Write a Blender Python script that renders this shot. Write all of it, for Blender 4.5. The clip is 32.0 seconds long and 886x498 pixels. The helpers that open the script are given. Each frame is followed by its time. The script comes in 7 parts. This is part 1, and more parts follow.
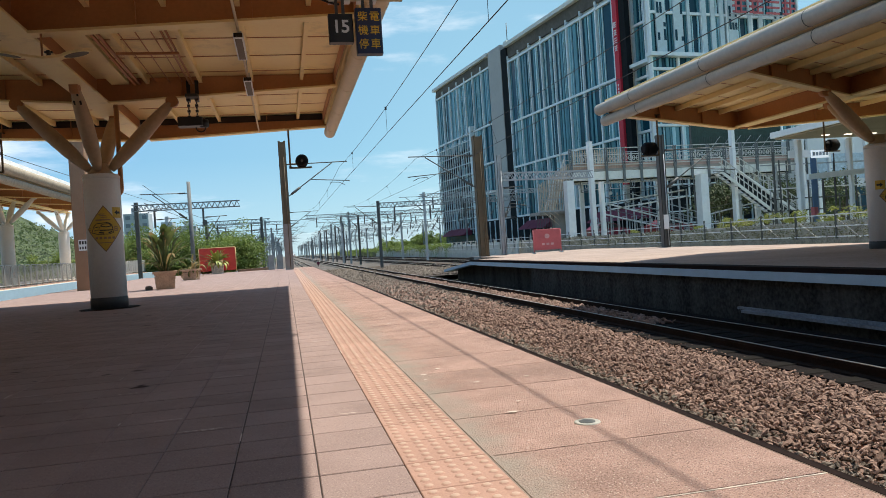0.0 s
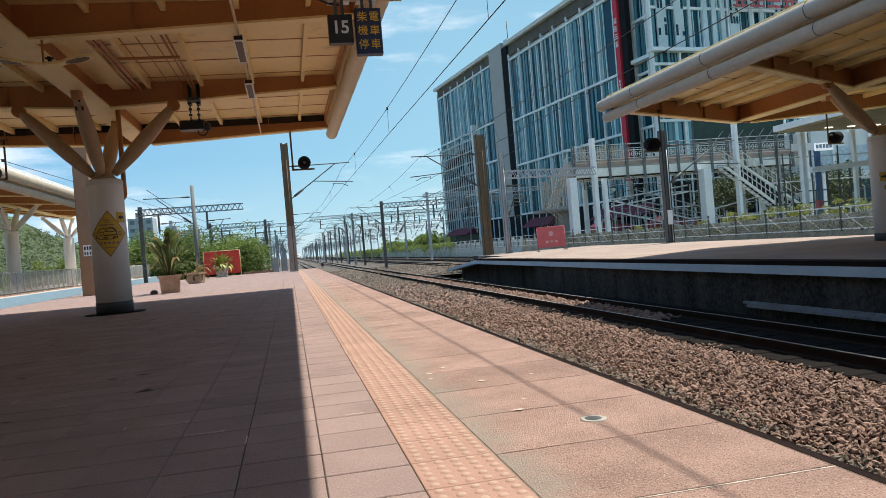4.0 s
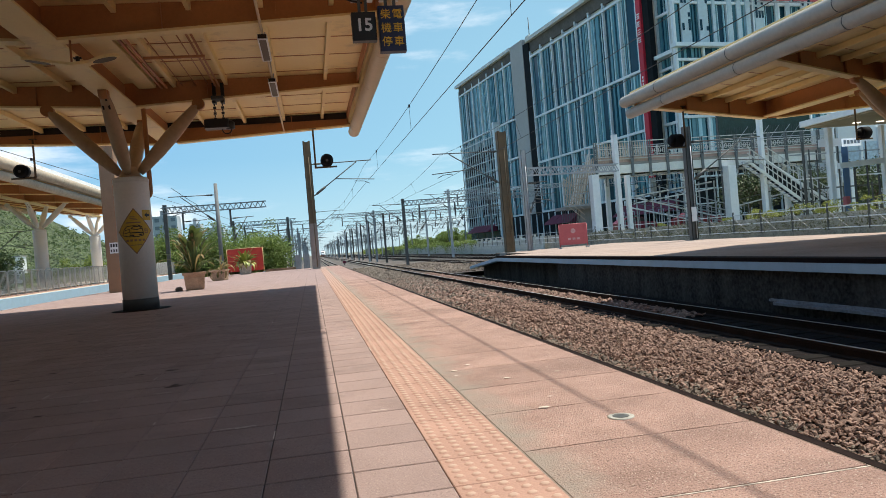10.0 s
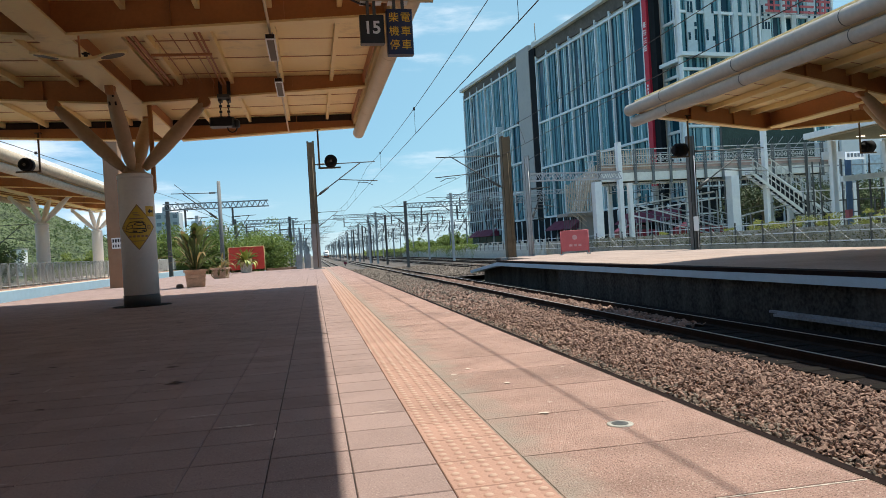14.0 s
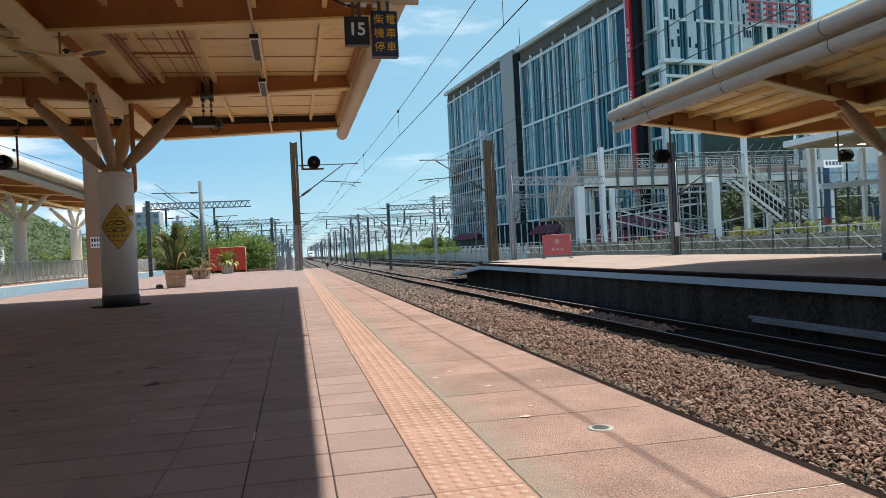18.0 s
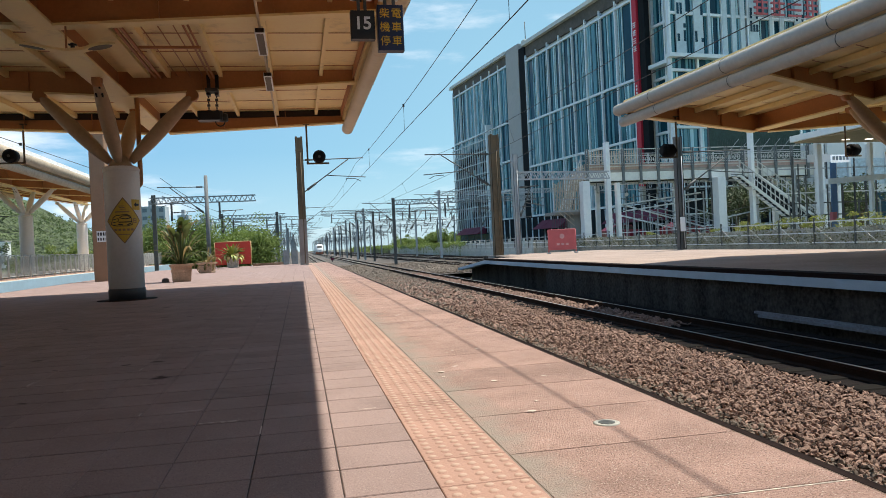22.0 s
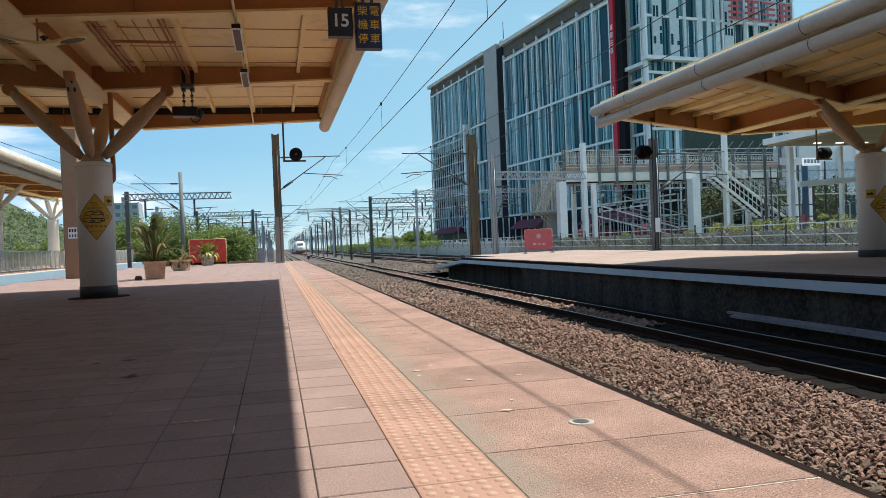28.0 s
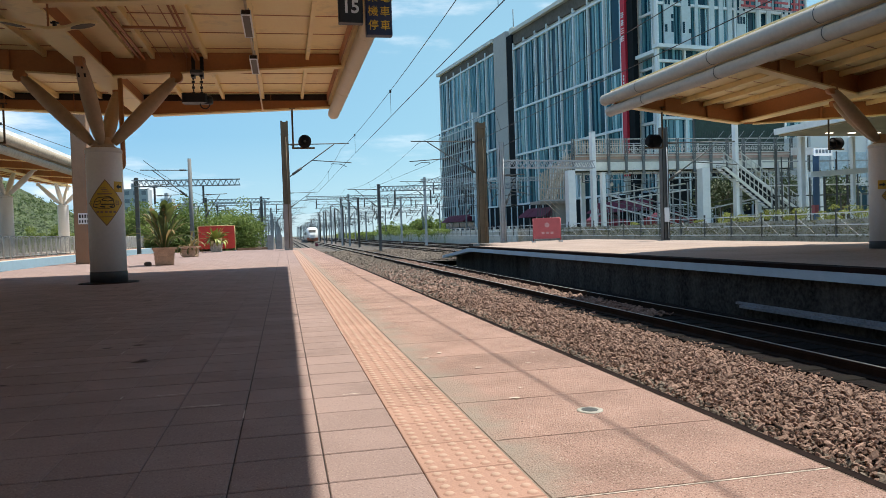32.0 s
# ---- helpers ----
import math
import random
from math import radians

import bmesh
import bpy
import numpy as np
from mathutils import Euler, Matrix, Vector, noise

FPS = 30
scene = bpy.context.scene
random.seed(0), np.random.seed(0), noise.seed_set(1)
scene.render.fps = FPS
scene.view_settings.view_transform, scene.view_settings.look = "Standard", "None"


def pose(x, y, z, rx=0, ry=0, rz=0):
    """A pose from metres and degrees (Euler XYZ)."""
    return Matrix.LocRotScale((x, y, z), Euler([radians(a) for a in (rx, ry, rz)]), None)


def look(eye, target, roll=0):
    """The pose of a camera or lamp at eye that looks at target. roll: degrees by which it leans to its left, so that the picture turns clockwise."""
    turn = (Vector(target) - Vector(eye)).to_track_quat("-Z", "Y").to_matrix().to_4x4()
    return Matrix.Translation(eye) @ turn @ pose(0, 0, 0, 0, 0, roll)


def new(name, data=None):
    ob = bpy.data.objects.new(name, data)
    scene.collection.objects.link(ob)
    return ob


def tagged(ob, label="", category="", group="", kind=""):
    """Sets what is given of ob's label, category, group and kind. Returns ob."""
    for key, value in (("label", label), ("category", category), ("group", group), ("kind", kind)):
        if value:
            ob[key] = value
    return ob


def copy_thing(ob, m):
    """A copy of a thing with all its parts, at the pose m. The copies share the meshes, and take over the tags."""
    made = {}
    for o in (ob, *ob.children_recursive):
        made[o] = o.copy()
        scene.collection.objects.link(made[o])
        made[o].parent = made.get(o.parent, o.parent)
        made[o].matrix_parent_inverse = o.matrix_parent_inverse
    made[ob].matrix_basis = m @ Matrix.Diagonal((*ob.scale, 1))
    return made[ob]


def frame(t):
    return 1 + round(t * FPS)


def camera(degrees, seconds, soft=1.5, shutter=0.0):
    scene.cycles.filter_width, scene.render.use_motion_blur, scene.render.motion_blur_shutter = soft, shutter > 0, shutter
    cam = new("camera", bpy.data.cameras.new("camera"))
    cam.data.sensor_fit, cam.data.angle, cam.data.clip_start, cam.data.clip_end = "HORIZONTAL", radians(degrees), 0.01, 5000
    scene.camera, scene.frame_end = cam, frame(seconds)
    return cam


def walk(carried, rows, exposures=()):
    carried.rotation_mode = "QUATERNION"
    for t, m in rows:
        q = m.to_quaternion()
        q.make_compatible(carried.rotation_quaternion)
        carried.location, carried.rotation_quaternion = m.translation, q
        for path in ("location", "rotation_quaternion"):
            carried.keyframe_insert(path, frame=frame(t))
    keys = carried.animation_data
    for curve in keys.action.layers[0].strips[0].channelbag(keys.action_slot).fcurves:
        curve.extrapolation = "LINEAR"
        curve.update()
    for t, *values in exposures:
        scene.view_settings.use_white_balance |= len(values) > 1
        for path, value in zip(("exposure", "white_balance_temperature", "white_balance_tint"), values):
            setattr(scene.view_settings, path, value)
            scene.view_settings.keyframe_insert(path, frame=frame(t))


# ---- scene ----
# ---- camera and its path ----
cam = camera(62.0, 32.0, 0.78)
PATH = [
    (0, (0.043, -0.384, 0.793), (0.462, 1.572, 0.782), -3.8),
    (0.5, (0.041, -0.384, 0.795), (0.441, 1.575, 0.79), -4.2),
    (1, (0.041, -0.375, 0.789), (0.424, 1.588, 0.757), -3.9),
    (1.5, (0.036, -0.377, 0.792), (0.417, 1.587, 0.763), -3.8),
    (2, (0.03, -0.376, 0.789), (0.408, 1.588, 0.769), -3.4),
    (2.5, (0.034, -0.379, 0.792), (0.425, 1.582, 0.784), -3.6),
    (3, (0.042, -0.382, 0.791), (0.451, 1.576, 0.785), -3.5),
    (3.5, (0.051, -0.376, 0.788), (0.448, 1.584, 0.774), -4.5),
    (5.5, (0.051, -0.376, 0.792), (0.475, 1.579, 0.799), -5.0),
    (6, (0.047, -0.372, 0.788), (0.447, 1.587, 0.773), -5.1),
    (6.5, (0.042, -0.37, 0.788), (0.435, 1.591, 0.761), -4.7),
    (7, (0.041, -0.368, 0.789), (0.434, 1.593, 0.778), -4.6),
    (7.5, (0.041, -0.376, 0.791), (0.445, 1.583, 0.789), -4.6),
    (8, (0.036, -0.371, 0.789), (0.401, 1.595, 0.795), -5.4),
    (8.5, (0.035, -0.37, 0.789), (0.4, 1.596, 0.789), -5.2),
    (9, (0.035, -0.371, 0.788), (0.405, 1.594, 0.792), -5.0),
    (9.5, (0.035, -0.371, 0.789), (0.428, 1.59, 0.794), -5.0),
    (10, (0.029, -0.37, 0.788), (0.38, 1.598, 0.774), -4.8),
    (10.5, (0.028, -0.367, 0.785), (0.378, 1.602, 0.76), -4.7),
    (11, (0.03, -0.369, 0.786), (0.39, 1.599, 0.774), -4.8),
    (11.5, (0.028, -0.369, 0.787), (0.392, 1.597, 0.771), -4.4),
    (12, (0.029, -0.368, 0.787), (0.404, 1.597, 0.787), -4.5),
    (12.5, (0.021, -0.378, 0.793), (0.374, 1.59, 0.82), -4.6),
    (13, (0.011, -0.386, 0.792), (0.318, 1.59, 0.789), -3.8),
    (13.5, (0.012, -0.387, 0.794), (0.342, 1.586, 0.782), -3.6),
    (14, (0.012, -0.389, 0.793), (0.361, 1.58, 0.788), -3.4),
    (14.5, (0.013, -0.389, 0.793), (0.377, 1.578, 0.795), -3.0),
    (16.5, (0.01, -0.389, 0.795), (0.382, 1.576, 0.806), -3.0),
    (17, (0.014, -0.393, 0.797), (0.392, 1.571, 0.818), -3.6),
    (17.5, (0.014, -0.391, 0.795), (0.407, 1.57, 0.812), -3.3),
    (18, (0.011, -0.385, 0.793), (0.407, 1.576, 0.793), -2.8),
    (18.5, (0.008, -0.383, 0.791), (0.382, 1.582, 0.779), -2.7),
    (19, (0.006, -0.377, 0.789), (0.374, 1.588, 0.755), -2.4),
    (19.5, (0.004, -0.378, 0.789), (0.351, 1.591, 0.753), -2.9),
    (20, (0.001, -0.378, 0.79), (0.344, 1.592, 0.751), -2.9),
    (20.5, (0.0, -0.379, 0.789), (0.344, 1.591, 0.749), -2.7),
    (21, (0.001, -0.376, 0.789), (0.345, 1.593, 0.753), -2.6),
    (21.5, (0.004, -0.379, 0.791), (0.375, 1.586, 0.76), -2.5),
    (22, (0.006, -0.381, 0.793), (0.388, 1.582, 0.779), -2.7),
    (22.5, (0.007, -0.38, 0.792), (0.388, 1.584, 0.77), -3.1),
    (23, (0.008, -0.381, 0.792), (0.394, 1.582, 0.777), -3.4),
    (23.5, (0.01, -0.382, 0.793), (0.404, 1.578, 0.776), -3.2),
    (24, (0.008, -0.378, 0.792), (0.408, 1.582, 0.773), -2.9),
    (24.5, (0.007, -0.378, 0.792), (0.402, 1.582, 0.775), -2.7),
    (26.5, (0.01, -0.375, 0.79), (0.428, 1.581, 0.766), -2.5),
    (27, (0.011, -0.38, 0.793), (0.451, 1.571, 0.788), -2.3),
    (27.5, (0.011, -0.378, 0.791), (0.459, 1.571, 0.777), -1.9),
    (28, (0.01, -0.376, 0.791), (0.453, 1.574, 0.772), -2.3),
    (28.5, (0.009, -0.372, 0.789), (0.438, 1.581, 0.757), -2.5),
    (29, (0.009, -0.377, 0.79), (0.436, 1.577, 0.76), -2.6),
    (29.5, (0.009, -0.373, 0.789), (0.437, 1.58, 0.758), -2.3),
    (30, (0.007, -0.372, 0.788), (0.445, 1.579, 0.754), -1.8),
    (30.5, (0.003, -0.376, 0.789), (0.441, 1.575, 0.757), -1.3),
    (31, (0.002, -0.371, 0.788), (0.426, 1.583, 0.744), -1.6),
    (31.5, (0.001, -0.368, 0.787), (0.419, 1.587, 0.728), -1.9),
    (32, (0.001, -0.371, 0.788), (0.422, 1.584, 0.738), -1.9),
]
walk(cam, [(t, look(eye, target, roll)) for t, eye, target, roll in PATH],
     exposures=[(0.0, 0.43), (32.0, 0.46)])

# ---- world, sun, exposure ----
SUN_DIR = Vector((1.546, 0.45, 4.0)).normalized()
world = bpy.data.worlds.new("sky")
scene.world = world
world.use_nodes = True
wn, wl = world.node_tree.nodes, world.node_tree.links
wn.clear()
w_out = wn.new("ShaderNodeOutputWorld")
w_bg = wn.new("ShaderNodeBackground")
w_sky = wn.new("ShaderNodeTexSky")
w_sky.sky_type = "NISHITA"
w_sky.sun_disc = False
w_sky.sun_elevation = math.asin(SUN_DIR.z)
w_sky.sun_rotation = math.atan2(SUN_DIR.x, SUN_DIR.y)
w_sky.air_density, w_sky.dust_density, w_sky.ozone_density = 1.0, 0.3, 3.0
w_co = wn.new("ShaderNodeTexCoord")
w_map = wn.new("ShaderNodeMapping")
w_map.inputs["Scale"].default_value = (1.6, 1.6, 7.0)
w_map.inputs["Location"].default_value = (0.35, 0.0, 0.2)
w_noise = wn.new("ShaderNodeTexNoise")
w_noise.inputs["Scale"].default_value = 2.2
w_noise.inputs["Detail"].default_value = 7.0
w_noise.inputs["Roughness"].default_value = 0.55
w_ramp = wn.new("ShaderNodeMapRange")
w_ramp.inputs["From Min"].default_value = 0.515
w_ramp.inputs["From Max"].default_value = 0.74
w_ramp.interpolation_type = "SMOOTHSTEP"
w_mix = wn.new("ShaderNodeMixRGB")
w_mix.inputs["Color2"].default_value = (8.6, 8.9, 9.3, 1)
wl.new(w_co.outputs["Generated"], w_map.inputs["Vector"])
wl.new(w_map.outputs["Vector"], w_noise.inputs["Vector"])
wl.new(w_noise.outputs["Fac"], w_ramp.inputs["Value"])
wl.new(w_ramp.outputs["Result"], w_mix.inputs["Fac"])
w_tint = wn.new("ShaderNodeMixRGB")
w_tint.blend_type = "MULTIPLY"
w_tint.inputs["Fac"].default_value = 1.0
w_tint.inputs["Color2"].default_value = (0.84, 1.02, 1.05, 1)
wl.new(w_sky.outputs["Color"], w_tint.inputs["Color1"])
w_even = wn.new("ShaderNodeMixRGB")
w_sep = wn.new("ShaderNodeSeparateXYZ")
w_low = wn.new("ShaderNodeMapRange")     # pale haze near the horizon, deep blue overhead
w_low.inputs["From Min"].default_value = 0.25
w_low.inputs["From Max"].default_value = 0.75
w_low.inputs["To Min"].default_value = 0.72
w_low.inputs["To Max"].default_value = 0.15
wl.new(w_co.outputs["Generated"], w_sep.inputs["Vector"])
wl.new(w_sep.outputs["Z"], w_low.inputs["Value"])
w_side = wn.new("ShaderNodeMapRange")    # a deeper blue on the side away from the sun
w_side.inputs["From Min"].default_value = -0.4
w_side.inputs["From Max"].default_value = 0.25
w_air = wn.new("ShaderNodeMixRGB")
w_air.inputs["Color1"].default_value = (1.55, 3.75, 6.1, 1)
w_air.inputs["Color2"].default_value = (2.7, 4.95, 6.05, 1)
wl.new(w_sep.outputs["X"], w_side.inputs["Value"])
wl.new(w_side.outputs["Result"], w_air.inputs["Fac"])
wl.new(w_air.outputs["Color"], w_even.inputs["Color2"])
wl.new(w_low.outputs["Result"], w_even.inputs["Fac"])
wl.new(w_tint.outputs["Color"], w_even.inputs["Color1"])
w_haze = wn.new("ShaderNodeMixRGB")
w_haze.inputs["Color2"].default_value = (5.6, 7.0, 7.6, 1)
w_near = wn.new("ShaderNodeMapRange")
w_near.inputs["From Min"].default_value = 0.0
w_near.inputs["From Max"].default_value = 0.13
w_near.inputs["To Min"].default_value = 0.36
w_near.inputs["To Max"].default_value = 0.0
wl.new(w_sep.outputs["Z"], w_near.inputs["Value"])
wl.new(w_near.outputs["Result"], w_haze.inputs["Fac"])
wl.new(w_even.outputs["Color"], w_haze.inputs["Color1"])
wl.new(w_haze.outputs["Color"], w_mix.inputs["Color1"])
wl.new(w_mix.outputs["Color"], w_bg.inputs["Color"])
w_bg.inputs["Strength"].default_value = 0.103
wl.new(w_bg.outputs["Background"], w_out.inputs["Surface"])

sun = new("sun", bpy.data.lights.new("sun", "SUN"))
sun.data.energy = 4.63
sun.data.angle = radians(0.53)
sun.data.color = (1.0, 0.957, 0.82)
sun.matrix_world = look(SUN_DIR * 60, (0, 0, 0))


# ---- materials ----
def material(name, color, rough=0.7, metal=0.0, vary=0.12, scale=3.0, fine=40.0, bump=0.15, spec=0.5, tint=None,
             random_piece=0.0, streak=0.0, depth=0.004, stain=0.0, world=False):
    """Procedural paint: two scales of noise over the base colour, optional streaks, bump and per-piece variation."""
    m = bpy.data.materials.new(name)
    m.use_nodes = True
    n, l = m.node_tree.nodes, m.node_tree.links
    b = n["Principled BSDF"]
    b.inputs["Roughness"].default_value = rough
    b.inputs["Metallic"].default_value = metal
    b.inputs["Specular IOR Level"].default_value = spec
    co = n.new("ShaderNodeTexCoord")
    src = n.new("ShaderNodeNewGeometry").outputs["Position"] if world else co.outputs["Object"]
    big = n.new("ShaderNodeTexNoise")
    big.inputs["Scale"].default_value = scale
    big.inputs["Detail"].default_value = 5.0
    small = n.new("ShaderNodeTexNoise")
    small.inputs["Scale"].default_value = fine
    small.inputs["Detail"].default_value = 4.0
    l.new(src, small.inputs["Vector"])
    if streak:
        mp = n.new("ShaderNodeMapping")
        mp.inputs["Scale"].default_value = (1, 1, 1 - streak)
        l.new(src, mp.inputs["Vector"])
        l.new(mp.outputs["Vector"], big.inputs["Vector"])
    else:
        l.new(src, big.inputs["Vector"])
    add = n.new("ShaderNodeMath")
    add.operation = "ADD"
    l.new(big.outputs["Fac"], add.inputs[0])
    l.new(small.outputs["Fac"], add.inputs[1])
    val = add.outputs[0]
    if random_piece:
        oi = n.new("ShaderNodeObjectInfo")
        ge = n.new("ShaderNodeNewGeometry")
        sm = n.new("ShaderNodeMath")
        sm.operation = "ADD"
        l.new(oi.outputs["Random"], sm.inputs[0])
        l.new(ge.outputs["Random Per Island"], sm.inputs[1])
        mu = n.new("ShaderNodeMath")
        mu.operation = "MULTIPLY_ADD"
        mu.inputs[1].default_value = random_piece
        l.new(sm.outputs[0], mu.inputs[0])
        l.new(val, mu.inputs[2])
        val = mu.outputs[0]
    mr = n.new("ShaderNodeMapRange")
    mr.inputs["From Min"].default_value = 0.65
    mr.inputs["From Max"].default_value = 1.35 + random_piece * 2
    l.new(val, mr.inputs["Value"])
    mix = n.new("ShaderNodeMixRGB")
    c = Vector(color)
    t2 = Vector(tint) if tint else c * (1 + vary)
    lo = c * (1 - vary)
    mix.inputs["Color1"].default_value = (*lo, 1)
    mix.inputs["Color2"].default_value = (*[min(v, 0.95) for v in t2], 1)
    l.new(mr.outputs["Result"], mix.inputs["Fac"])
    out = mix.outputs["Color"]
    if stain:
        sn = n.new("ShaderNodeTexNoise")
        sn.inputs["Scale"].default_value = 1.7
        sn.inputs["Detail"].default_value = 8.0
        sn.inputs["Roughness"].default_value = 0.7
        l.new(src, sn.inputs["Vector"])
        sr = n.new("ShaderNodeMapRange")
        sr.inputs["From Min"].default_value = 0.56
        sr.inputs["From Max"].default_value = 0.7
        sr.inputs["To Max"].default_value = stain
        l.new(sn.outputs["Fac"], sr.inputs["Value"])
        sx = n.new("ShaderNodeMixRGB")
        sx.inputs["Color2"].default_value = (*(c * 0.45), 1)
        l.new(sr.outputs["Result"], sx.inputs["Fac"])
        l.new(out, sx.inputs["Color1"])
        out = sx.outputs["Color"]
    l.new(out, b.inputs["Base Color"])
    if bump:
        bp = n.new("ShaderNodeBump")
        bp.inputs["Strength"].default_value = bump
        bp.inputs["Distance"].default_value = depth
        l.new(small.outputs["Fac"], bp.inputs["Height"])
        l.new(bp.outputs["Normal"], b.inputs["Normal"])
    return m


def glowing(name, color, strength):
    m = bpy.data.materials.new(name)
    m.use_nodes = True
    b = m.node_tree.nodes["Principled BSDF"]
    b.inputs["Base Color"].default_value = (*color, 1)
    b.inputs["Emission Color"].default_value = (*color, 1)
    b.inputs["Emission Strength"].default_value = strength
    return m


PAVING = material("paving", (0.297, 0.213, 0.197), 0.85, vary=0.3, scale=2.3, fine=110, bump=0.5, random_piece=0.3, stain=0.45, spec=0.08, world=True)
SLAB = material("washed_slab", (0.346, 0.222, 0.188), 0.9, vary=0.55, scale=3.0, fine=120, bump=1.0, depth=0.011, random_piece=0.25, stain=0.4, spec=0.2, world=True)


def aggregate(m, scale, dark, pale):
    """Small dark pits and pale chips of washed aggregate, one to a cell."""
    n, l = m.node_tree.nodes, m.node_tree.links
    b = n["Principled BSDF"]
    old = b.inputs["Base Color"].links[0].from_socket
    ge = n.new("ShaderNodeNewGeometry")
    vo = n.new("ShaderNodeTexVoronoi")
    vo.inputs["Scale"].default_value = scale
    l.new(ge.outputs["Position"], vo.inputs["Vector"])
    sp = n.new("ShaderNodeSeparateColor")
    l.new(vo.outputs["Color"], sp.inputs["Color"])
    near = n.new("ShaderNodeMath")
    near.operation = "LESS_THAN"
    near.inputs[1].default_value = 0.42
    l.new(vo.outputs["Distance"], near.inputs[0])
    for socket, share, color in (("Red", 0.24, dark), ("Green", 0.13, pale)):
        pick = n.new("ShaderNodeMath")
        pick.operation = "LESS_THAN"
        pick.inputs[1].default_value = share
        l.new(sp.outputs[socket], pick.inputs[0])
        both = n.new("ShaderNodeMath")
        both.operation = "MULTIPLY"
        l.new(pick.outputs[0], both.inputs[0])
        l.new(near.outputs[0], both.inputs[1])
        soft_ = n.new("ShaderNodeMath")
        soft_.operation = "MULTIPLY"
        soft_.inputs[1].default_value = 0.75
        l.new(both.outputs[0], soft_.inputs[0])
        mx = n.new("ShaderNodeMixRGB")
        mx.inputs["Color2"].default_value = (*color, 1)
        l.new(soft_.outputs[0], mx.inputs["Fac"])
        l.new(old, mx.inputs["Color1"])
        old = mx.outputs["Color"]
    l.new(old, b.inputs["Base Color"])


aggregate(SLAB, 150, (0.13, 0.08, 0.065), (0.52, 0.42, 0.36))


def edge_weather(m, x0, x1, color):
    """A lime-grey weathered edge between x0 and x1 of the piece, broken up by noise."""
    n, l = m.node_tree.nodes, m.node_tree.links
    b = n["Principled BSDF"]
    old = b.inputs["Base Color"].links[0].from_socket
    ge = n.new("ShaderNodeNewGeometry")
    sp = n.new("ShaderNodeSeparateXYZ")
    l.new(ge.outputs["Position"], sp.inputs["Vector"])
    ns = n.new("ShaderNodeTexNoise")
    ns.inputs["Scale"].default_value = 5.0
    ns.inputs["Detail"].default_value = 6.0
    l.new(ge.outputs["Position"], ns.inputs["Vector"])
    ma = n.new("ShaderNodeMath")
    ma.operation = "MULTIPLY_ADD"
    ma.inputs[1].default_value = -0.5
    l.new(ns.outputs["Fac"], ma.inputs[0])
    l.new(sp.outputs["X"], ma.inputs[2])
    mr = n.new("ShaderNodeMapRange")
    mr.inputs["From Min"].default_value = x1 - 0.25
    mr.inputs["From Max"].default_value = x0 - 0.25
    mr.inputs["To Max"].default_value = 0.8
    l.new(ma.outputs[0], mr.inputs["Value"])
    mx = n.new("ShaderNodeMixRGB")
    mx.inputs["Color2"].default_value = (*color, 1)
    l.new(mr.outputs["Result"], mx.inputs["Fac"])
    l.new(old, mx.inputs["Color1"])
    l.new(mx.outputs["Color"], b.inputs["Base Color"])


def pale_tops(m, z, color):
    """Raised parts above z are mixed towards a paler colour."""
    n, l = m.node_tree.nodes, m.node_tree.links
    b = n["Principled BSDF"]
    old = b.inputs["Base Color"].links[0].from_socket
    co = n.new("ShaderNodeTexCoord")
    sp = n.new("ShaderNodeSeparateXYZ")
    l.new(co.outputs["Object"], sp.inputs["Vector"])
    mr = n.new("ShaderNodeMapRange")
    mr.inputs["From Min"].default_value = z
    mr.inputs["From Max"].default_value = z + 0.0015
    mr.inputs["To Max"].default_value = 0.7
    l.new(sp.outputs["Z"], mr.inputs["Value"])
    mx = n.new("ShaderNodeMixRGB")
    mx.inputs["Color2"].default_value = (*color, 1)
    l.new(mr.outputs["Result"], mx.inputs["Fac"])
    l.new(old, mx.inputs["Color1"])
    l.new(mx.outputs["Color"], b.inputs["Base Color"])


EDGESLAB = material("washed_edge_slab", (0.346, 0.222, 0.188), 0.9, vary=0.55, scale=3.0, fine=120, bump=1.0, depth=0.011, random_piece=0.25, stain=0.4, spec=0.2, world=True)
aggregate(EDGESLAB, 150, (0.13, 0.08, 0.065), (0.52, 0.42, 0.36))
edge_weather(EDGESLAB, 0.72, 0.93, (0.29, 0.25, 0.215))
aggregate(PAVING, 190, (0.17, 0.12, 0.105), (0.42, 0.33, 0.29))
JOINT = material("joint", (0.05, 0.036, 0.033), 0.95, vary=0.4, scale=4)
TACTILE = material("tactile", (0.38, 0.228, 0.18), 0.8, vary=0.25, scale=2.0, fine=120, bump=0.25, random_piece=0.15, stain=0.35, spec=0.2, world=True)
pale_tops(TACTILE, 0.0032, (0.47, 0.345, 0.275))
COPING = material("coping_rubber", (0.020, 0.013, 0.012), 0.85, vary=0.3, spec=0.04)
CONCRETE = material("concrete", (0.30, 0.29, 0.27), 0.9, vary=0.25, scale=0.8, fine=30, bump=0.4, streak=0.8, stain=0.5)
BLUEPAINT = material("pale_blue_paint", (0.36, 0.49, 0.60), 0.6, vary=0.1, stain=0.2)
CREAM = material("cream_paint", (0.97, 0.735, 0.36), 0.55, vary=0.05, scale=1.2, fine=15, bump=0.05, stain=0.4)
BEAM = material("tan_beam_paint", (0.49, 0.21, 0.08), 0.5, vary=0.1, scale=1.0, fine=20, bump=0.05, stain=0.2)
TUBEP = material("tube_paint", (0.64, 0.49, 0.31), 0.5, vary=0.1, scale=0.8, fine=12, bump=0.05, stain=0.25)
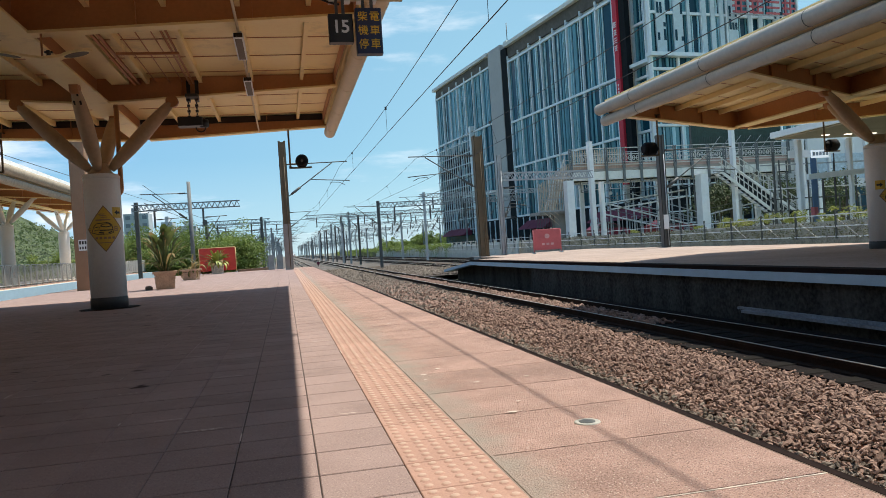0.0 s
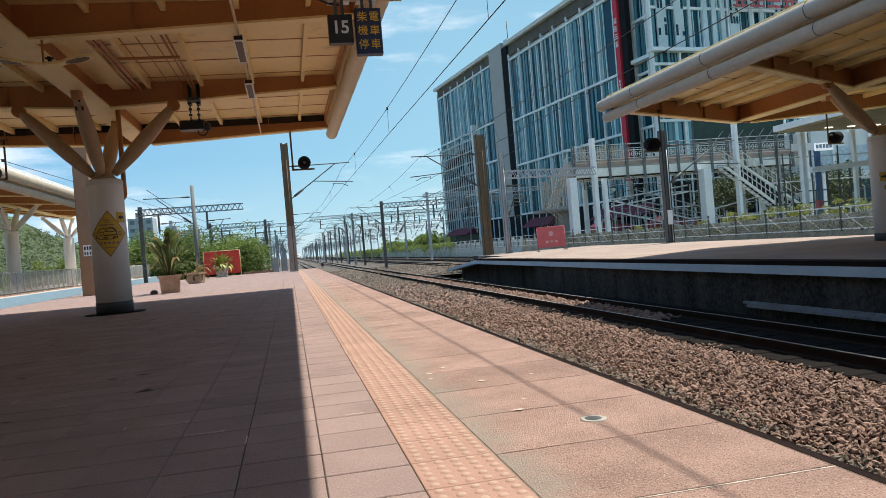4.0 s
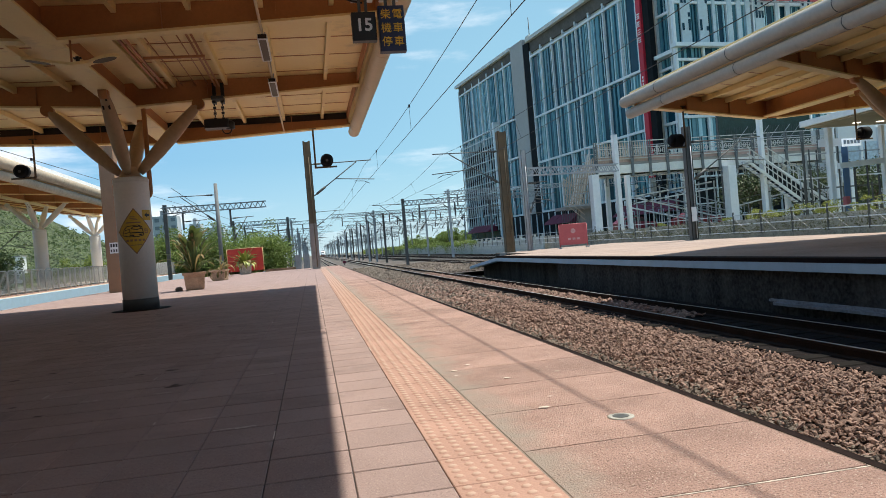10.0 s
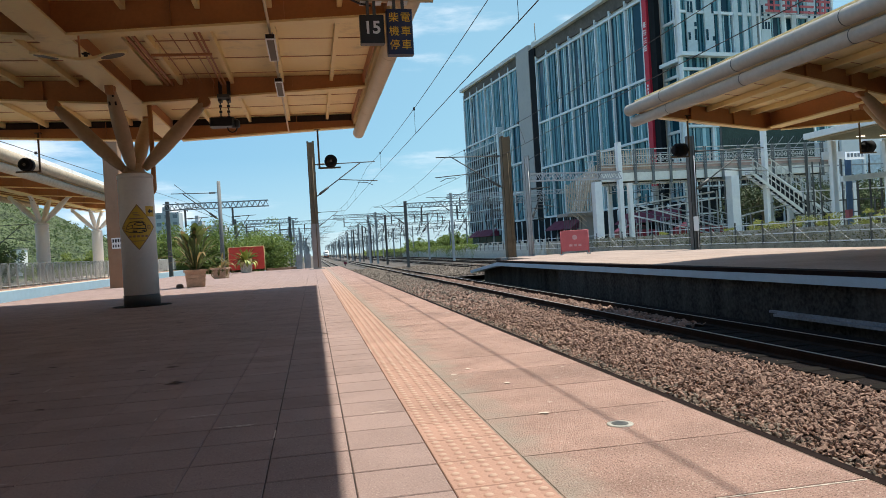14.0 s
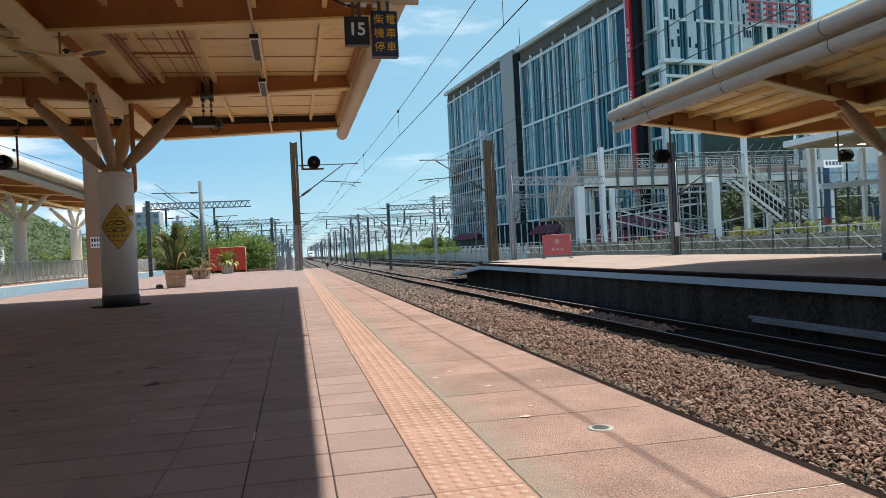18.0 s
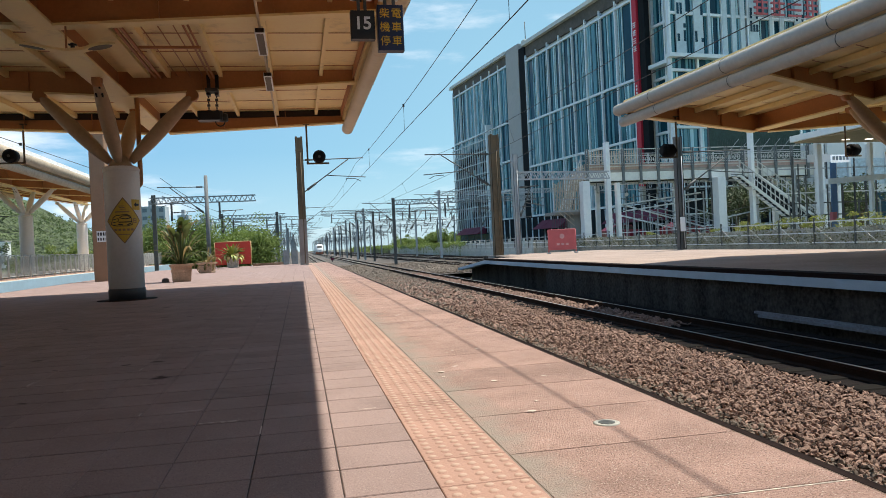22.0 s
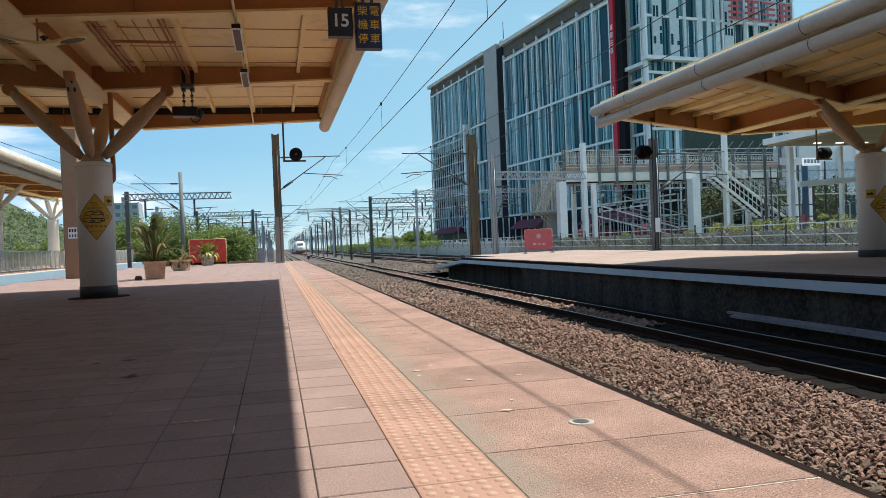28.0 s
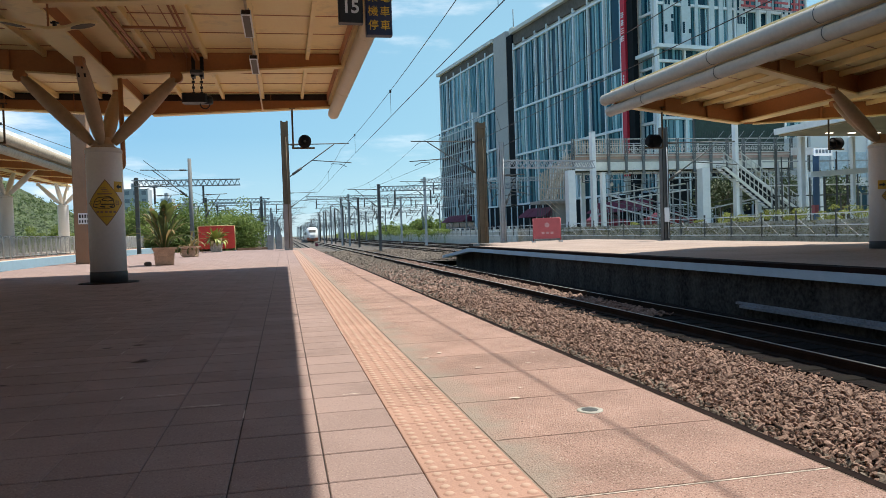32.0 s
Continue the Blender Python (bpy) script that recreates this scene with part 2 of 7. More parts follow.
GREYTUBE = material("grey_tube_paint", (0.46, 0.41, 0.345), 0.5, vary=0.12, scale=0.8, fine=12, bump=0.05, stain=0.35)
OLDTUBE = material("weathered_tube_paint", (0.42, 0.345, 0.26), 0.7, vary=0.25, scale=0.5, fine=8, bump=0.05, streak=0.7, stain=0.45)
STRUT = material("strut_paint", (0.50, 0.345, 0.21), 0.5, vary=0.12, scale=0.9, fine=14, bump=0.05, stain=0.35)
DUCT = material("dusty_duct", (0.18, 0.20, 0.235), 0.8, vary=0.4, scale=1.5, fine=20, stain=0.5)
COLUMN = material("column_paint", (0.84, 0.80, 0.775), 0.55, vary=0.05, scale=1.5, fine=20, bump=0.1, stain=0.1)
DARKGREY = material("dark_grey", (0.06, 0.06, 0.065), 0.6, vary=0.2)
BLACK = material("black_plastic", (0.015, 0.015, 0.017), 0.45, vary=0.2)
STEEL = material("galvanised_steel", (0.42, 0.44, 0.46), 0.5, 0.3, vary=0.15, stain=0.2)
# distance haze put into the steel's colour; the dull blue cabinets share it
HAZESTEEL = material("blue_haze_steel", (0.25, 0.28, 0.295), 0.65, 0.2, vary=0.25, stain=0.3)
DARKSTEEL = material("weathered_steel", (0.098, 0.10, 0.097), 0.65, 0.2, vary=0.25, stain=0.3)
BROWNSTEEL = material("brown_steel", (0.155, 0.108, 0.062), 0.7, 0.1, vary=0.25, stain=0.4)
WIRE = material("wire", (0.05, 0.045, 0.045), 0.6, 0.4, vary=0.1, bump=0)
RAILTOP = material("rail_steel", (0.43, 0.41, 0.39), 0.35, 0.25, vary=0.1)
RUST = material("rust", (0.03, 0.02, 0.016), 0.9, 0.1, vary=0.3, fine=60, spec=0.08)
BALLAST = material("ballast", (0.10, 0.06, 0.048), 0.95, vary=0.7, scale=2.0, fine=25, bump=0.6, depth=0.02, random_piece=1.2, tint=(0.47, 0.305, 0.24), spec=0.2)
FIELD = material("weathered_ballast", (0.066, 0.055, 0.048), 0.95, vary=0.5, scale=0.5, fine=9, bump=1.0, depth=0.08, tint=(0.185, 0.155, 0.135))
FIELDSTONE = material("grey_ballast", (0.125, 0.098, 0.08), 0.95, vary=0.5, scale=2.0, fine=25, bump=0.6, depth=0.02, random_piece=0.8, tint=(0.36, 0.29, 0.235), spec=0.2)
MORTAR = material("mortar", (0.22, 0.17, 0.138), 0.95, vary=0.3, scale=4, fine=60)
# shade in the gaps between the stones, put into the bed's colour
GAPSHADE = material("gap_shade_bed", (0.035, 0.024, 0.019), 0.95, vary=0.4, scale=2.0, fine=25, bump=0.8, depth=0.03, spec=0.08)
# near black: the canopy's shade on the second track, put into the colour
SHADEBED = material("shaded_ballast", (0.014, 0.011, 0.011), 0.95, vary=0.4, scale=2.0, fine=25, bump=0.8, depth=0.03, spec=0.08)
OPPFLOOR = material("far_platform_floor", (0.36, 0.275, 0.235), 0.9, vary=0.25, scale=0.6, fine=12, bump=0.4, stain=0.4, spec=0.1)
# shade on the far platform's face put into the colour, with streaks and stains
SHADEWALL = material("shaded_concrete", (0.027, 0.0265, 0.026), 0.9, vary=0.55, scale=1.6, fine=14, bump=0.4, streak=0.85, stain=0.7, spec=0.08, tint=(0.09, 0.087, 0.082))
SLEEPER = material("sleeper", (0.26, 0.23, 0.20), 0.95, vary=0.25, bump=0.3)
GRAVEL_GROUND = material("ground", (0.23, 0.205, 0.16), 0.95, vary=0.35, scale=0.2, fine=2.0, bump=0.3, depth=0.05, tint=(0.13, 0.15, 0.07))
WHITESTEEL = material("white_steel", (0.88, 0.89, 0.90), 0.5, vary=0.08, stain=0.2)
REDPAINT = material("red_paint", (0.60, 0.05, 0.035), 0.5, vary=0.15)
PINKRED = material("faded_red_paint", (0.46, 0.10, 0.11), 0.55, vary=0.15)
YELLOW = material("yellow_sign", (0.66, 0.42, 0.05), 0.5, vary=0.06)
TERRACOTTA = material("planter", (0.52, 0.35, 0.24), 0.9, vary=0.35, scale=5.0, bump=0.6, stain=0.6)
LEAF = material("leaf", (0.065, 0.105, 0.028), 0.45, vary=0.4, scale=3, tint=(0.14, 0.175, 0.05), random_piece=0.3, bump=0)
LEAFDRY = material("dry_leaf", (0.26, 0.19, 0.08), 0.7, vary=0.3, random_piece=0.3, bump=0)
TREELEAF = material("tree_leaf", (0.15, 0.205, 0.042), 0.6, vary=0.5, scale=0.5, tint=(0.36, 0.42, 0.11), random_piece=0.3, bump=0)
BARK = material("bark", (0.12, 0.09, 0.06), 0.9, vary=0.3)
HILLGREEN = material("hill_wood", (0.055, 0.09, 0.036), 0.9, vary=0.6, scale=0.12, fine=0.6, bump=1.0, depth=3.5, tint=(0.135, 0.175, 0.078))
WHITE = material("white_enamel", (0.78, 0.78, 0.78), 0.35, vary=0.03, bump=0)
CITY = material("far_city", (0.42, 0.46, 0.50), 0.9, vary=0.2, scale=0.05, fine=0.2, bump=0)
SIGNBLUE = material("sign_blue", (0.012, 0.016, 0.06), 0.4, vary=0.1, bump=0)
ORANGETEXT = material("yellow_text", (0.85, 0.50, 0.03), 0.5, vary=0.05, bump=0)
DARKBROWN = material("dark_brown_paint", (0.03, 0.018, 0.013), 0.8, vary=0.2)
BROWN = material("brown_cladding", (0.30, 0.17, 0.10), 0.6, vary=0.12, stain=0.2)


def translucent(m, share=0.4):
    """Lets part of the light pass through thin leaves."""
    n, l = m.node_tree.nodes, m.node_tree.links
    b = n["Principled BSDF"]
    tr = n.new("ShaderNodeBsdfTranslucent")
    mx = n.new("ShaderNodeMixShader")
    mx.inputs["Fac"].default_value = share
    l.new(b.inputs["Base Color"].links[0].from_socket, tr.inputs["Color"])
    l.new(b.outputs["BSDF"], mx.inputs[1])
    l.new(tr.outputs["BSDF"], mx.inputs[2])
    l.new(mx.outputs["Shader"], n["Material Output"].inputs["Surface"])


for leaf_paint in (LEAF, LEAFDRY, TREELEAF):
    translucent(leaf_paint)


# ---- mesh building ----
class Geo:
    """Collects faces for one mesh."""

    def __init__(self):
        self.v, self.f, self.s = [], [], []

    def add(self, verts, faces, smooth=False):
        k = len(self.v)
        self.v += [tuple(p) for p in verts]
        self.f += [tuple(i + k for i in q) for q in faces]
        self.s += [smooth] * len(faces)
        return self

    def box(self, x0, x1, y0, y1, z0, z1, m=None):
        p = [Vector((x, y, z)) for z in (z0, z1) for y in (y0, y1) for x in (x0, x1)]
        if m:
            p = [m @ q for q in p]
        return self.add(p, [(0, 2, 3, 1), (4, 5, 7, 6), (0, 1, 5, 4), (2, 6, 7, 3), (0, 4, 6, 2), (1, 3, 7, 5)])

    def slab(self, x0, x1, y0, y1, z0, z1, c=0.004):
        """A box with chamfered top edges and no bottom."""
        b = [(x0, y0, z0), (x1, y0, z0), (x1, y1, z0), (x0, y1, z0)]
        a = [(x0, y0, z1 - c), (x1, y0, z1 - c), (x1, y1, z1 - c), (x0, y1, z1 - c)]
        t = [(x0 + c, y0 + c, z1), (x1 - c, y0 + c, z1), (x1 - c, y1 - c, z1), (x0 + c, y1 - c, z1)]
        f = [(8, 9, 10, 11)]
        for i in range(4):
            j = (i + 1) % 4
            f += [(i, j, 4 + j, 4 + i), (4 + i, 4 + j, 8 + j, 8 + i)]
        return self.add(b + a + t, f)

    def tube(self, p, q, r, r2=None, n=10, caps=True, smooth=True):
        p, q = Vector(p), Vector(q)
        r2 = r if r2 is None else r2
        d = (q - p).normalized()
        u = d.orthogonal().normalized()
        if abs(d.z) < 0.9:
            u = d.cross(Vector((0, 0, 1))).normalized()
        w = d.cross(u)
        ring = [(math.cos(2 * math.pi * (i + 0.5) / n), math.sin(2 * math.pi * (i + 0.5) / n)) for i in range(n)]
        vs = [p + (u * a + w * b) * r for a, b in ring] + [q + (u * a + w * b) * r2 for a, b in ring]
        self.add(vs, [(i, (i + 1) % n, n + (i + 1) % n, n + i) for i in range(n)], smooth and n > 5)
        if caps:
            k = len(self.v) - 2 * n
            self.f += [tuple(k + i for i in reversed(range(n))), tuple(k + n + i for i in range(n))]
            self.s += [False, False]
        return self

    def pipe(self, pts, r, n=10):
        """A round pipe through points, in one piece; r is one radius or one for each point."""
        pts = [Vector(p) for p in pts]
        radii = r if isinstance(r, (list, tuple)) else [r] * len(pts)
        k, u = len(self.v), None
        for i, p in enumerate(pts):
            d = (pts[min(i + 1, len(pts) - 1)] - pts[max(i - 1, 0)]).normalized()
            u = d.orthogonal().normalized() if u is None else (u - d * u.dot(d)).normalized()
            w = d.cross(u)
            self.v += [tuple(p + (u * math.cos(2 * math.pi * j / n) + w * math.sin(2 * math.pi * j / n)) * radii[i]) for j in range(n)]
        for i in range(len(pts) - 1):
            for j in range(n):
                q = (j + 1) % n
                self.f.append((k + i * n + j, k + i * n + q, k + (i + 1) * n + q, k + (i + 1) * n + j))
                self.s.append(n > 5)
        self.f += [tuple(k + j for j in reversed(range(n))), tuple(k + (len(pts) - 1) * n + j for j in range(n))]
        self.s += [False, False]
        return self

    def bar(self, p, q, w, h=None):
        """A rectangular bar between two points, w wide and h high."""
        h = w if h is None else h
        p, q = Vector(p), Vector(q)
        d = (q - p).normalized()
        u = d.cross(Vector((0, 0, 1)))
        u = Vector((1, 0, 0)) if u.length < 1e-4 else u.normalized()
        t = u.cross(d)
        c = [u * a * w / 2 + t * b * h / 2 for a, b in ((-1, -1), (1, -1), (1, 1), (-1, 1))]
        return self.add([p + x for x in c] + [q + x for x in c],
                        [(0, 1, 5, 4), (1, 2, 6, 5), (2, 3, 7, 6), (3, 0, 4, 7), (3, 2, 1, 0), (4, 5, 6, 7)])

    def prism(self, outline, a, b, axis="y"):
        """A closed outline of two coordinates, drawn along an axis from a to b."""
        def at(o, v):
            return {"x": (v, *o), "y": (o[0], v, o[1]), "z": (*o, v)}[axis]
        n = len(outline)
        self.add([at(o, a) for o in outline] + [at(o, b) for o in outline],
                 [(i, (i + 1) % n, n + (i + 1) % n, n + i) for i in range(n)] + [tuple(reversed(range(n))), tuple(range(n, 2 * n))])
        return self

    def lathe(self, rings, cx=0, cy=0, n=24):
        """Rings of (radius, z), closed at both ends."""
        k = len(self.v)
        for r, z in rings:
            self.v += [(cx + r * math.cos(2 * math.pi * i / n), cy + r * math.sin(2 * math.pi * i / n), z) for i in range(n)]
        for a in range(len(rings) - 1):
            for i in range(n):
                j = (i + 1) % n
                self.f.append((k + a * n + i, k + a * n + j, k + (a + 1) * n + j, k + (a + 1) * n + i))
                self.s.append(True)
        self.f += [tuple(k + i for i in reversed(range(n))), tuple(k + (len(rings) - 1) * n + i for i in range(n))]
        self.s += [False, False]
        return self

    def mesh(self, name, mat):
        me = bpy.data.meshes.new(name)
        me.from_pydata(self.v, [], self.f)
        me.polygons.foreach_set("use_smooth", self.s)
        bm = bmesh.new()
        bm.from_mesh(me)
        bmesh.ops.recalc_face_normals(bm, faces=bm.faces)
        bm.to_mesh(me)
        bm.free()
        me.materials.append(mat)
        return me


def part(name, geo, mat, parent=None, label="", at=None):
    """One mesh object under a thing or a part."""
    me = geo if isinstance(geo, bpy.types.Mesh) else geo.mesh(name, mat)
    ob = new(name, me)
    if at is not None:
        ob.matrix_basis = at
    if parent:
        ob.parent = parent
    if label:
        ob["label"] = label
    return ob


def thing(name, label, category, m=None, group="", kind=""):
    ob = tagged(new(name), label, category, group, kind)
    ob.empty_display_size = 0.1
    if m is not None:
        ob.matrix_basis = m
    return ob


def solid(name, geo, mat, label, category, m=None, group="", kind=""):
    ob = part(name, geo, mat)
    if m is not None:
        ob.matrix_basis = m
    return tagged(ob, label, category, group, kind)


def at(x, y, z, rz=0):
    return pose(x, y, z, 0, 0, rz)


# ---- large structure ----
RAILZ = -0.90
g = Geo()
S = 3500
g.add([(-S, -S, -1.45), (S, -S, -1.45), (S, S, -1.45), (-S, S, -1.45)], [(0, 1, 2, 3)])
solid("ground", g, GRAVEL_GROUND, "dusty earth ground with sparse grass", "ground", kind="structure")

# our platform: core with brick-red paving on top
PX0, PX1, PY0, PY1 = -8.3, 1.70, -30.0, 46.0
platform = thing("platform_near", "red paved railway platform in half shade", "platform", kind="structure")
g = Geo().box(PX0 + 0.15, PX1 - 0.14, PY0, PY1 - 0.05, -1.44, -0.029)
part("core", g, CONCRETE, platform)
g = Geo().box(PX0, PX0 + 0.14, PY0, PY1, -0.25, 0.0)
part("edge_strip", g, BLUEPAINT, platform)
g = Geo()
prof = [(PX1 - 0.042, -0.10), (PX1 + 0.012, -0.10), (PX1 + 0.012, -0.014), (PX1 - 0.004, 0.003), (PX1 - 0.042, 0.003)]
g.prism(prof, PY0, PY1 - 0.1)
part("edge_coping", g, COPING, platform, "dark rubber edge strip")
g = Geo().box(PX1 - 0.138, PX1 - 0.02, PY0, PY1 - 0.1, -1.44, -0.102)
part("face", g, CONCRETE, platform)

# platform across the tracks, with a ramp at its far end
OX0, OX1, OY1 = 8.55, 17.6, 35.0
opp = thing("platform_far", "railway platform across the tracks with a pale blue edge", "platform", kind="structure")
ramp_y, nose_y = 33.5, 39.5


def ramp_profile(z_low, z_top, y_from, y_ramp, y_nose, z_nose):
    return [(y_from, z_low), (y_nose, z_low), (y_nose, z_nose), (y_ramp, z_top), (y_from, z_top)]


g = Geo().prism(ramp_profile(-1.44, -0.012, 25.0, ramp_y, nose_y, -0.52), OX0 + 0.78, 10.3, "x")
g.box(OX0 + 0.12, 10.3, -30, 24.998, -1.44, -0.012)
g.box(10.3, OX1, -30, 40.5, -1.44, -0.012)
part("core", g, SHADEWALL, opp)
g = Geo().prism([(-30, -0.24), (ramp_y, -0.24), (nose_y, -0.72), (nose_y, -0.58), (ramp_y, -0.08), (-30, -0.08)], OX0, OX0 + 0.35, "x")
part("edge_strip", g, BLUEPAINT, opp, "pale blue painted concrete edge")
g = Geo().box(OX0 + 0.352, OX1 - 0.1, -30, ramp_y - 0.1, -0.01, 0.0).box(10.3, OX1 - 0.1, ramp_y - 0.1, 40.4, -0.01, 0.0)
part("paving", g, OPPFLOOR, opp, "pinkish grey washed concrete surface")
part("edge_coping", Geo().box(OX0 + 0.012, OX0 + 0.35, -30, ramp_y - 0.1, -0.078, 0.003), COPING, opp, "black rubber edge strip")
duct = Geo().box(OX0 - 0.02, OX0 + 0.119, -25, 12.3, -0.89, -0.84).box(OX0 + 0.04, OX0 + 0.119, -25, 12.5, -0.835, -0.79)
part("deck_slab", Geo().prism([(25.0, -0.2), (ramp_y, -0.2), (nose_y, -0.69), (nose_y, -0.53), (ramp_y, -0.013), (25.0, -0.013)], OX0 + 0.351, OX0 + 0.779, "x"), SHADEWALL, opp)
part("cable_duct", duct, DUCT, opp, "pale blue grey cable duct")

# far left platform behind a sunken track
lp = thing("platform_left", "railway platform with a pale blue edge", "platform", kind="structure")
g = Geo().box(-22.0, -12.15, -10, 82, -1.44, -0.02)
part("core", g, CONCRETE, lp)
g = Geo().box(-12.3, -12.0, -10, 82, -0.45, 0.06)
part("edge_strip", g, BLUEPAINT, lp, "pale blue painted concrete edge")
g = Geo().box(-21.9, -12.302, -10, 82, -0.019, 0.05)
# mostly unseen paving, made pale to bounce light up under the left canopy
part("paving", g, material("pale_bounce_paving", (0.50, 0.40, 0.33), 0.9, vary=0.3, scale=1.5, fine=40, stain=0.3), lp)

# ---- tracks ----
def rail_profile(x):
    return [(x - 0.065, RAILZ - 0.15), (x + 0.065, RAILZ - 0.15), (x + 0.062, RAILZ - 0.135), (x + 0.012, RAILZ - 0.115), (x + 0.012, RAILZ - 0.04),
            (x + 0.034, RAILZ - 0.032), (x + 0.034, RAILZ), (x - 0.034, RAILZ), (x - 0.034, RAILZ - 0.032), (x - 0.012, RAILZ - 0.04),
            (x - 0.012, RAILZ - 0.115), (x - 0.062, RAILZ - 0.135)]


# second track's sleepers, with the canopy shade in their colour
SHADESLEEPER = material("shaded_sleeper", (0.016, 0.014, 0.013), 0.95, vary=0.3, spec=0.05)
SLEEPER_MESH = Geo().slab(-1.0, 1.0, -0.12, 0.12, -0.2, 0.0, 0.015).mesh("sleeper", SHADESLEEPER)
PALE_SLEEPER_MESH = Geo().slab(-1.0, 1.0, -0.12, 0.12, -0.2, 0.0, 0.015).mesh("sleeper", SLEEPER)


def track(xc, y0, y1, pieces=0, y_piece=0.0, spacing=0.62, label="railway track with rusty rails on concrete sleepers"):
    t = thing("railway_track", label, "railway track", kind="structure")
    for s in (-0.55, 0.55):
        r = part("rail", Geo().prism(rail_profile(xc + s), y0, y1), RUST, t)
        top = Geo().box(xc + s - 0.016, xc + s + 0.020, y0, y1, RAILZ + 0.0005, RAILZ + 0.003)
        part("running_surface", top, RAILTOP, r, "polished steel rail head")
    for i in range(pieces):
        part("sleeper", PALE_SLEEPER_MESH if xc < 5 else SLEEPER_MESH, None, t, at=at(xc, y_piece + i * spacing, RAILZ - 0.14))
    g = Geo()
    y = y_piece + pieces * spacing
    while y < min(y1, 330):
        g.box(xc - 1.0, xc + 1.0, y - 0.12, y + 0.12, RAILZ - 0.34, RAILZ - 0.14)
        y += spacing
    if g.v:
        ob = part("far_sleepers", g, SLEEPER, t)
        ob["kind"] = "stuff"
    return t


T1, T2 = 2.88, 7.02
track(T1, -25, 900, 132, -19.8)
track(T2, -25, 900, 132, -19.8)
for xc, y0 in ((13.2, 58), (17.0, 60), (20.6, 75)):
    track(xc, y0, 900)
for xc in (-5.0, -8.6):
    track(xc, 62, 900)
track(-10.3, -20, 60)

# ballast bed under the near tracks and the fan of tracks beyond the platforms
g = Geo()


def ballast_height(x, y):
    h = -1.10
    for xc in (T1, T2):
        d = abs(x - xc)
        if d < 0.62:
            h = min(h, -1.13)
    if 4.0 < x < 6.1:
        h += 0.09 * math.sin((x - 4.0) / 2.1 * math.pi)
    return h + 0.03 * noise.noise((x * 1.3, y * 1.3, 3.1))


xs = [3.7, 4.2, 4.6, 5.0, 5.4, 5.8, 6.1, 6.47, 7.02, 7.57, 8.0, 8.6]
ys = [-26 + 0.8 * i for i in range(90)]
g.add([(x, y, ballast_height(x, y) - 0.04) for y in ys for x in xs],
      [(a + b * len(xs), a + 1 + b * len(xs), a + 1 + (b + 1) * len(xs), a + (b + 1) * len(xs)) for b in range(len(ys) - 1) for a in range(len(xs) - 1)], True)
near_bed = Geo()
nxs = [1.6, 2.0, 2.33, 2.88, 3.43, 3.8]
near_bed.add([(x, y, ballast_height(x, y) - 0.02) for y in ys for x in nxs],
             [(a + b * 6, a + 1 + b * 6, a + 1 + (b + 1) * 6, a + (b + 1) * 6) for b in range(len(ys) - 1) for a in range(5)], True)
solid("near_ballast_bed", near_bed, BALLAST, "bed of brown crushed stone ballast under the near track", "ballast", kind="structure")
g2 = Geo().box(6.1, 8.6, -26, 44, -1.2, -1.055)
solid("shaded_bed", g2, SHADEBED, "bed of the second track with canopy shade in its colour", "ballast", kind="structure")
solid("ballast_bed", g, GAPSHADE, "bed of brown crushed stone ballast between the platforms", "ballast", kind="structure")
g = Geo()
g.add([(1.6, 45.2, -1.10), (24, 45.2, -1.14), (30, 900, -1.14), (-16, 900, -1.12), (-9.5, 47, -1.12)], [(0, 1, 2, 3, 4)])
solid("ballast_field", g, FIELD, "wide field of grey brown ballast under many tracks", "ballast", kind="structure")

# loose stones
stone_rng = random.Random(11)


def stone(gx, x, y, z, r):
    a = stone_rng.random() * 6.28
    ca, sa = math.cos(a), math.sin(a)
    sx, sy, sz = r * stone_rng.uniform(1.0, 1.75), r * stone_rng.uniform(0.5, 0.95), r * stone_rng.uniform(0.45, 0.9)
    tx, ty = stone_rng.uniform(-0.65, 0.65), stone_rng.uniform(-0.65, 0.65)
    vs = []
    for px, py, pz in ((1, 0.1, -0.1), (0.45, 0.9, 0.1), (-0.55, 0.85, -0.1), (-1, -0.1, 0.1), (-0.4, -0.9, -0.1), (0.6, -0.8, 0.1), (0.55, 0.4, 0.9), (-0.35, 0.55, 0.95), (-0.55, -0.4, 0.9), (0.3, -0.55, 1.0)):
        j = stone_rng.uniform(0.78, 1.2)
        px, py, pz = px * sx * j, py * sy * j, pz * sz * j
        pz += tx * px + ty * py
        vs.append((x + px * ca - py * sa, y + px * sa + py * ca, z + pz))
    gx.add(vs, [(0, 1, 6), (1, 2, 7, 6), (2, 3, 8, 7), (3, 4, 8), (4, 5, 9, 8), (5, 0, 6, 9), (6, 7, 8, 9)])


g, g_field = Geo(), Geo()
y = -12.0
while y < 46:
    x = 3.75 if y > 0.6 else 1.75
    step = 0.11 if y < 0.6 else 0.040 if y < 7 else (0.045 if y < 12 else (0.06 if y < 20 else 0.1))
    while x < min(6.05 + 0.045 * max(0.0, y - 7), 6.38) + 0.12 * stone_rng.random():
        xx, yy = x + stone_rng.uniform(-0.6, 0.6) * step, y + stone_rng.uniform(-0.6, 0.6) * step
        if not (abs(abs(xx - T1) - 0.55) < 0.05 or abs(abs(xx - T2) - 0.55) < 0.08):
            grey = stone_rng.random() < max((yy - 16) / 30, 0.8 - 2.6 * (xx - 3.95))
            stone(g_field if grey else g, xx, yy, ballast_height(xx, yy) + stone_rng.uniform(-0.025, 0.03), max(step, 0.038) * stone_rng.uniform(0.36, 0.85))
        x += step
    y += step
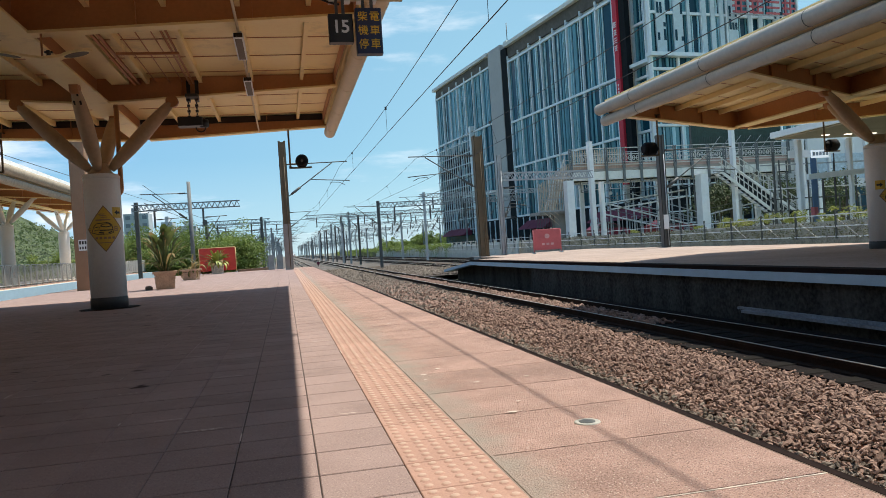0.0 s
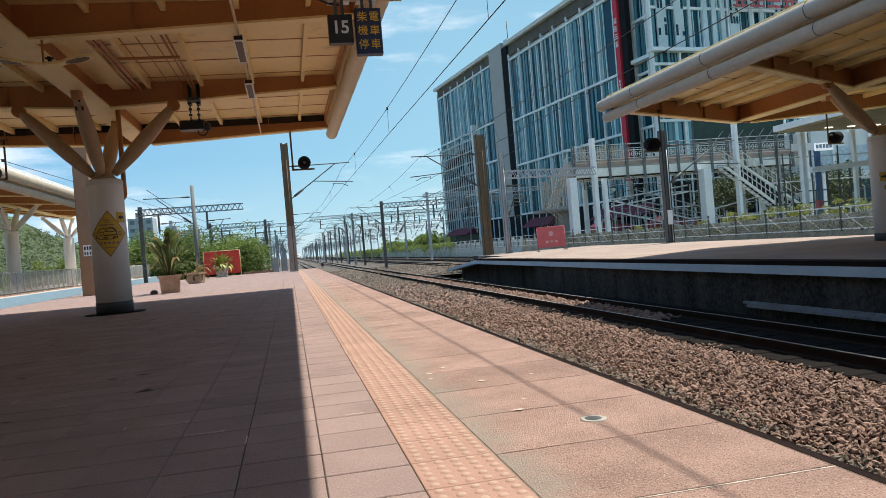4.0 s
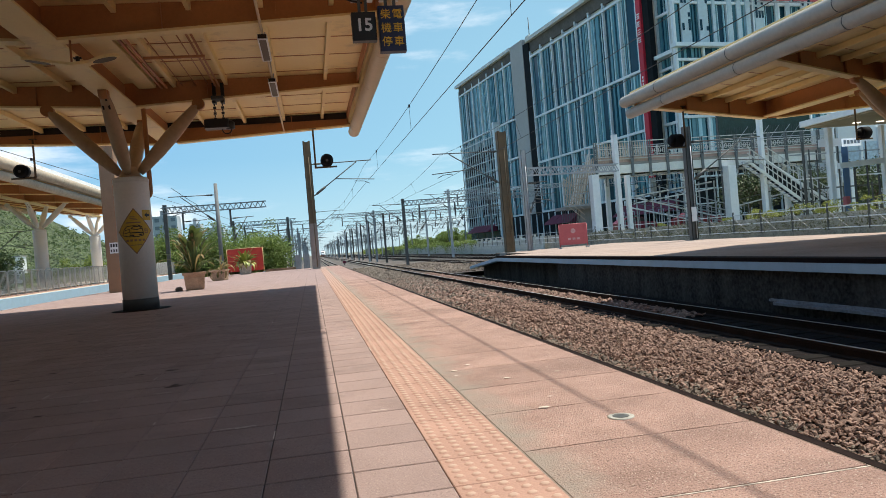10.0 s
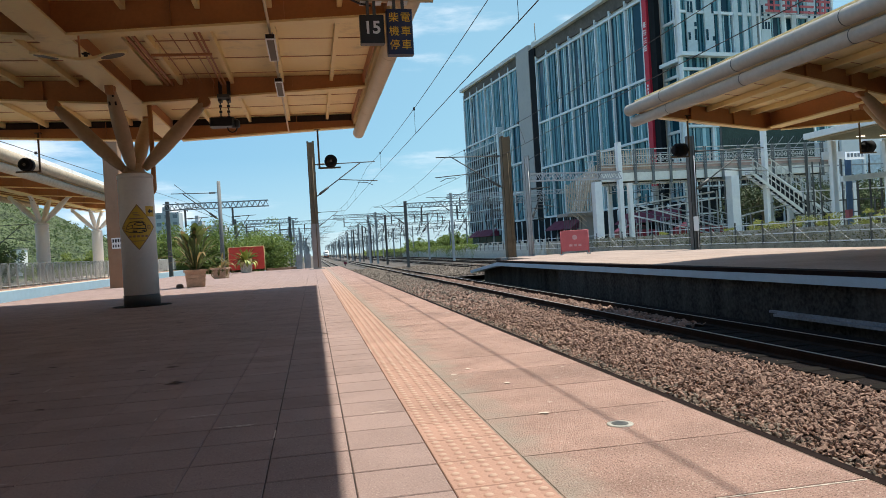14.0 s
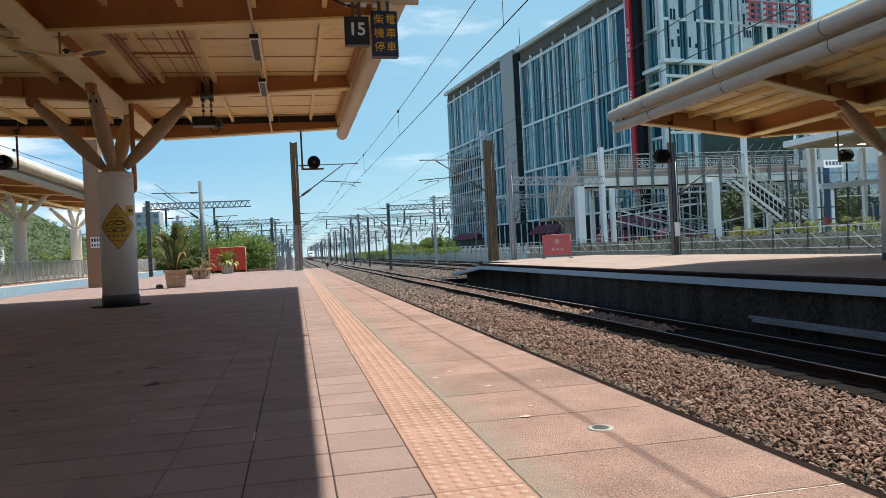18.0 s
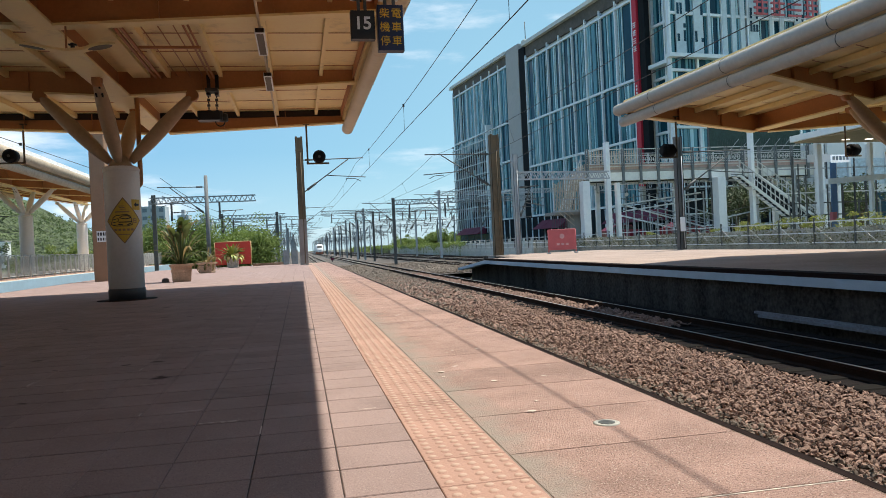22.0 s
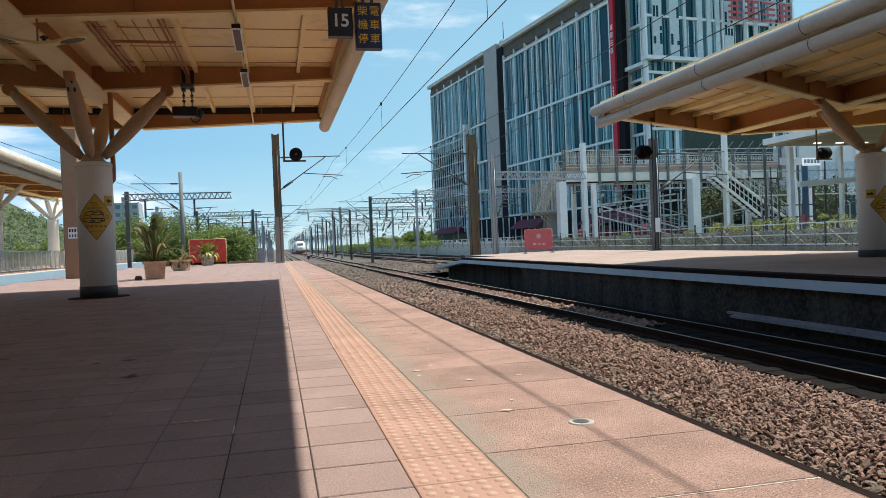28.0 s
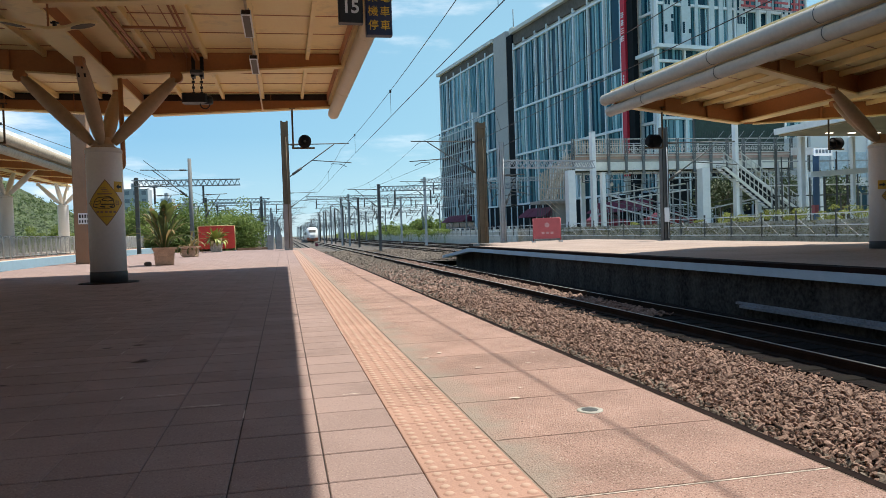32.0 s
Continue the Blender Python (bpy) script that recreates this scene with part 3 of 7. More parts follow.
y = 13.0
while y < 46:
    x = 6.54
    while x < 7.5:
        xx, yy = x + stone_rng.uniform(-0.05, 0.05), y + stone_rng.uniform(-0.05, 0.05)
        if abs(abs(xx - T2) - 0.55) > 0.06:
            stone(g, xx, yy, -1.05 + stone_rng.uniform(-0.01, 0.03), 0.1 * stone_rng.uniform(0.4, 0.75))
        x += 0.1
    y += 0.1
me = bpy.data.meshes.new("ballast_stones")
me.from_pydata(g.v, [], g.f)
me.materials.append(BALLAST)
tagged(new("ballast_stones", me), "loose crushed brown ballast stones between rails and platform", "ballast", kind="stuff")

g = g_field
y = 46.2
while y < 78:
    x = 1.8
    while x < 15.5:
        xx, yy = x + stone_rng.uniform(-0.12, 0.12), y + stone_rng.uniform(-0.12, 0.12)
        if min(abs(abs(xx - T1) - 0.55), abs(abs(xx - T2) - 0.55)) > 0.1:
            stone(g, xx, yy, -1.09 + stone_rng.uniform(-0.03, 0.03), stone_rng.uniform(0.05, 0.13))
        x += 0.2
    y += 0.26
me = bpy.data.meshes.new("field_stones")
me.from_pydata(g.v, [], g.f)
me.materials.append(FIELDSTONE)
tagged(new("field_stones", me), "loose grey brown ballast stones beyond the platforms", "ballast", kind="stuff")


# ---- canopies ----
def canopy(name, label, xc, half, y0, y1, beams, columns, dz=0.0, purlins=True, skew=0.0, rise=0.0, crown=0.0, mono=False, tube_paint=None, ring_paint=None, strut_paint=None, straight=False, edge_dz=0.0, tubes=((0.10, 4.33, 0.18), (-0.03, 3.99, 0.15)), ring_pitch=2.35, ring_first=0.9):
    """A gull-winged station canopy: two tubes along each edge, tapering cross beams, a spine, tree columns."""
    c = thing(name, label, "canopy")
    dz_roof = dz
    zc, ze = 4.42 + dz + crown, 4.46 + dz + edge_dz          # underside of the sheet at the spine and at the edge

    def lift(s):
        return 2 * crown if mono and s < 0 else 0.0

    def under(x):
        return zc + (ze + lift(x - xc) - zc) * abs(x - xc) / half

    def back(x):
        return 0.0 if mono and x < xc else -skew * abs(x - xc)

    g = Geo()
    for s in (-1, 1):
        xe, zs = xc + s * half, ze + lift(s)
        g.add([(xc, y0, zc), (xe, y0, zs), (xe, y0, zs + 0.03), (xc, y0, zc + 0.03),
               (xc, y1, zc), (xe, y1 + back(xe), zs), (xe, y1 + back(xe), zs + 0.03), (xc, y1, zc + 0.03)],
              [(0, 1, 2, 3), (7, 6, 5, 4), (0, 4, 5, 1), (3, 2, 6, 7), (0, 3, 7, 4), (1, 5, 6, 2)])
    part("roof_sheet", g, CREAM, c, "cream painted metal roof sheet seen from below")
    # sheet joints as shallow laps
    y = y1 - 0.4
    while y > max(y0, -2.0):
        for s in (-1, 1):
            part("sheet_lap", Geo().bar((xc + s * 0.25, y + back(xc + 0.25), zc - 0.004), (xc + s * (half - 0.1), y + back(xc + s * (half - 0.1)), ze + lift(s) - 0.004), 0.018, 0.014), BEAM, c)
        y -= 1.12
    for s in (-1, 1):
        for nm, (ox, oz, r) in zip(("upper_edge_tube", "lower_edge_tube"), tubes):
            g = Geo()
            oz += lift(s)
            x = xc + s * (half + ox)
            ye = y1 + back(xc + s * half)
            g.tube((x, y0, oz + dz), (x, ye + 0.12, oz + dz), r, n=28)
            t = part(nm, g, tube_paint or TUBEP, c, "painted round edge tube")
            yy = ye - ring_first
            while yy > y0:
                part("joint_ring", Geo().tube((x, yy, oz + dz), (x, yy + 0.015, oz + dz), r + 0.003, n=28), ring_paint or DARKSTEEL, t)
                yy -= ring_pitch
        x = xc + s * (half - 0.10)
        part("edge_angle", Geo().box(x - 0.07, x + 0.07, y0, y1 + back(x), ze + lift(s) - 0.28, ze + lift(s) - 0.004), CREAM, c)
        part("edge_trim", Geo().box(x - s * 0.10 - 0.012, x - s * 0.10 + 0.012, y0, y1 + back(x) - 0.1, ze + lift(s) - 0.2, ze + lift(s) - 0.006), BEAM, c)
    # spine
    g = Geo()
    g.box(xc - 0.02, xc + 0.02, y0, y1, 3.99 + dz + crown, zc - 0.005)
    part("spine_web", g, BEAM, c)
    part("spine_flange", Geo().box(xc - 0.22, xc + 0.22, y0, y1, 3.95 + dz + crown, 3.988 + dz + crown), CREAM, c)
    for yb in beams:
        end = yb in (beams[0],)
        for s in (-1, 1):
            reach = min(half - 0.05, (y1 - yb) / skew - 0.05) if straight and s > 0 else half - 0.05
            if reach < 0.6:
                continue
            xa, xb = xc + s * 0.03, xc + s * reach
            za, zb = 3.95 + dz + crown, 4.22 + dz + lift(s) + edge_dz
            if end:
                za, zb = za - 0.04, zb - 0.08
            web = Geo()
            ya_, yb_ = (yb, yb) if straight else (yb + back(xa), yb + back(xb))
            web.add([(xa, ya_ - 0.015, za), (xb, yb_ - 0.015, zb), (xb, yb_ - 0.015, under(xb) - 0.004), (xa, ya_ - 0.015, under(xa) - 0.004),
                     (xa, ya_ + 0.015, za), (xb, yb_ + 0.015, zb), (xb, yb_ + 0.015, under(xb) - 0.004), (xa, ya_ + 0.015, under(xa) - 0.004)],
                    [(0, 1, 2, 3), (7, 6, 5, 4), (0, 4, 5, 1), (3, 2, 6, 7), (0, 3, 7, 4), (1, 5, 6, 2)])
            b = part("cross_beam", web, BEAM, c, "brown painted tapering steel beam")
            if end and not skew and not mono:
                # dark bar added as the shade between roof sheet and end beam
                part("gap_shadow", Geo().bar((xa, yb + back(xa) - 0.05, under(xa) - 0.085), (xb, yb_ - 0.05, under(xb) - 0.085), 0.03, 0.155), DARKBROWN, b, "dark strip added for the gap shade under the roof sheet")
            part("beam_flange", Geo().bar((xa + s * 0.2, ya_ + (yb_ - ya_) * 0.04, za + 0.013 - 0.02), (xb, yb_, zb - 0.02), 0.22, 0.035), CREAM, b)
            for k in (0.33, 0.66):
                xs_ = xa + (xb - xa) * k
                part("stiffener", Geo().box(xs_ - 0.008, xs_ + 0.008, ya_ + (yb_ - ya_) * k - 0.09, ya_ + (yb_ - ya_) * k + 0.09, za + (zb - za) * k + 0.01, under(xs_) - 0.02), BEAM, b)
    if purlins:
        for k in range(1, 6):
            for s in (-1, 1):
                x = xc + s * (0.98 * k - 0.02)
                if abs(x - xc) < half - 0.2:
                    z = under(x)
                    for i in range(len(beams) - 1):
                        a, b_ = beams[i + 1] + 0.02 + back(x), beams[i] - 0.02 + back(x)
                        part("purlin", Geo().box(x - 0.035, x + 0.035, a, b_, z - 0.13, z - 0.012), CREAM, c)
    for yc in columns:
        dz = dz_roof + rise
        col = part("column", Geo().lathe([(0.325, 0.22), (0.325, 2.52 + dz), (0.31, 2.56 + dz)], xc, yc, 40), COLUMN, c, "smooth pale grey round concrete column")
        part("floor_plate", Geo().lathe([(0.54, 0.001), (0.54, 0.010), (0.51, 0.013)], xc, yc, 32), COPING, col, "flat dark floor plate")
        part("base_band", Geo().lathe([(0.335, 0.0), (0.335, 0.215), (0.328, 0.225)], xc, yc, 40), DARKGREY, col, "dark grey painted base")
        part("head", Geo().lathe([(0.27, 2.56 + dz), (0.20, 2.62 + dz), (0.12, 2.78 + dz)], xc, yc, 28), strut_paint or STRUT, col)
        part("top_rim", Geo().lathe([(0.332, 2.47 + dz), (0.332, 2.53 + dz), (0.30, 2.565 + dz)], xc, yc, 40), COLUMN, col)
        for dx, dy, z1 in ((-1.42, 0.0, 3.98), (1.42, 0.0, 3.98), (0.0, -1.5, 3.95), (0.0, 1.5, 3.95)):
            p = Vector((xc + dx * 0.13, yc + dy * 0.13, 2.66 + dz))
            q = Vector((xc + dx, yc + dy, z1 + dz_roof + crown * 1.1))
            st = Geo()
            d = (q - p).normalized()
            L = (q - p).length
            shape = ((0, 0.065), (0.1, 0.105), (0.3, 0.135), (0.55, 0.14), (0.8, 0.112), (0.92, 0.085), (0.985, 0.06))
            st.pipe([p + d * L * u for u, _ in shape], [r for _, r in shape], 16)
            so = part("strut", st, strut_paint or STRUT, c, "tapered tubular steel branch")
            if dy < 0:
                side = d.cross(Vector((1, 0, 0))).normalized()
                side = side if side.y < 0 else -side
                for u, ox in ((0.84, -0.05), (0.84, 0.05), (0.80, 0.0), (0.93, 0.03)):
                    q0 = p + d * L * u + Vector((ox, 0, 0)) + side * (0.075 if u > 0.9 else 0.09)
                    part("drain_slot", Geo().bar(q0 - d * 0.035, q0 + d * 0.035, 0.028, 0.03), DARKBROWN, so)
            part("pin_plate", Geo().bar(p + d * L * 0.9, q, 0.03, 0.16), strut_paint or BEAM, so)
            axis = Vector((0, 0.07, 0)) if dx else Vector((0.07, 0, 0))
            part("pin_cap", Geo().tube(q - axis - d * 0.05, q + axis - d * 0.05, 0.115, n=20), strut_paint or BEAM, so)
            part("pin", Geo().tube(q - axis * 1.2 - d * 0.05, q + axis * 1.2 - d * 0.05, 0.05, n=14), strut_paint or BEAM, so)
    return c


# each canopy's unseen near end is drawn out to shape the shade
BY = [19.25, 14.85, 10.3, 5.7, 1.1, -3.5, -8.1, -12.5]
canopy("platform_canopy", "cream steel platform canopy with brown beams on branching columns", -3.3, 4.75, -12.6, 19.35, BY, [14.8, 5.5, -3.8], ring_paint=TUBEP)
PLAIN = material("plain_wall", (0.30, 0.29, 0.28), 0.9, vary=0.15, scale=0.4, fine=8)
# three walls out of view, added to keep sky light off the shaded floors
solid("sky_screen_behind", Geo().box(-30, 40, -16.4, -16, -1.4, 6.0), PLAIN, "unseen plain grey wall added behind the platforms to block sky light", "wall", kind="structure")
solid("sky_screen_left", Geo().box(-24.4, -24.1, -16, 46, -1.4, 8.0), PLAIN, "unseen plain grey wall added on the left to block sky light", "wall", kind="structure")
solid("sky_screen_right", Geo().box(17.2, 17.45, -16, 10.5, 0.0, 4.0), PLAIN, "unseen plain grey wall added along the far platform to deepen its shade", "wall", kind="structure")
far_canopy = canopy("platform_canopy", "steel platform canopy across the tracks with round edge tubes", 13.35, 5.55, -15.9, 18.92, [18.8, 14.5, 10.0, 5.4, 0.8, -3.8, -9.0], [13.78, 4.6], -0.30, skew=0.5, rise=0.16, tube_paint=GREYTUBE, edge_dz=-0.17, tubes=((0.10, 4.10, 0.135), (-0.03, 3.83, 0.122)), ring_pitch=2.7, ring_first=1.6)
# carried on out of view to block sky light from the left
left_canopy = canopy("platform_canopy", "weathered platform canopy behind a railing", -12.6, 4.1, -10.0, 52.7, [52.6 - 4.65 * i for i in range(13)], [40.4 + 10.6 * i for i in (1, 0, -1, -2)], 0.0, False, skew=2.0, straight=True, ring_paint=OLDTUBE, rise=0.65, crown=0.55, mono=True, tube_paint=OLDTUBE, strut_paint=COLUMN)
# white strip added: sunlight on the roof edge, put into the colour
part("sunlit_edge_strip", Geo().box(-8.5, -8.42, -10.0, 44.4, 4.47, 4.68), WHITESTEEL, left_canopy, "white strip added for the sunlit top of the edge tube")
# scaled about the camera's eye, then turned, so the far canopy fits the view
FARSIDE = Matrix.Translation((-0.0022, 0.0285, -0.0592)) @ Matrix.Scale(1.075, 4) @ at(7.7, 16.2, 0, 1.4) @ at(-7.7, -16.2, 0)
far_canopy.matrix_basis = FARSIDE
# also scaled about the eye to fit the camera's view
left_canopy.matrix_basis = Matrix.Translation((-0.0087, 0.1102, -0.2291)) @ Matrix.Scale(1.29, 4) @ at(0, 0, 0, 1.2)


# ---- overhead line: masts, gantries and wires ----
def lattice(g, p, q, h, w, n):
    """A square lattice girder from p to q: four chords and zigzag bracing on the sides."""
    p, q = Vector(p), Vector(q)
    d = q - p
    side = d.cross(Vector((0, 0, 1))).normalized() * (w / 2)
    up = Vector((0, 0, h / 2))
    for a in (-1, 1):
        for b in (-1, 1):
            g.bar(p + side * a + up * b, q + side * a + up * b, 0.06)
    for i in range(n):
        u0, u1 = p + d * (i / n), p + d * ((i + 1) / n)
        m = (u0 + u1) / 2
        for a in (-1, 1):
            g.bar(u0 + side * a - up, m + side * a + up, 0.036)
            g.bar(m + side * a + up, u1 + side * a - up, 0.036)


def cantilever(g, x, y, z, reach, s=1):
    """Arm, stay and registration bar that hold the wires over a track. s: to which side it reaches."""
    g.tube((x, y, z + 1.05), (x + s * (reach + 0.3), y, z + 1.1), 0.028, n=6)
    foot, head = Vector((x, y, z - 0.7)), Vector((x + s * reach * 0.82, y, z + 1.05))
    g.tube(foot, head, 0.03, n=6)
    g.tube(foot.lerp(head, 0.06), foot.lerp(head, 0.26), 0.07, n=8)
    g.tube((x + s * 0.1, y, z + 1.05), (x + s * 0.5, y, z + 1.06), 0.055, n=8)
    g.tube(foot.lerp(head, 0.5), (x + s * (reach + 0.4), y, z + 0.02), 0.024, n=6)
    g.tube((x + s * (reach - 0.7), y, z - 0.02), (x + s * (reach - 0.2), y, z - 0.05), 0.018, n=5)
    g.tube((x + s * (reach - 0.2), y, z - 0.05), (x + s * (reach + 0.12), y, z - 0.2), 0.018, n=5)
    g.tube((x + s * (reach - 0.7), y, z - 0.02), (x + s * (reach - 0.68), y, z - 0.12), 0.012, n=5)


def mast(x, y, h, mat, w=0.26, base=-1.2, arms=(), label="steel overhead line mast with a cantilever arm", plain=False):
    t = thing("line_mast", label, "mast", at(x, y, 0), group="overhead line masts")
    if plain:
        part("shaft", Geo().tube((0, 0, base), (0, 0, h), w * 0.56, w * 0.44, n=16), mat, t)
    for s in () if plain else (-1, 1):
        g = Geo().box(s * w / 2 - 0.03 * (s > 0), s * w / 2 + 0.03 * (s < 0), -w / 2, w / 2, base, h)
        g.box(min(s * w / 2, s * (w / 2 - 0.11)), max(s * w / 2, s * (w / 2 - 0.11)), -w / 2, -w / 2 + 0.02, base, h)
        part("channel", g, mat, t)
    if not plain:
        part("web", Geo().box(-w / 2 + 0.03, w / 2 - 0.03, -w / 2 + 0.06, -w / 2 + 0.09, base, h - 0.05), mat, t)
    if y < 60 and not plain:
        k = base + 1.0
        while k < h - 0.2:
            part("batten_plate", Geo().box(-w / 2 - 0.01, w / 2 + 0.01, -w / 2 - 0.012, -w / 2 - 0.001, k, k + 0.1), mat, t)
            k += 1.05
        part("cable_pipe", Geo().tube((0.06, -w / 2 - 0.03, base + 0.1), (0.06, -w / 2 - 0.03, h - 0.9), 0.022, n=8), STEEL if mat is DARKSTEEL else mat, t)
    part("footing", Geo().box(-w, w, -w, w, base - 0.2, base + 0.12 if base < -0.5 else base + 0.02), CONCRETE, t)
    for z, reach, s in arms:
        g = Geo()
        cantilever(g, s * w / 2, 0, z, reach, s)
        part("cantilever_arm", g, DARKSTEEL, t)
    return t


PALEMAST = material("pale_mast_grey", (0.17, 0.175, 0.178), 0.75, vary=0.15, stain=0.3)
mast(0.25, 41.0, 7.05, BROWNSTEEL, 0.40, 0.0, [(4.72, 3.0, 1)], "brown steel overhead line mast at the platform end")
mast(10.65, 38.5, 6.6, BROWNSTEEL, 0.48, 0.0, [(4.5, 3.3, -1)], "rusty brown overhead line mast on the far platform")
mast(12.0, 39.2, 5.6, STEEL, 0.28, -0.02, [(2.7, 0.9, 1)], "pale galvanised post on the far platform")
mast(17.1, 30.5, 5.15, DARKSTEEL, 0.30, 0.0, [(3.4, 3.2, 1)], "grey steel mast on the far platform")
mast(-5.8, 50.0, 6.0, PALEMAST, 0.26, -1.2, [(4.2, 2.6, -1)], "pale grey overhead line mast with an arm", True)

mast(-22.0, 55.0, 6.3, DARKSTEEL, 0.42, -0.02, [(3.0, 2.6, 1)], "dark steel mast behind the far canopy")
nb = thing("mast_notice", "white notice box strapped to the dark mast", "sign", at(17.1, 30.33, 0.0))
part("plate", Geo().box(-0.13, 0.1, -0.05, -0.01, 0.85, 1.5), WHITE, nb)
part("strap", Geo().box(-0.17, 0.17, -0.012, -0.002, 1.1, 1.15), BLACK, nb)
lg = thing("lattice_beam", "galvanised lattice beam fixed to the pale post", "gantry", at(0, 39.35, 0))
g = Geo()
lattice(g, (12.1, 0, 4.4), (17.6, 0, 4.3), 0.4, 0.3, 14)
part("girder", g, STEEL, lg)
sleeve = solid("mast_sleeve", Geo().box(0.03, 0.47, 40.78, 41.22, 0.0, 2.5), material("sleeve_grey", (0.27, 0.225, 0.20), 0.8, vary=0.25, streak=0.8, stain=0.4), "grey brown protective sleeve round the mast foot", "sleeve")

# wires over the two near tracks


def wire_run(supports, sag=0.5, k=1.0, droppers=()):
    """supports: rows of (y, contact height, messenger height, contact x, messenger x)."""
    t = thing("contact_wires", "overhead contact wire hung from a messenger wire", "overhead wire")
    for (ya, ca, ma, xa, wa), (yb, cb, mb, xb, wb) in zip(supports, supports[1:]):
        prev = None
        for i in range(13):
            u = i / 12
            y, z = ya + (yb - ya) * u, ma + (mb - ma) * u - sag * 4 * u * (1 - u)
            pt = (wa + (wb - wa) * u, y, z)
            if prev:
                part("messenger_wire", Geo().tube(prev, pt, 0.0085 * k, n=5, caps=False), WIRE, t)
            prev = pt
        part("contact_wire", Geo().tube((xa, ya, ca), (xb, yb, cb), 0.009 * k, n=5, caps=False), WIRE, t)
        for y in droppers if ya < 30 else [ya + (yb - ya) * q / 4 for q in (1, 2, 3)]:
            u = (y - ya) / (yb - ya)
            x, z = wa + (wb - wa) * u, ma + (mb - ma) * u - sag * 4 * u * (1 - u)
            d = part("dropper", Geo().tube((xa + (xb - xa) * u, y, ca + (cb - ca) * u), (x, y, z), 0.005, n=4, caps=False), WIRE, t)
            part("clamp", Geo().box(x - 0.025, x + 0.025, y - 0.05, y + 0.05, z - 0.05, z + 0.03), WIRE, d)
    return t


def far_supports(x, y0, n):
    return [(y0 + 46 * k, 4.75, 5.9, x, x) for k in range(n)]


wire_run([(-5, 3.92, 5.5, 3.25, 3.25), (41, 4.5, 5.5, 3.3, 3.3)] + far_supports(3.16, 87, 7), 0.5, 1.0, (10.3, 21.6, 32.9))
wire_run([(-8, 3.9, 5.5, 7.0, 7.2), (38.5, 4.3, 5.5, 7.6, 7.2)] + far_supports(7.0, 84, 7), 0.7, 1.0, (24.0, 33.0))
wire_run(far_supports(13.2, 39, 5), k=2.2)
wire_run(far_supports(-8.6, 50, 4), k=2.2)

lw = thing("feeder_wire", "single dark wire strung over the sunken track", "overhead wire")
part("wire", Geo().tube((-10.3, -6, 4.82), (-10.3, 70, 5.98), 0.013, n=6), WIRE, lw)
for y in (12.0, 30.5, 49.0):
    part("clamp", Geo().box(-10.34, -10.26, y - 0.05, y + 0.05, 4.82 + 1.16 * (y + 6) / 76 - 0.05, 4.82 + 1.16 * (y + 6) / 76 + 0.05), WIRE, lw)

# gantries and masts along the line into the distance
def gantry(y, x0, x1, h, posts, dark=True, n=None):
    t = thing("line_gantry", "lattice overhead line gantry across the tracks", "gantry", at(0, y, 0), group="overhead line gantries")
    # far posts and the girders take the steel with haze in its colour
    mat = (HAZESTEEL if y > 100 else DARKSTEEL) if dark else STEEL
    g = Geo()
    lattice(g, (x0, 0, h), (x1, 0, h), 0.46, 0.42, n or max(4, int((x1 - x0) / 0.42)))
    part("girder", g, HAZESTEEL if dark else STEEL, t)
    for x in posts if x0 > 0 and y < 160 else ():
        g = Geo()
        cantilever(g, x - 0.14, 0, h - 1.1, 2.6, -1)
        part("cantilever_arm", g, DARKSTEEL, t)
    for x in posts:
        part("post", Geo().box(x - 0.14, x + 0.14, -0.14, 0.14, -1.3, h + 0.45), mat, t)
    for k in range(int((x1 - x0) / 3.6)):
        x = x0 + 1.6 + 3.6 * k
        g = Geo()
        g.box(x - 0.07, x + 0.07, -0.07, 0.07, h - 1.6, h - 0.2)
        cantilever(g, x + 0.07, 0, h - 2.0, 1.4, 1)
        part("dropper_arm", g, DARKSTEEL, t)
    return t


gantry(112, 3.4, 24, 6.3, (9.8,))
gantry(60, -11.2, -3.2, 5.15, (-10.9,))
gantry(84, -8.6, -1.35, 4.78, (-8.2, -2.28))
gantry(72, 9.3, 24, 5.1, (9.3,))
gantry(88, 16.5, 34, 6.9, (17.0,), False)
gl_rng = random.Random(8)
for i in range(16):
    y = 108 + 27 * i + 9 * gl_rng.random()
    gantry(y, -14 - gl_rng.random() * 3, 2.2 + gl_rng.random(), 5.2 + 0.6 * gl_rng.random(), (-13, -2.6 + gl_rng.random()), True, 26)
    gantry(y + 9, 9.0, 30 + 5 * gl_rng.random(), 5.2 + 0.9 * gl_rng.random(), (9.2, 18.9), i % 3 > 0, 34)
for i in range(16):
    y = 66 + 24 * i + 9 * gl_rng.random()
    x_ = 9.0 + 1.6 * gl_rng.random()
    if i:
        mast(x_, y, 5.5 + 0.6 * gl_rng.random(), DARKSTEEL, 0.26, -1.2, [(4.6, 2.0, -1)])
for y in (88, 135, 182, 229, 276):
    mast(0.52 + 0.002 * y, y, 6.4, DARKSTEEL, 0.3, -1.2, [(4.72, 3.0, 1)])


# more masts among the many tracks
for i in range(34):
    y, right = 105 + 9.5 * i + 6 * gl_rng.random(), i % 2
    x = gl_rng.uniform(11.5, 30) if right else gl_rng.uniform(-13, -2.2)
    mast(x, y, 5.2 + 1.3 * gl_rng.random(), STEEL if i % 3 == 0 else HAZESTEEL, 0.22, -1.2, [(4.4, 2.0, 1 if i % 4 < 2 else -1)])


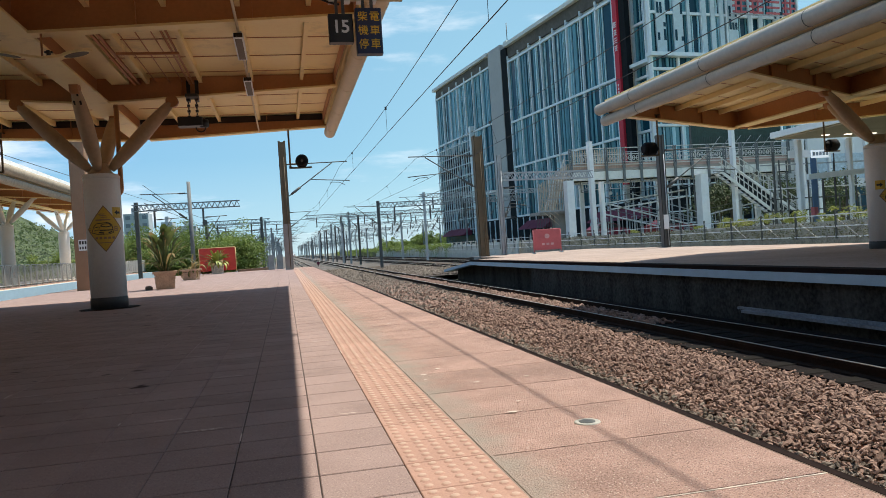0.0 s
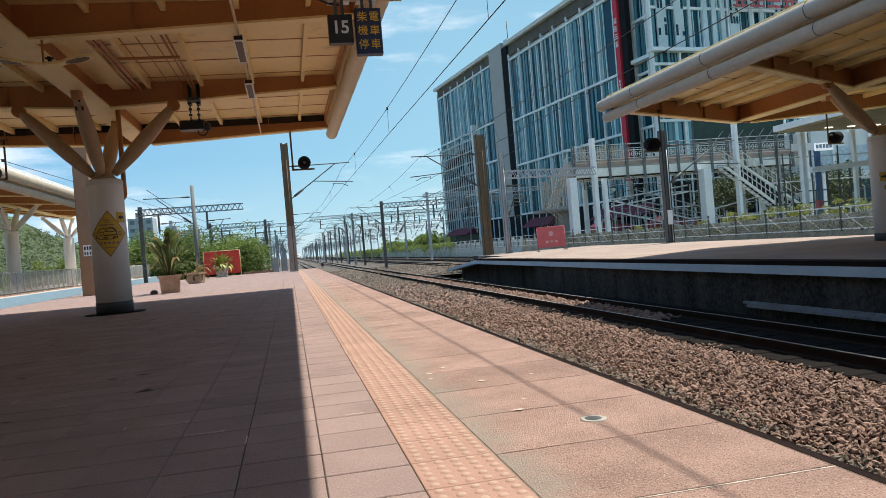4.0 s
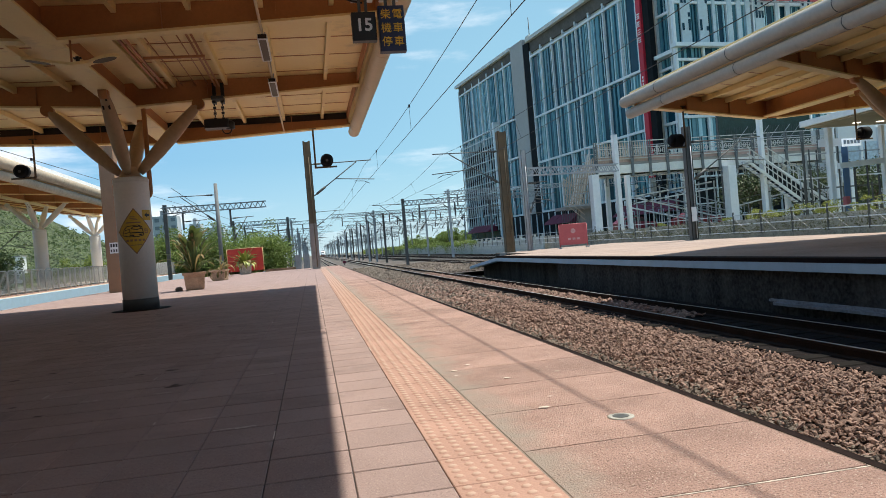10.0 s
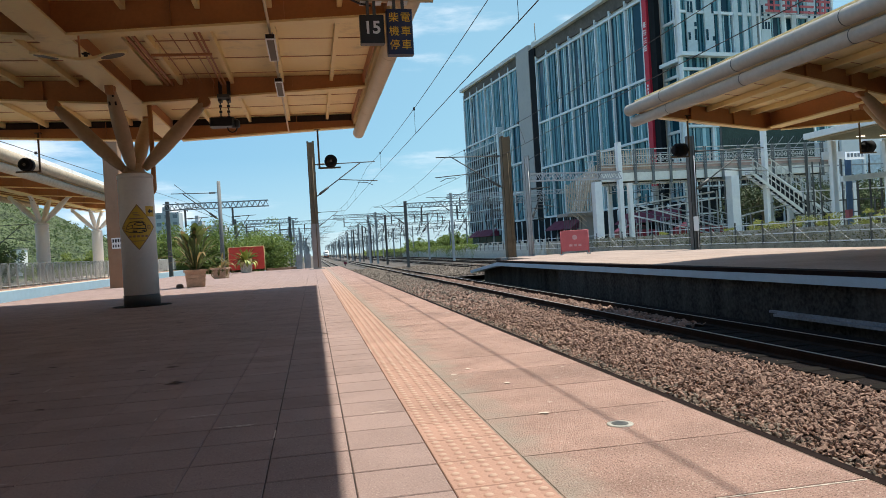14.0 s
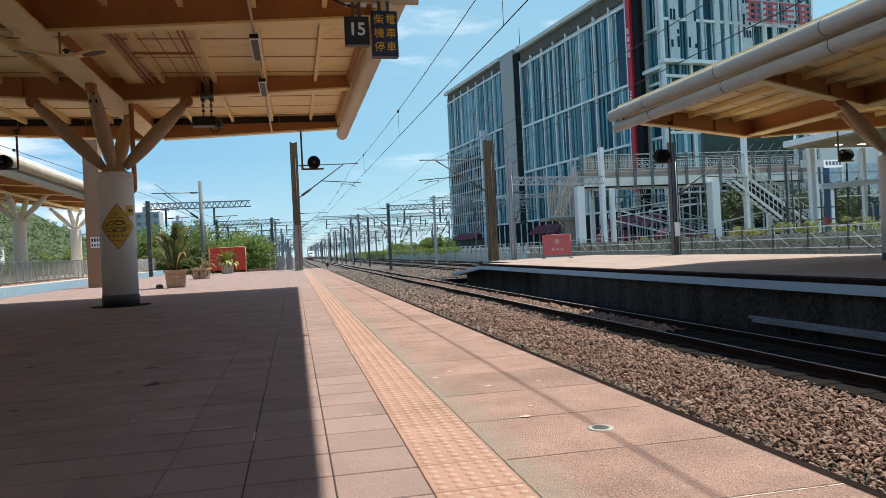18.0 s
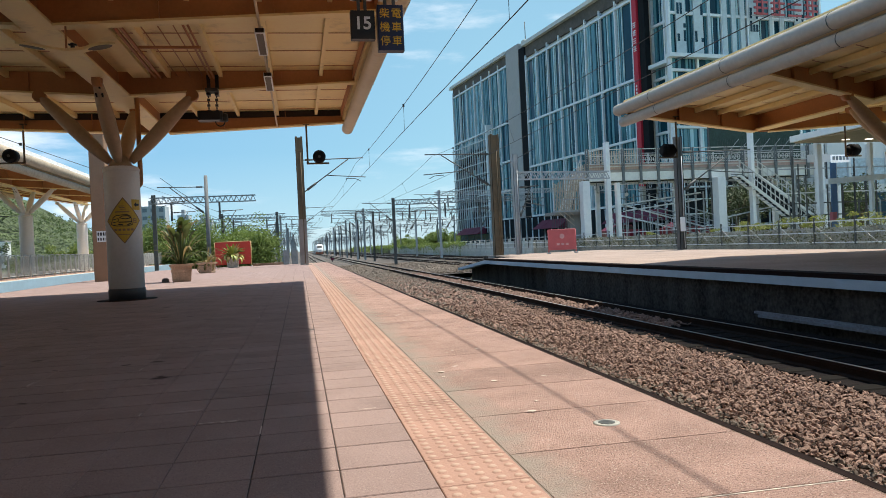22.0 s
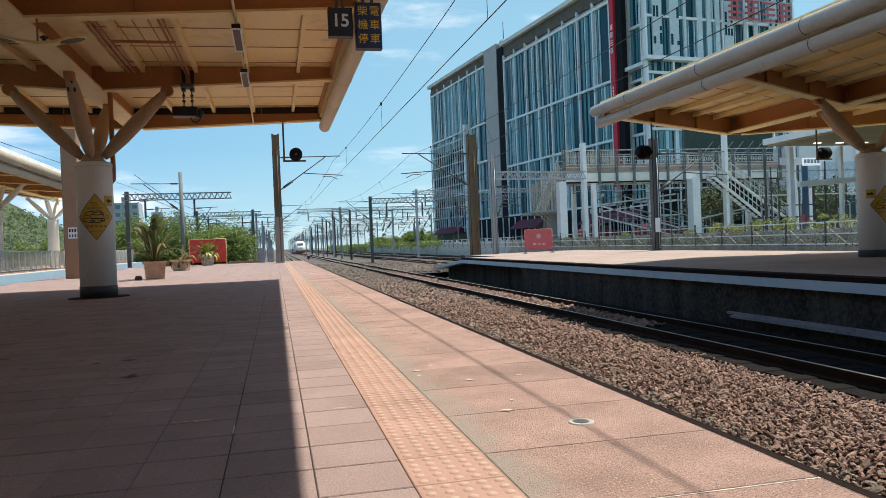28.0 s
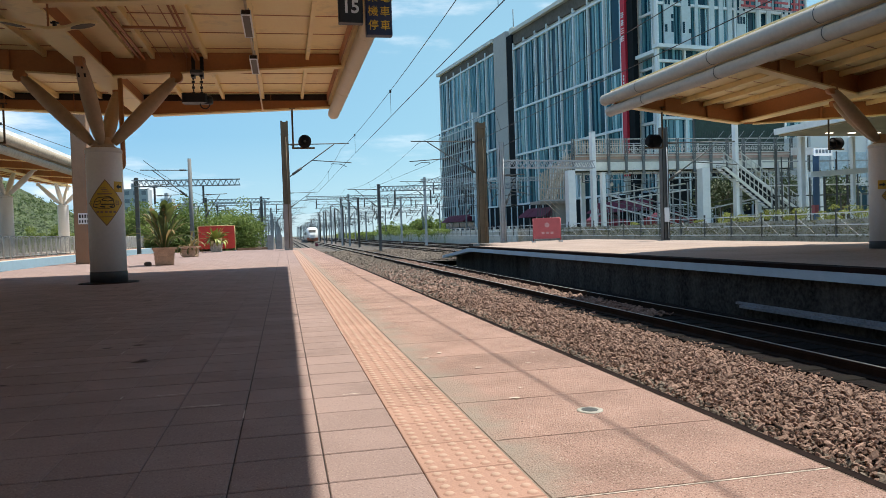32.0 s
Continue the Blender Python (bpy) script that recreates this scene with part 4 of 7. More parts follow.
# ---- building across the tracks ----
def glass(name, color, rough=0.06, spec=0.45):
    m = material(name, color, rough, 0.0, vary=0.25, scale=0.25, fine=2.0, bump=0.02, spec=spec, random_piece=0.5, depth=0.02)
    return m


GLASSD = glass("dark_teal_glass", (0.010, 0.050, 0.078), 0.1, 0.2)
GLASSL = glass("pale_glass_fin", (0.36, 0.60, 0.66), 0.3)
MIDGLASS = glass("mid_glass_fin", (0.09, 0.25, 0.30), 0.2)
FINS = [GLASSL, MIDGLASS, MIDGLASS, glass("light_glass_fin", (0.52, 0.73, 0.78), 0.35), glass("deep_glass_fin", (0.035, 0.14, 0.18), 0.15)]
MULLION = material("mullion", (0.70, 0.78, 0.80), 0.45, 0.1, vary=0.08, bump=0)
WALLPANEL = material("wall_panel", (0.60, 0.64, 0.62), 0.7, vary=0.08, scale=0.3, fine=5, stain=0.15)
RETURNGREY = material("grey_wall_panel", (0.40, 0.41, 0.40), 0.7, vary=0.08, scale=0.3, fine=5, stain=0.2)
# brownish soffit, darkened by the roof edge's shade put into its colour
SOFFIT = material("soffit_shade", (0.10, 0.092, 0.08), 0.8, vary=0.35, scale=0.6, fine=3)
# near black; puts the shade of recesses and undersides into the colour
NEARBLACK = material("near_black", (0.018, 0.022, 0.025), 0.9, vary=0.2, spec=0.08)
# facade space: u along the wall from the far corner, v outwards to the tracks, z up
# scaled about the eye; distance and size fit the camera's view
FACADE = Matrix.Translation((-0.015, 0.19, -0.395)) @ Matrix.Scale(1.5, 4) @ Matrix.Translation((23.3, 106.4, 0)) @ Matrix(((0.132, -0.991, 0, 0), (-0.991, -0.132, 0, 0), (0, 0, 1, 0), (0, 0, 0, 1)))
bld = thing("department_store", "large glazed store building with pale mullions and a red banner", "building", FACADE)


def wall_block(u0, u1, z0, z1, rows, bays, seed, name, m=None, deep=-18):
    """A glazed wall: dark panes, pale fins of random width, mullions between bays and rails between rows."""
    r = random.Random(seed)
    wall = part(name, Geo().box(u0, u1, deep, -0.35, -0.6, z1), WALLPANEL, bld, at=m)
    zs = [z0 + (z1 - z0) * k / rows for k in range(rows + 1)] if isinstance(rows, int) else rows
    bw = (u1 - u0) / bays
    for k in range(len(zs) - 1):
        for i in range(bays):
            a, b, c, d = u0 + i * bw, u0 + (i + 1) * bw, zs[k], zs[k + 1]
            part("pane", Geo().box(a + 0.08, b - 0.08, -0.35, -0.22, c + 0.15, d - 0.12), GLASSD, wall)
            x = a + 0.2
            while x < b - 0.3:
                fin = r.choice(FINS)
                wd = r.choice((0.07, 0.1, 0.16)) if fin in (GLASSL, FINS[3]) else r.choice((0.16, 0.26, 0.36))
                if r.random() < (0.0 if k == 0 else 0.75):
                    deep_ = r.choice((-0.17, -0.13, -0.1))
                    part("glass_fin", Geo().box(x, min(x + wd, b - 0.12), -0.219, deep_, c + 0.15, d - 0.12), fin, wall)
                x += wd + r.choice((0.0, 0.04, 0.1, 0.22))
    for i in range(bays + 1):
        a = u0 + i * bw
        part("mullion", Geo().box(a - 0.09, a + 0.09, -0.3, 0.02, zs[1 if name != "end_wing" else 0], zs[-1] + 0.7), MULLION, wall)
    for z in zs:
        part("transom", Geo().box(u0, u1, -0.3, 0.012, z - 0.11, z + 0.11), MULLION, wall)
    return wall


GRILLEBAR = material("grille_bar_paint", (0.60, 0.69, 0.71), 0.5, 0.1, vary=0.15)
for i in range(16):
    part("grille_bar", Geo().box(0.2 + i * 0.85, 0.32 + i * 0.85, 0.25, 0.37, 2.0, 14.6), GRILLEBAR, bld)
for i in range(9):
    part("grille_rail", Geo().box(0.0, 13.2, 0.371, 0.45, 2.6 + 1.45 * i, 2.72 + 1.45 * i), GRILLEBAR, bld)
gr_rng = random.Random(41)
for i in range(60):
    u, z = gr_rng.uniform(0.3, 13.0), gr_rng.uniform(2.0, 13.0)
    part("grille_slat", Geo().box(u, u + gr_rng.choice((0.06, 0.1, 0.3)), 0.12, 0.2, z, z + gr_rng.uniform(0.6, 2.6)), gr_rng.choice((FINS[0], FINS[2], NEARBLACK, NEARBLACK)), bld)
# near-black block carries the recess's shade in its colour
part("recess", Geo().box(0.1, 13.2, -0.2, 0.1, 2.0, 13.4), NEARBLACK, bld)
part("recess_frame", Geo().box(13.2, 13.7, -0.2, 0.5, 0.0, 16.0), MULLION, bld)
wall_block(0.0, 19.9, 6.0, 22.3, [-1.0, 3.5, 7.0, 10.6, 15.3, 22.2], 7, 1, "far_wing")
part("roof_edge", Geo().box(-0.6, 20.0, -18.5, 0.3, 23.5, 23.9), WALLPANEL, bld)
part("white_return", Geo().box(20.0, 23.6, -18, 0.12, -0.6, 23.9), RETURNGREY, bld, "plain pale wall panel")
# flush near-black panel drawn in place of the open recess
part("dark_gap", Geo().box(23.61, 25.05, -18, 0.05, -0.6, 23.2), NEARBLACK, bld)
wall_block(25.2, 47.0, 6.0, 22.0, [-1.0, 3.5, 9.2, 14.4, 21.4], 8, 2, "main_wing")
part("roof_edge", Geo().box(25.0, 47.1, -18.5, 0.35, 23.15, 23.55), WALLPANEL, bld)
part("lightning_rod", Geo().tube((24.3, -0.6, 23.2), (24.3, -0.6, 26.3), 0.05, n=6), DARKSTEEL, bld)
part("roof_unit", Geo().box(23.9, 24.9, -1.6, -0.2, 23.2, 24.1), WALLPANEL, bld)
part("soffit_shade_band", Geo().box(25.2, 47.0, -0.5, -0.1, 21.9, 23.14), SOFFIT, bld)
part("soffit_shade_band", Geo().box(0.0, 19.6, -0.5, -0.1, 22.4, 23.49), SOFFIT, bld)
CRIMSON = material("crimson_banner", (0.50, 0.018, 0.04), 0.6, vary=0.1)
ban = part("banner", Geo().box(47.2, 47.85, -0.3, 0.12, 5.0, 24.5), CRIMSON, bld, "tall crimson vertical banner")
for k in range(4):
    g = Geo()
    z = 18.75 - k * 0.68
    g.box(47.32, 47.72, 0.121, 0.15, z + 0.38, z + 0.44).box(47.32, 47.72, 0.121, 0.15, z + 0.18, z + 0.24).box(47.32, 47.72, 0.121, 0.15, z, z + 0.06)
    if k != 2:
        g.box(47.4, 47.46, 0.151, 0.17, z, z + 0.46).box(47.58, 47.64, 0.151, 0.17, z, z + 0.46)
    part("lettering", g, WHITE, ban, "white character bars")
for k in range(7):
    part("lettering", Geo().box(47.44, 47.6, 0.121, 0.15, 13.6 - 0.3 * k, 13.8 - 0.3 * k), WHITE, ban, "small white character bar")
wall_block(48.5, 52.1, 6.0, 30.0, [-0.6, 3.5, 9.3, 13.9, 18.5, 23.0, 30.0], 2, 4, "recessed_wing", at(0, -0.9, 0), -14.0)
# end wall of the store, at right angles to the long one
END = Matrix(((0, 1, 0, 52.7), (-1, 0, 0, 0), (0, 0, 1, 0), (0, 0, 0, 1)))
wl4 = wall_block(-0.3, 15.2, 6.0, 30.0, [-0.6, 3.5, 9.3, 13.9, 18.5, 23.0, 30.0], 6, 6, "end_wing", END, -0.6)
part("ledge", Geo().box(-0.7, 15.2, -0.2, 0.5, 14.85, 15.15), MULLION, wl4, "pale projecting ledge")
part("ledge", Geo().box(48.7, 53.1, -1.0, -0.3, 14.85, 15.15), MULLION, bld, "pale projecting ledge")
# pale panels with groups of small dark windows over the ledge
PALEPANEL = material("pale_blue_panel", (0.50, 0.62, 0.66), 0.5, vary=0.12, scale=0.4, fine=4, bump=0.02)
p_rng = random.Random(17)
x = 0.3
while x < 14.6:
    w_ = p_rng.choice((0.3, 0.45, 0.9))
    part("wall_panel", Geo().box(x, x + w_, -0.1, 0.06, 15.25, 29.0), PALEPANEL, wl4)
    for z in (16.2, 17.3, 18.4, 20.2, 21.4, 23.2):
        for q in range(int(w_ / 0.3)):
            if w_ > 0.8 and p_rng.random() < 0.5:
                part("small_window", Geo().box(x + 0.08 + q * 0.3, x + 0.3 + q * 0.3, 0.061, 0.075, z, z + p_rng.choice((0.35, 0.6, 0.9))), GLASSD, wl4)
    x += w_ + p_rng.choice((0.45, 0.8, 1.2))
sign = part("sign_frame", Geo().box(7.0, 14.0, 0.9, 1.0, 18.3, 18.38).box(7.0, 14.0, 0.9, 1.0, 20.1, 20.18), STEEL, wl4)
for k in range(4):
    g = Geo()
    xa = 7.2 + k * 1.75
    for q in range(4):
        g.box(xa, xa + 1.4, 1.0, 1.1, 18.42 + q * 0.48, 18.58 + q * 0.48)
    if k != 2:
        g.box(xa + 0.18, xa + 0.34, 1.101, 1.15, 18.4, 20.05).box(xa + 0.72, xa + 0.88, 1.101, 1.15, 18.4, 20.05)
    part("sign_character", g, PINKRED, sign, "red sign character")
part("dark_gap", Geo().box(47.86, 48.7, -0.6, -0.1, 0.0, 24.0), NEARBLACK, bld)
# ground floor shade put into the colour of plain dark sheets
part("shop_front", Geo().box(-0.3, 15.2, 0.05, 0.15, -0.6, 5.5), NEARBLACK, wl4, "shop front with its shade put into a near black colour")
part("shop_front", Geo().box(14.0, 52.6, 0.05, 0.15, -0.6, 3.4), NEARBLACK, bld, "shop front with its shade put into a near black colour")
for i in range(24):
    part("shop_post", Geo().box(14.3 + 1.6 * i, 14.42 + 1.6 * i, 0.151, 0.25, -0.6, 3.3), MULLION, bld)
for i in range(14):
    part("shop_post", Geo().box(0.2 + 1.05 * i, 0.32 + 1.05 * i, 0.151, 0.25, -0.6, 5.4), MULLION, wl4)
for z in (1.2, 2.2, 3.4, 4.4):
    part("shop_rail", Geo().box(-0.3, 15.2, 0.251, 0.3, z, z + 0.1), MULLION, wl4)
AWNING = material("maroon_awning", (0.15, 0.02, 0.045), 0.8)
for i in (1, 2, 3, 4, 13, 14, 15, 20, 21, 22, 23):
    g = Geo()
    g.add([(1 + i * 2.1, 0.2, 2.9), (3 + i * 2.1, 0.2, 2.9), (3 + i * 2.1, 1.6, 1.9), (1 + i * 2.1, 1.6, 1.9), (1 + i * 2.1, 0.2, 1.9), (3 + i * 2.1, 0.2, 1.9)],
          [(0, 1, 2, 3), (0, 3, 4), (1, 5, 2), (3, 2, 5, 4)])
    part("awning", g, AWNING, bld, "maroon fabric awning")


# ---- signs, lamps and fittings under the canopy ----
def text_mesh(body, size, extrude=0.004, bold=0.0):
    cu = bpy.data.curves.new("text", "FONT")
    cu.body, cu.size, cu.extrude, cu.offset = body, size, extrude, bold
    cu.align_x, cu.align_y = "CENTER", "CENTER"
    ob = bpy.data.objects.new("text", cu)
    scene.collection.objects.link(ob)
    bpy.context.view_layer.update()
    me = bpy.data.meshes.new_from_object(ob.evaluated_get(bpy.context.evaluated_depsgraph_get()))
    bpy.data.objects.remove(ob)
    bpy.data.curves.remove(cu)
    return me


def lettering(name, body, size, mat, parent, m, label="", bold=0.0):
    me = text_mesh(body, size, bold=bold)
    me.materials.clear()
    me.materials.append(mat)
    ob = part(name, me, mat, parent, label)
    ob.matrix_basis = m
    return ob


def rounded_box(w, d, h, c):
    """A box with chamfered vertical edges, centred, standing on z = 0."""
    o = [(-w / 2 + c, -d / 2), (w / 2 - c, -d / 2), (w / 2, -d / 2 + c), (w / 2, d / 2 - c), (w / 2 - c, d / 2), (-w / 2 + c, d / 2), (-w / 2, d / 2 - c), (-w / 2, -d / 2 + c)]
    return Geo().prism(o, 0, h, "z")


s1 = thing("hanging_sign", "dark hanging car position sign with white number 15", "sign", at(0.775, 7.45, 2.99))
part("case", rounded_box(0.255, 0.10, 0.30, 0.008), BLACK, s1)
part("hanger", Geo().box(-0.05, -0.02, -0.02, 0.02, 0.3, 0.46).box(0.02, 0.05, -0.02, 0.02, 0.3, 0.46), DARKSTEEL, s1)
lettering("number", "15", 0.185, WHITE, s1, pose(0, -0.0515, 0.16, 90, 0, 0), "white number 15", 0.004)
s2 = thing("hanging_sign", "dark blue hanging sign with yellow stopping characters", "sign", at(1.065, 7.42, 2.86))
part("case", rounded_box(0.275, 0.11, 0.48, 0.008), SIGNBLUE, s2)
part("hanger", Geo().box(-0.06, -0.03, -0.02, 0.02, 0.48, 0.6).box(0.03, 0.06, -0.02, 0.02, 0.48, 0.6), DARKSTEEL, s2)
part("divider", Geo().box(-0.12, 0.12, -0.0575, -0.056, 0.235, 0.245), DARKSTEEL, s2)
for row, pair in enumerate(("柴電", "機車", "停車")):
    for k, ch in enumerate(pair):
        lettering("character", ch, 0.112, ORANGETEXT, s2, pose(-0.062 + 0.125 * k, -0.0565, 0.385 - 0.145 * row, 90, 0, 0))
g = Geo().pipe([(0.78 - 0.9 * k / 8, 7.5 - 0.15 * k / 8, 3.42 + 0.95 * (k / 8) ** 2) for k in range(9)], 0.012, 8)
part("cable", g, BLACK, s1).matrix_parent_inverse = at(0.775, 7.45, 2.99).inverted()

sb = thing("sign_bracket", "cream pipe bracket that carries two hanging signs", "bracket")
part("pipe", Geo().tube((0.62, 7.5, 3.50), (1.46, 7.5, 3.50), 0.045, n=12).tube((1.4, 7.5, 3.5), (1.4, 7.5, 3.9), 0.04, n=12), TUBEP, sb)
for x in (0.70, 0.86, 1.0, 1.14):
    part("clip", Geo().box(x - 0.035, x + 0.035, 7.44, 7.56, 3.44, 3.452), WHITE, sb)
LAMPGLASS = material("lamp_diffuser", (0.12, 0.092, 0.055), 0.5, vary=0.06, bump=0, spec=0.15)
for y in (5.8, 8.0, 10.95, 13.6):
    lm = thing("strip_light", "unlit strip light on a conduit under the canopy", "ceiling light", at(-0.40, y, 3.90), group="strip lights")
    part("housing", Geo().box(-0.07, 0.07, -0.62, 0.62, -0.008, 0.06), WHITE, lm)
    part("diffuser", Geo().box(-0.05, 0.05, -0.56, 0.56, -0.012, -0.0085), LAMPGLASS, lm)
    part("end_cap", Geo().box(-0.06, 0.06, -0.64, -0.621, 0.0, 0.055), DARKBROWN, lm)
    for k in (-0.5, 0.5):
        part("hanger", Geo().tube((0, k, 0.075), (0, k, 0.55), 0.01, n=6), STEEL, lm)
solid("conduit", Geo().tube((-0.40, -8, 4.02), (-0.40, 19.1, 4.02), 0.02, n=8), TUBEP, "long cream conduit under the canopy", "conduit")

# twin oval lamp hung under the spine, unlit
twin = thing("twin_ceiling_lamp", "cream twin headed ceiling lamp with oval rims, unlit", "ceiling light", at(-2.92, 10.25, 3.62))
prof = [(-0.36, 0.035), (-0.2, 0.0), (0.0, -0.035), (0.2, -0.02), (0.36, 0.03), (0.36, 0.055), (0.2, 0.02), (0.0, 0.0), (-0.2, 0.03), (-0.36, 0.06)]
part("arm", Geo().prism(prof, -0.075, 0.075), CREAM, twin)
part("rod", Geo().tube((0, 0, 0.0), (0, 0, 0.34), 0.014, n=8), BEAM, twin)
part("bracket", Geo().box(0.06, 0.10, -0.03, 0.03, 0.0, 0.09).box(0.03, 0.13, -0.02, 0.02, 0.06, 0.08), BLACK, twin)


def oval(a, b_, z0, z1, n=22):
    return Geo().prism([(a * math.cos(2 * math.pi * i / n), b_ * math.sin(2 * math.pi * i / n)) for i in range(n)], z0, z1, "z")


for s, tilt in ((-1, 9), (1, -12)):
    head = part("rim", oval(0.20, 0.19, -0.015, 0.015), CREAM, twin, "cream oval rim", at=pose(s * 0.42, 0, 0.05, 6, tilt, 0))
    part("diffuser", oval(0.155, 0.145, -0.019, -0.0155), LAMPGLASS, head, "dull brown diffuser")

# conduits on the underside of the roof
hf = thing("cable_conduits", "thin dark conduits and a cross bar under the roof", "cable tray")
part("trunking", Geo().box(-2.98, -2.66, 10.4, 14.7, 4.27, 4.33), CREAM, hf, "flat cream trunking")
for x in (-2.56, -2.47):
    part("conduit", Geo().box(x - 0.02, x + 0.02, 10.4, 14.7, 4.25, 4.29), BEAM, hf)
for x in (-1.55, -1.48):
    part("conduit", Geo().tube((x, 10.4, 4.26), (x, 14.7, 4.26), 0.018, n=8), BEAM, hf)
part("cross_bar", Geo().box(-2.38, -1.42, 12.2, 12.24, 4.17, 4.21), BEAM, hf)
part("cross_bar", Geo().box(-2.38, -1.5, 10.52, 10.56, 4.2, 4.24), BEAM, hf)
for x in (-2.2, -1.95, -1.72):
    part("cable", Geo().tube((x, 10.4, 4.30), (x + 0.03, 14.7, 4.30), 0.009, n=6), BEAM, hf)

pj = thing("hanging_display", "black equipment box hung on two chains", "equipment", at(-1.57, 14.6, 3.40))
part("body", rounded_box(0.46, 0.3, 0.17, 0.03), BLACK, pj)
part("side_unit", Geo().lathe([(0.05, -0.02), (0.09, 0.0), (0.09, 0.12), (0.05, 0.15)], 0.24, 0.02, 14), BLACK, pj)
for s in (-0.02, 0.13):
    ch = Geo()
    for k in range(7):
        w_ = 0.012 if k % 2 else 0.028
        ch.box(s - w_, s + w_, -0.015, 0.015, 0.17 + k * 0.055, 0.215 + k * 0.055)
    part("chain", ch, BLACK, pj)
part("clamp", Geo().box(-0.06, 0.17, -0.14, 0.14, 0.56, 0.62), DARKSTEEL, pj)
lp2 = Geo().pipe([(0.19 + 0.09 * math.cos(math.pi * k / 12 - math.pi), -0.1, -0.02 + 0.1 * math.sin(math.pi * k / 12 - math.pi)) for k in range(13)], 0.012, 6)
part("cable_loop", lp2, BLACK, pj)
for s in (-0.03, 0.13):
    part("beam_clamp", Geo().box(s - 0.035, s + 0.035, 0.2, 0.225, 0.55, 0.95).box(s - 0.035, s + 0.035, -0.0, 0.225, 0.52, 0.55), BLACK, pj)


SPEAKERBLACK = material("matt_black", (0.012, 0.012, 0.014), 0.85, vary=0.2, spec=0.2)


def hanging_speaker(x, y, z_top, z_arm, side):
    """A drum-shaped unit on an L-shaped pipe."""
    t = thing("hanging_loudspeaker", "round black loudspeaker on a bent pipe hung from the canopy edge", "loudspeaker", at(x, y, z_arm), group="hanging loudspeakers")
    h = z_top - z_arm
    p = Geo().tube((0, 0, 0.03), (0, 0, h), 0.024, n=10).tube((0, 0, 0.0), (side * 0.55, 0, 0), 0.024, n=10).tube((0, 0, -0.02), (0, 0, 0.05), 0.03, n=10)
    part("pipe", p, BROWNSTEEL, t)
    d = Geo()
    d.tube((side * 0.30, -0.10, 0.17), (side * 0.30, 0.12, 0.17), 0.165, n=24)
    d.tube((side * 0.30, -0.16, 0.17), (side * 0.30, -0.10, 0.17), 0.10, 0.16, n=24)
    part("drum", d, SPEAKERBLACK, t)
    part("face", Geo().tube((side * 0.30, -0.165, 0.16), (side * 0.30, -0.158, 0.16), 0.035, n=14), DARKSTEEL, t)
    part("flange", Geo().box(-0.08, 0.08, -0.05, 0.05, h - 0.015, h), DARKSTEEL, t)


hanging_speaker(0.33, 19.18, 4.07, 3.05, 1)
hanging_speaker(-6.45, 19.18, 4.19, 3.24, -1)


def side_speaker(x, y, z_top, z_arm, side):
    """A horn unit turned along the beam, on an L-shaped pipe."""
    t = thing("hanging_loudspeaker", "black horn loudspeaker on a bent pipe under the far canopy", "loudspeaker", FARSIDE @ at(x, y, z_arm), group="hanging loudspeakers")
    h = z_top - z_arm
    part("pipe", Geo().tube((0, 0, -0.02), (0, 0, h), 0.024, n=10).tube((0, 0, 0.0), (side * 0.5, 0, 0), 0.024, n=10), BROWNSTEEL, t)
    d = Geo()
    d.tube((side * 0.02, 0, 0.17), (side * 0.12, 0, 0.17), 0.05, 0.13, n=20)
    d.tube((side * 0.12, 0, 0.17), (side * 0.36, 0, 0.17), 0.165, 0.17, n=20)
    d.tube((side * 0.36, 0, 0.17), (side * 0.44, 0, 0.17), 0.17, 0.10, n=20)
    part("drum", d, SPEAKERBLACK, t)
    part("flange", Geo().box(-0.08, 0.08, -0.05, 0.05, h - 0.015, h), DARKSTEEL, t)


side_speaker(9.58, 16.88, 3.76, 2.72, -1)
side_speaker(15.43, 17.83, 3.68, 2.75, 1)


# ---- signs on the columns ----
def on_column(xc, yc, r, facing, pts, z0):
    """Bends a flat outline (s across, z up) round a column: returns world points."""
    return [(xc + r * math.sin(facing + s / r), yc - r * math.cos(facing + s / r), z0 + z) for s, z in pts]


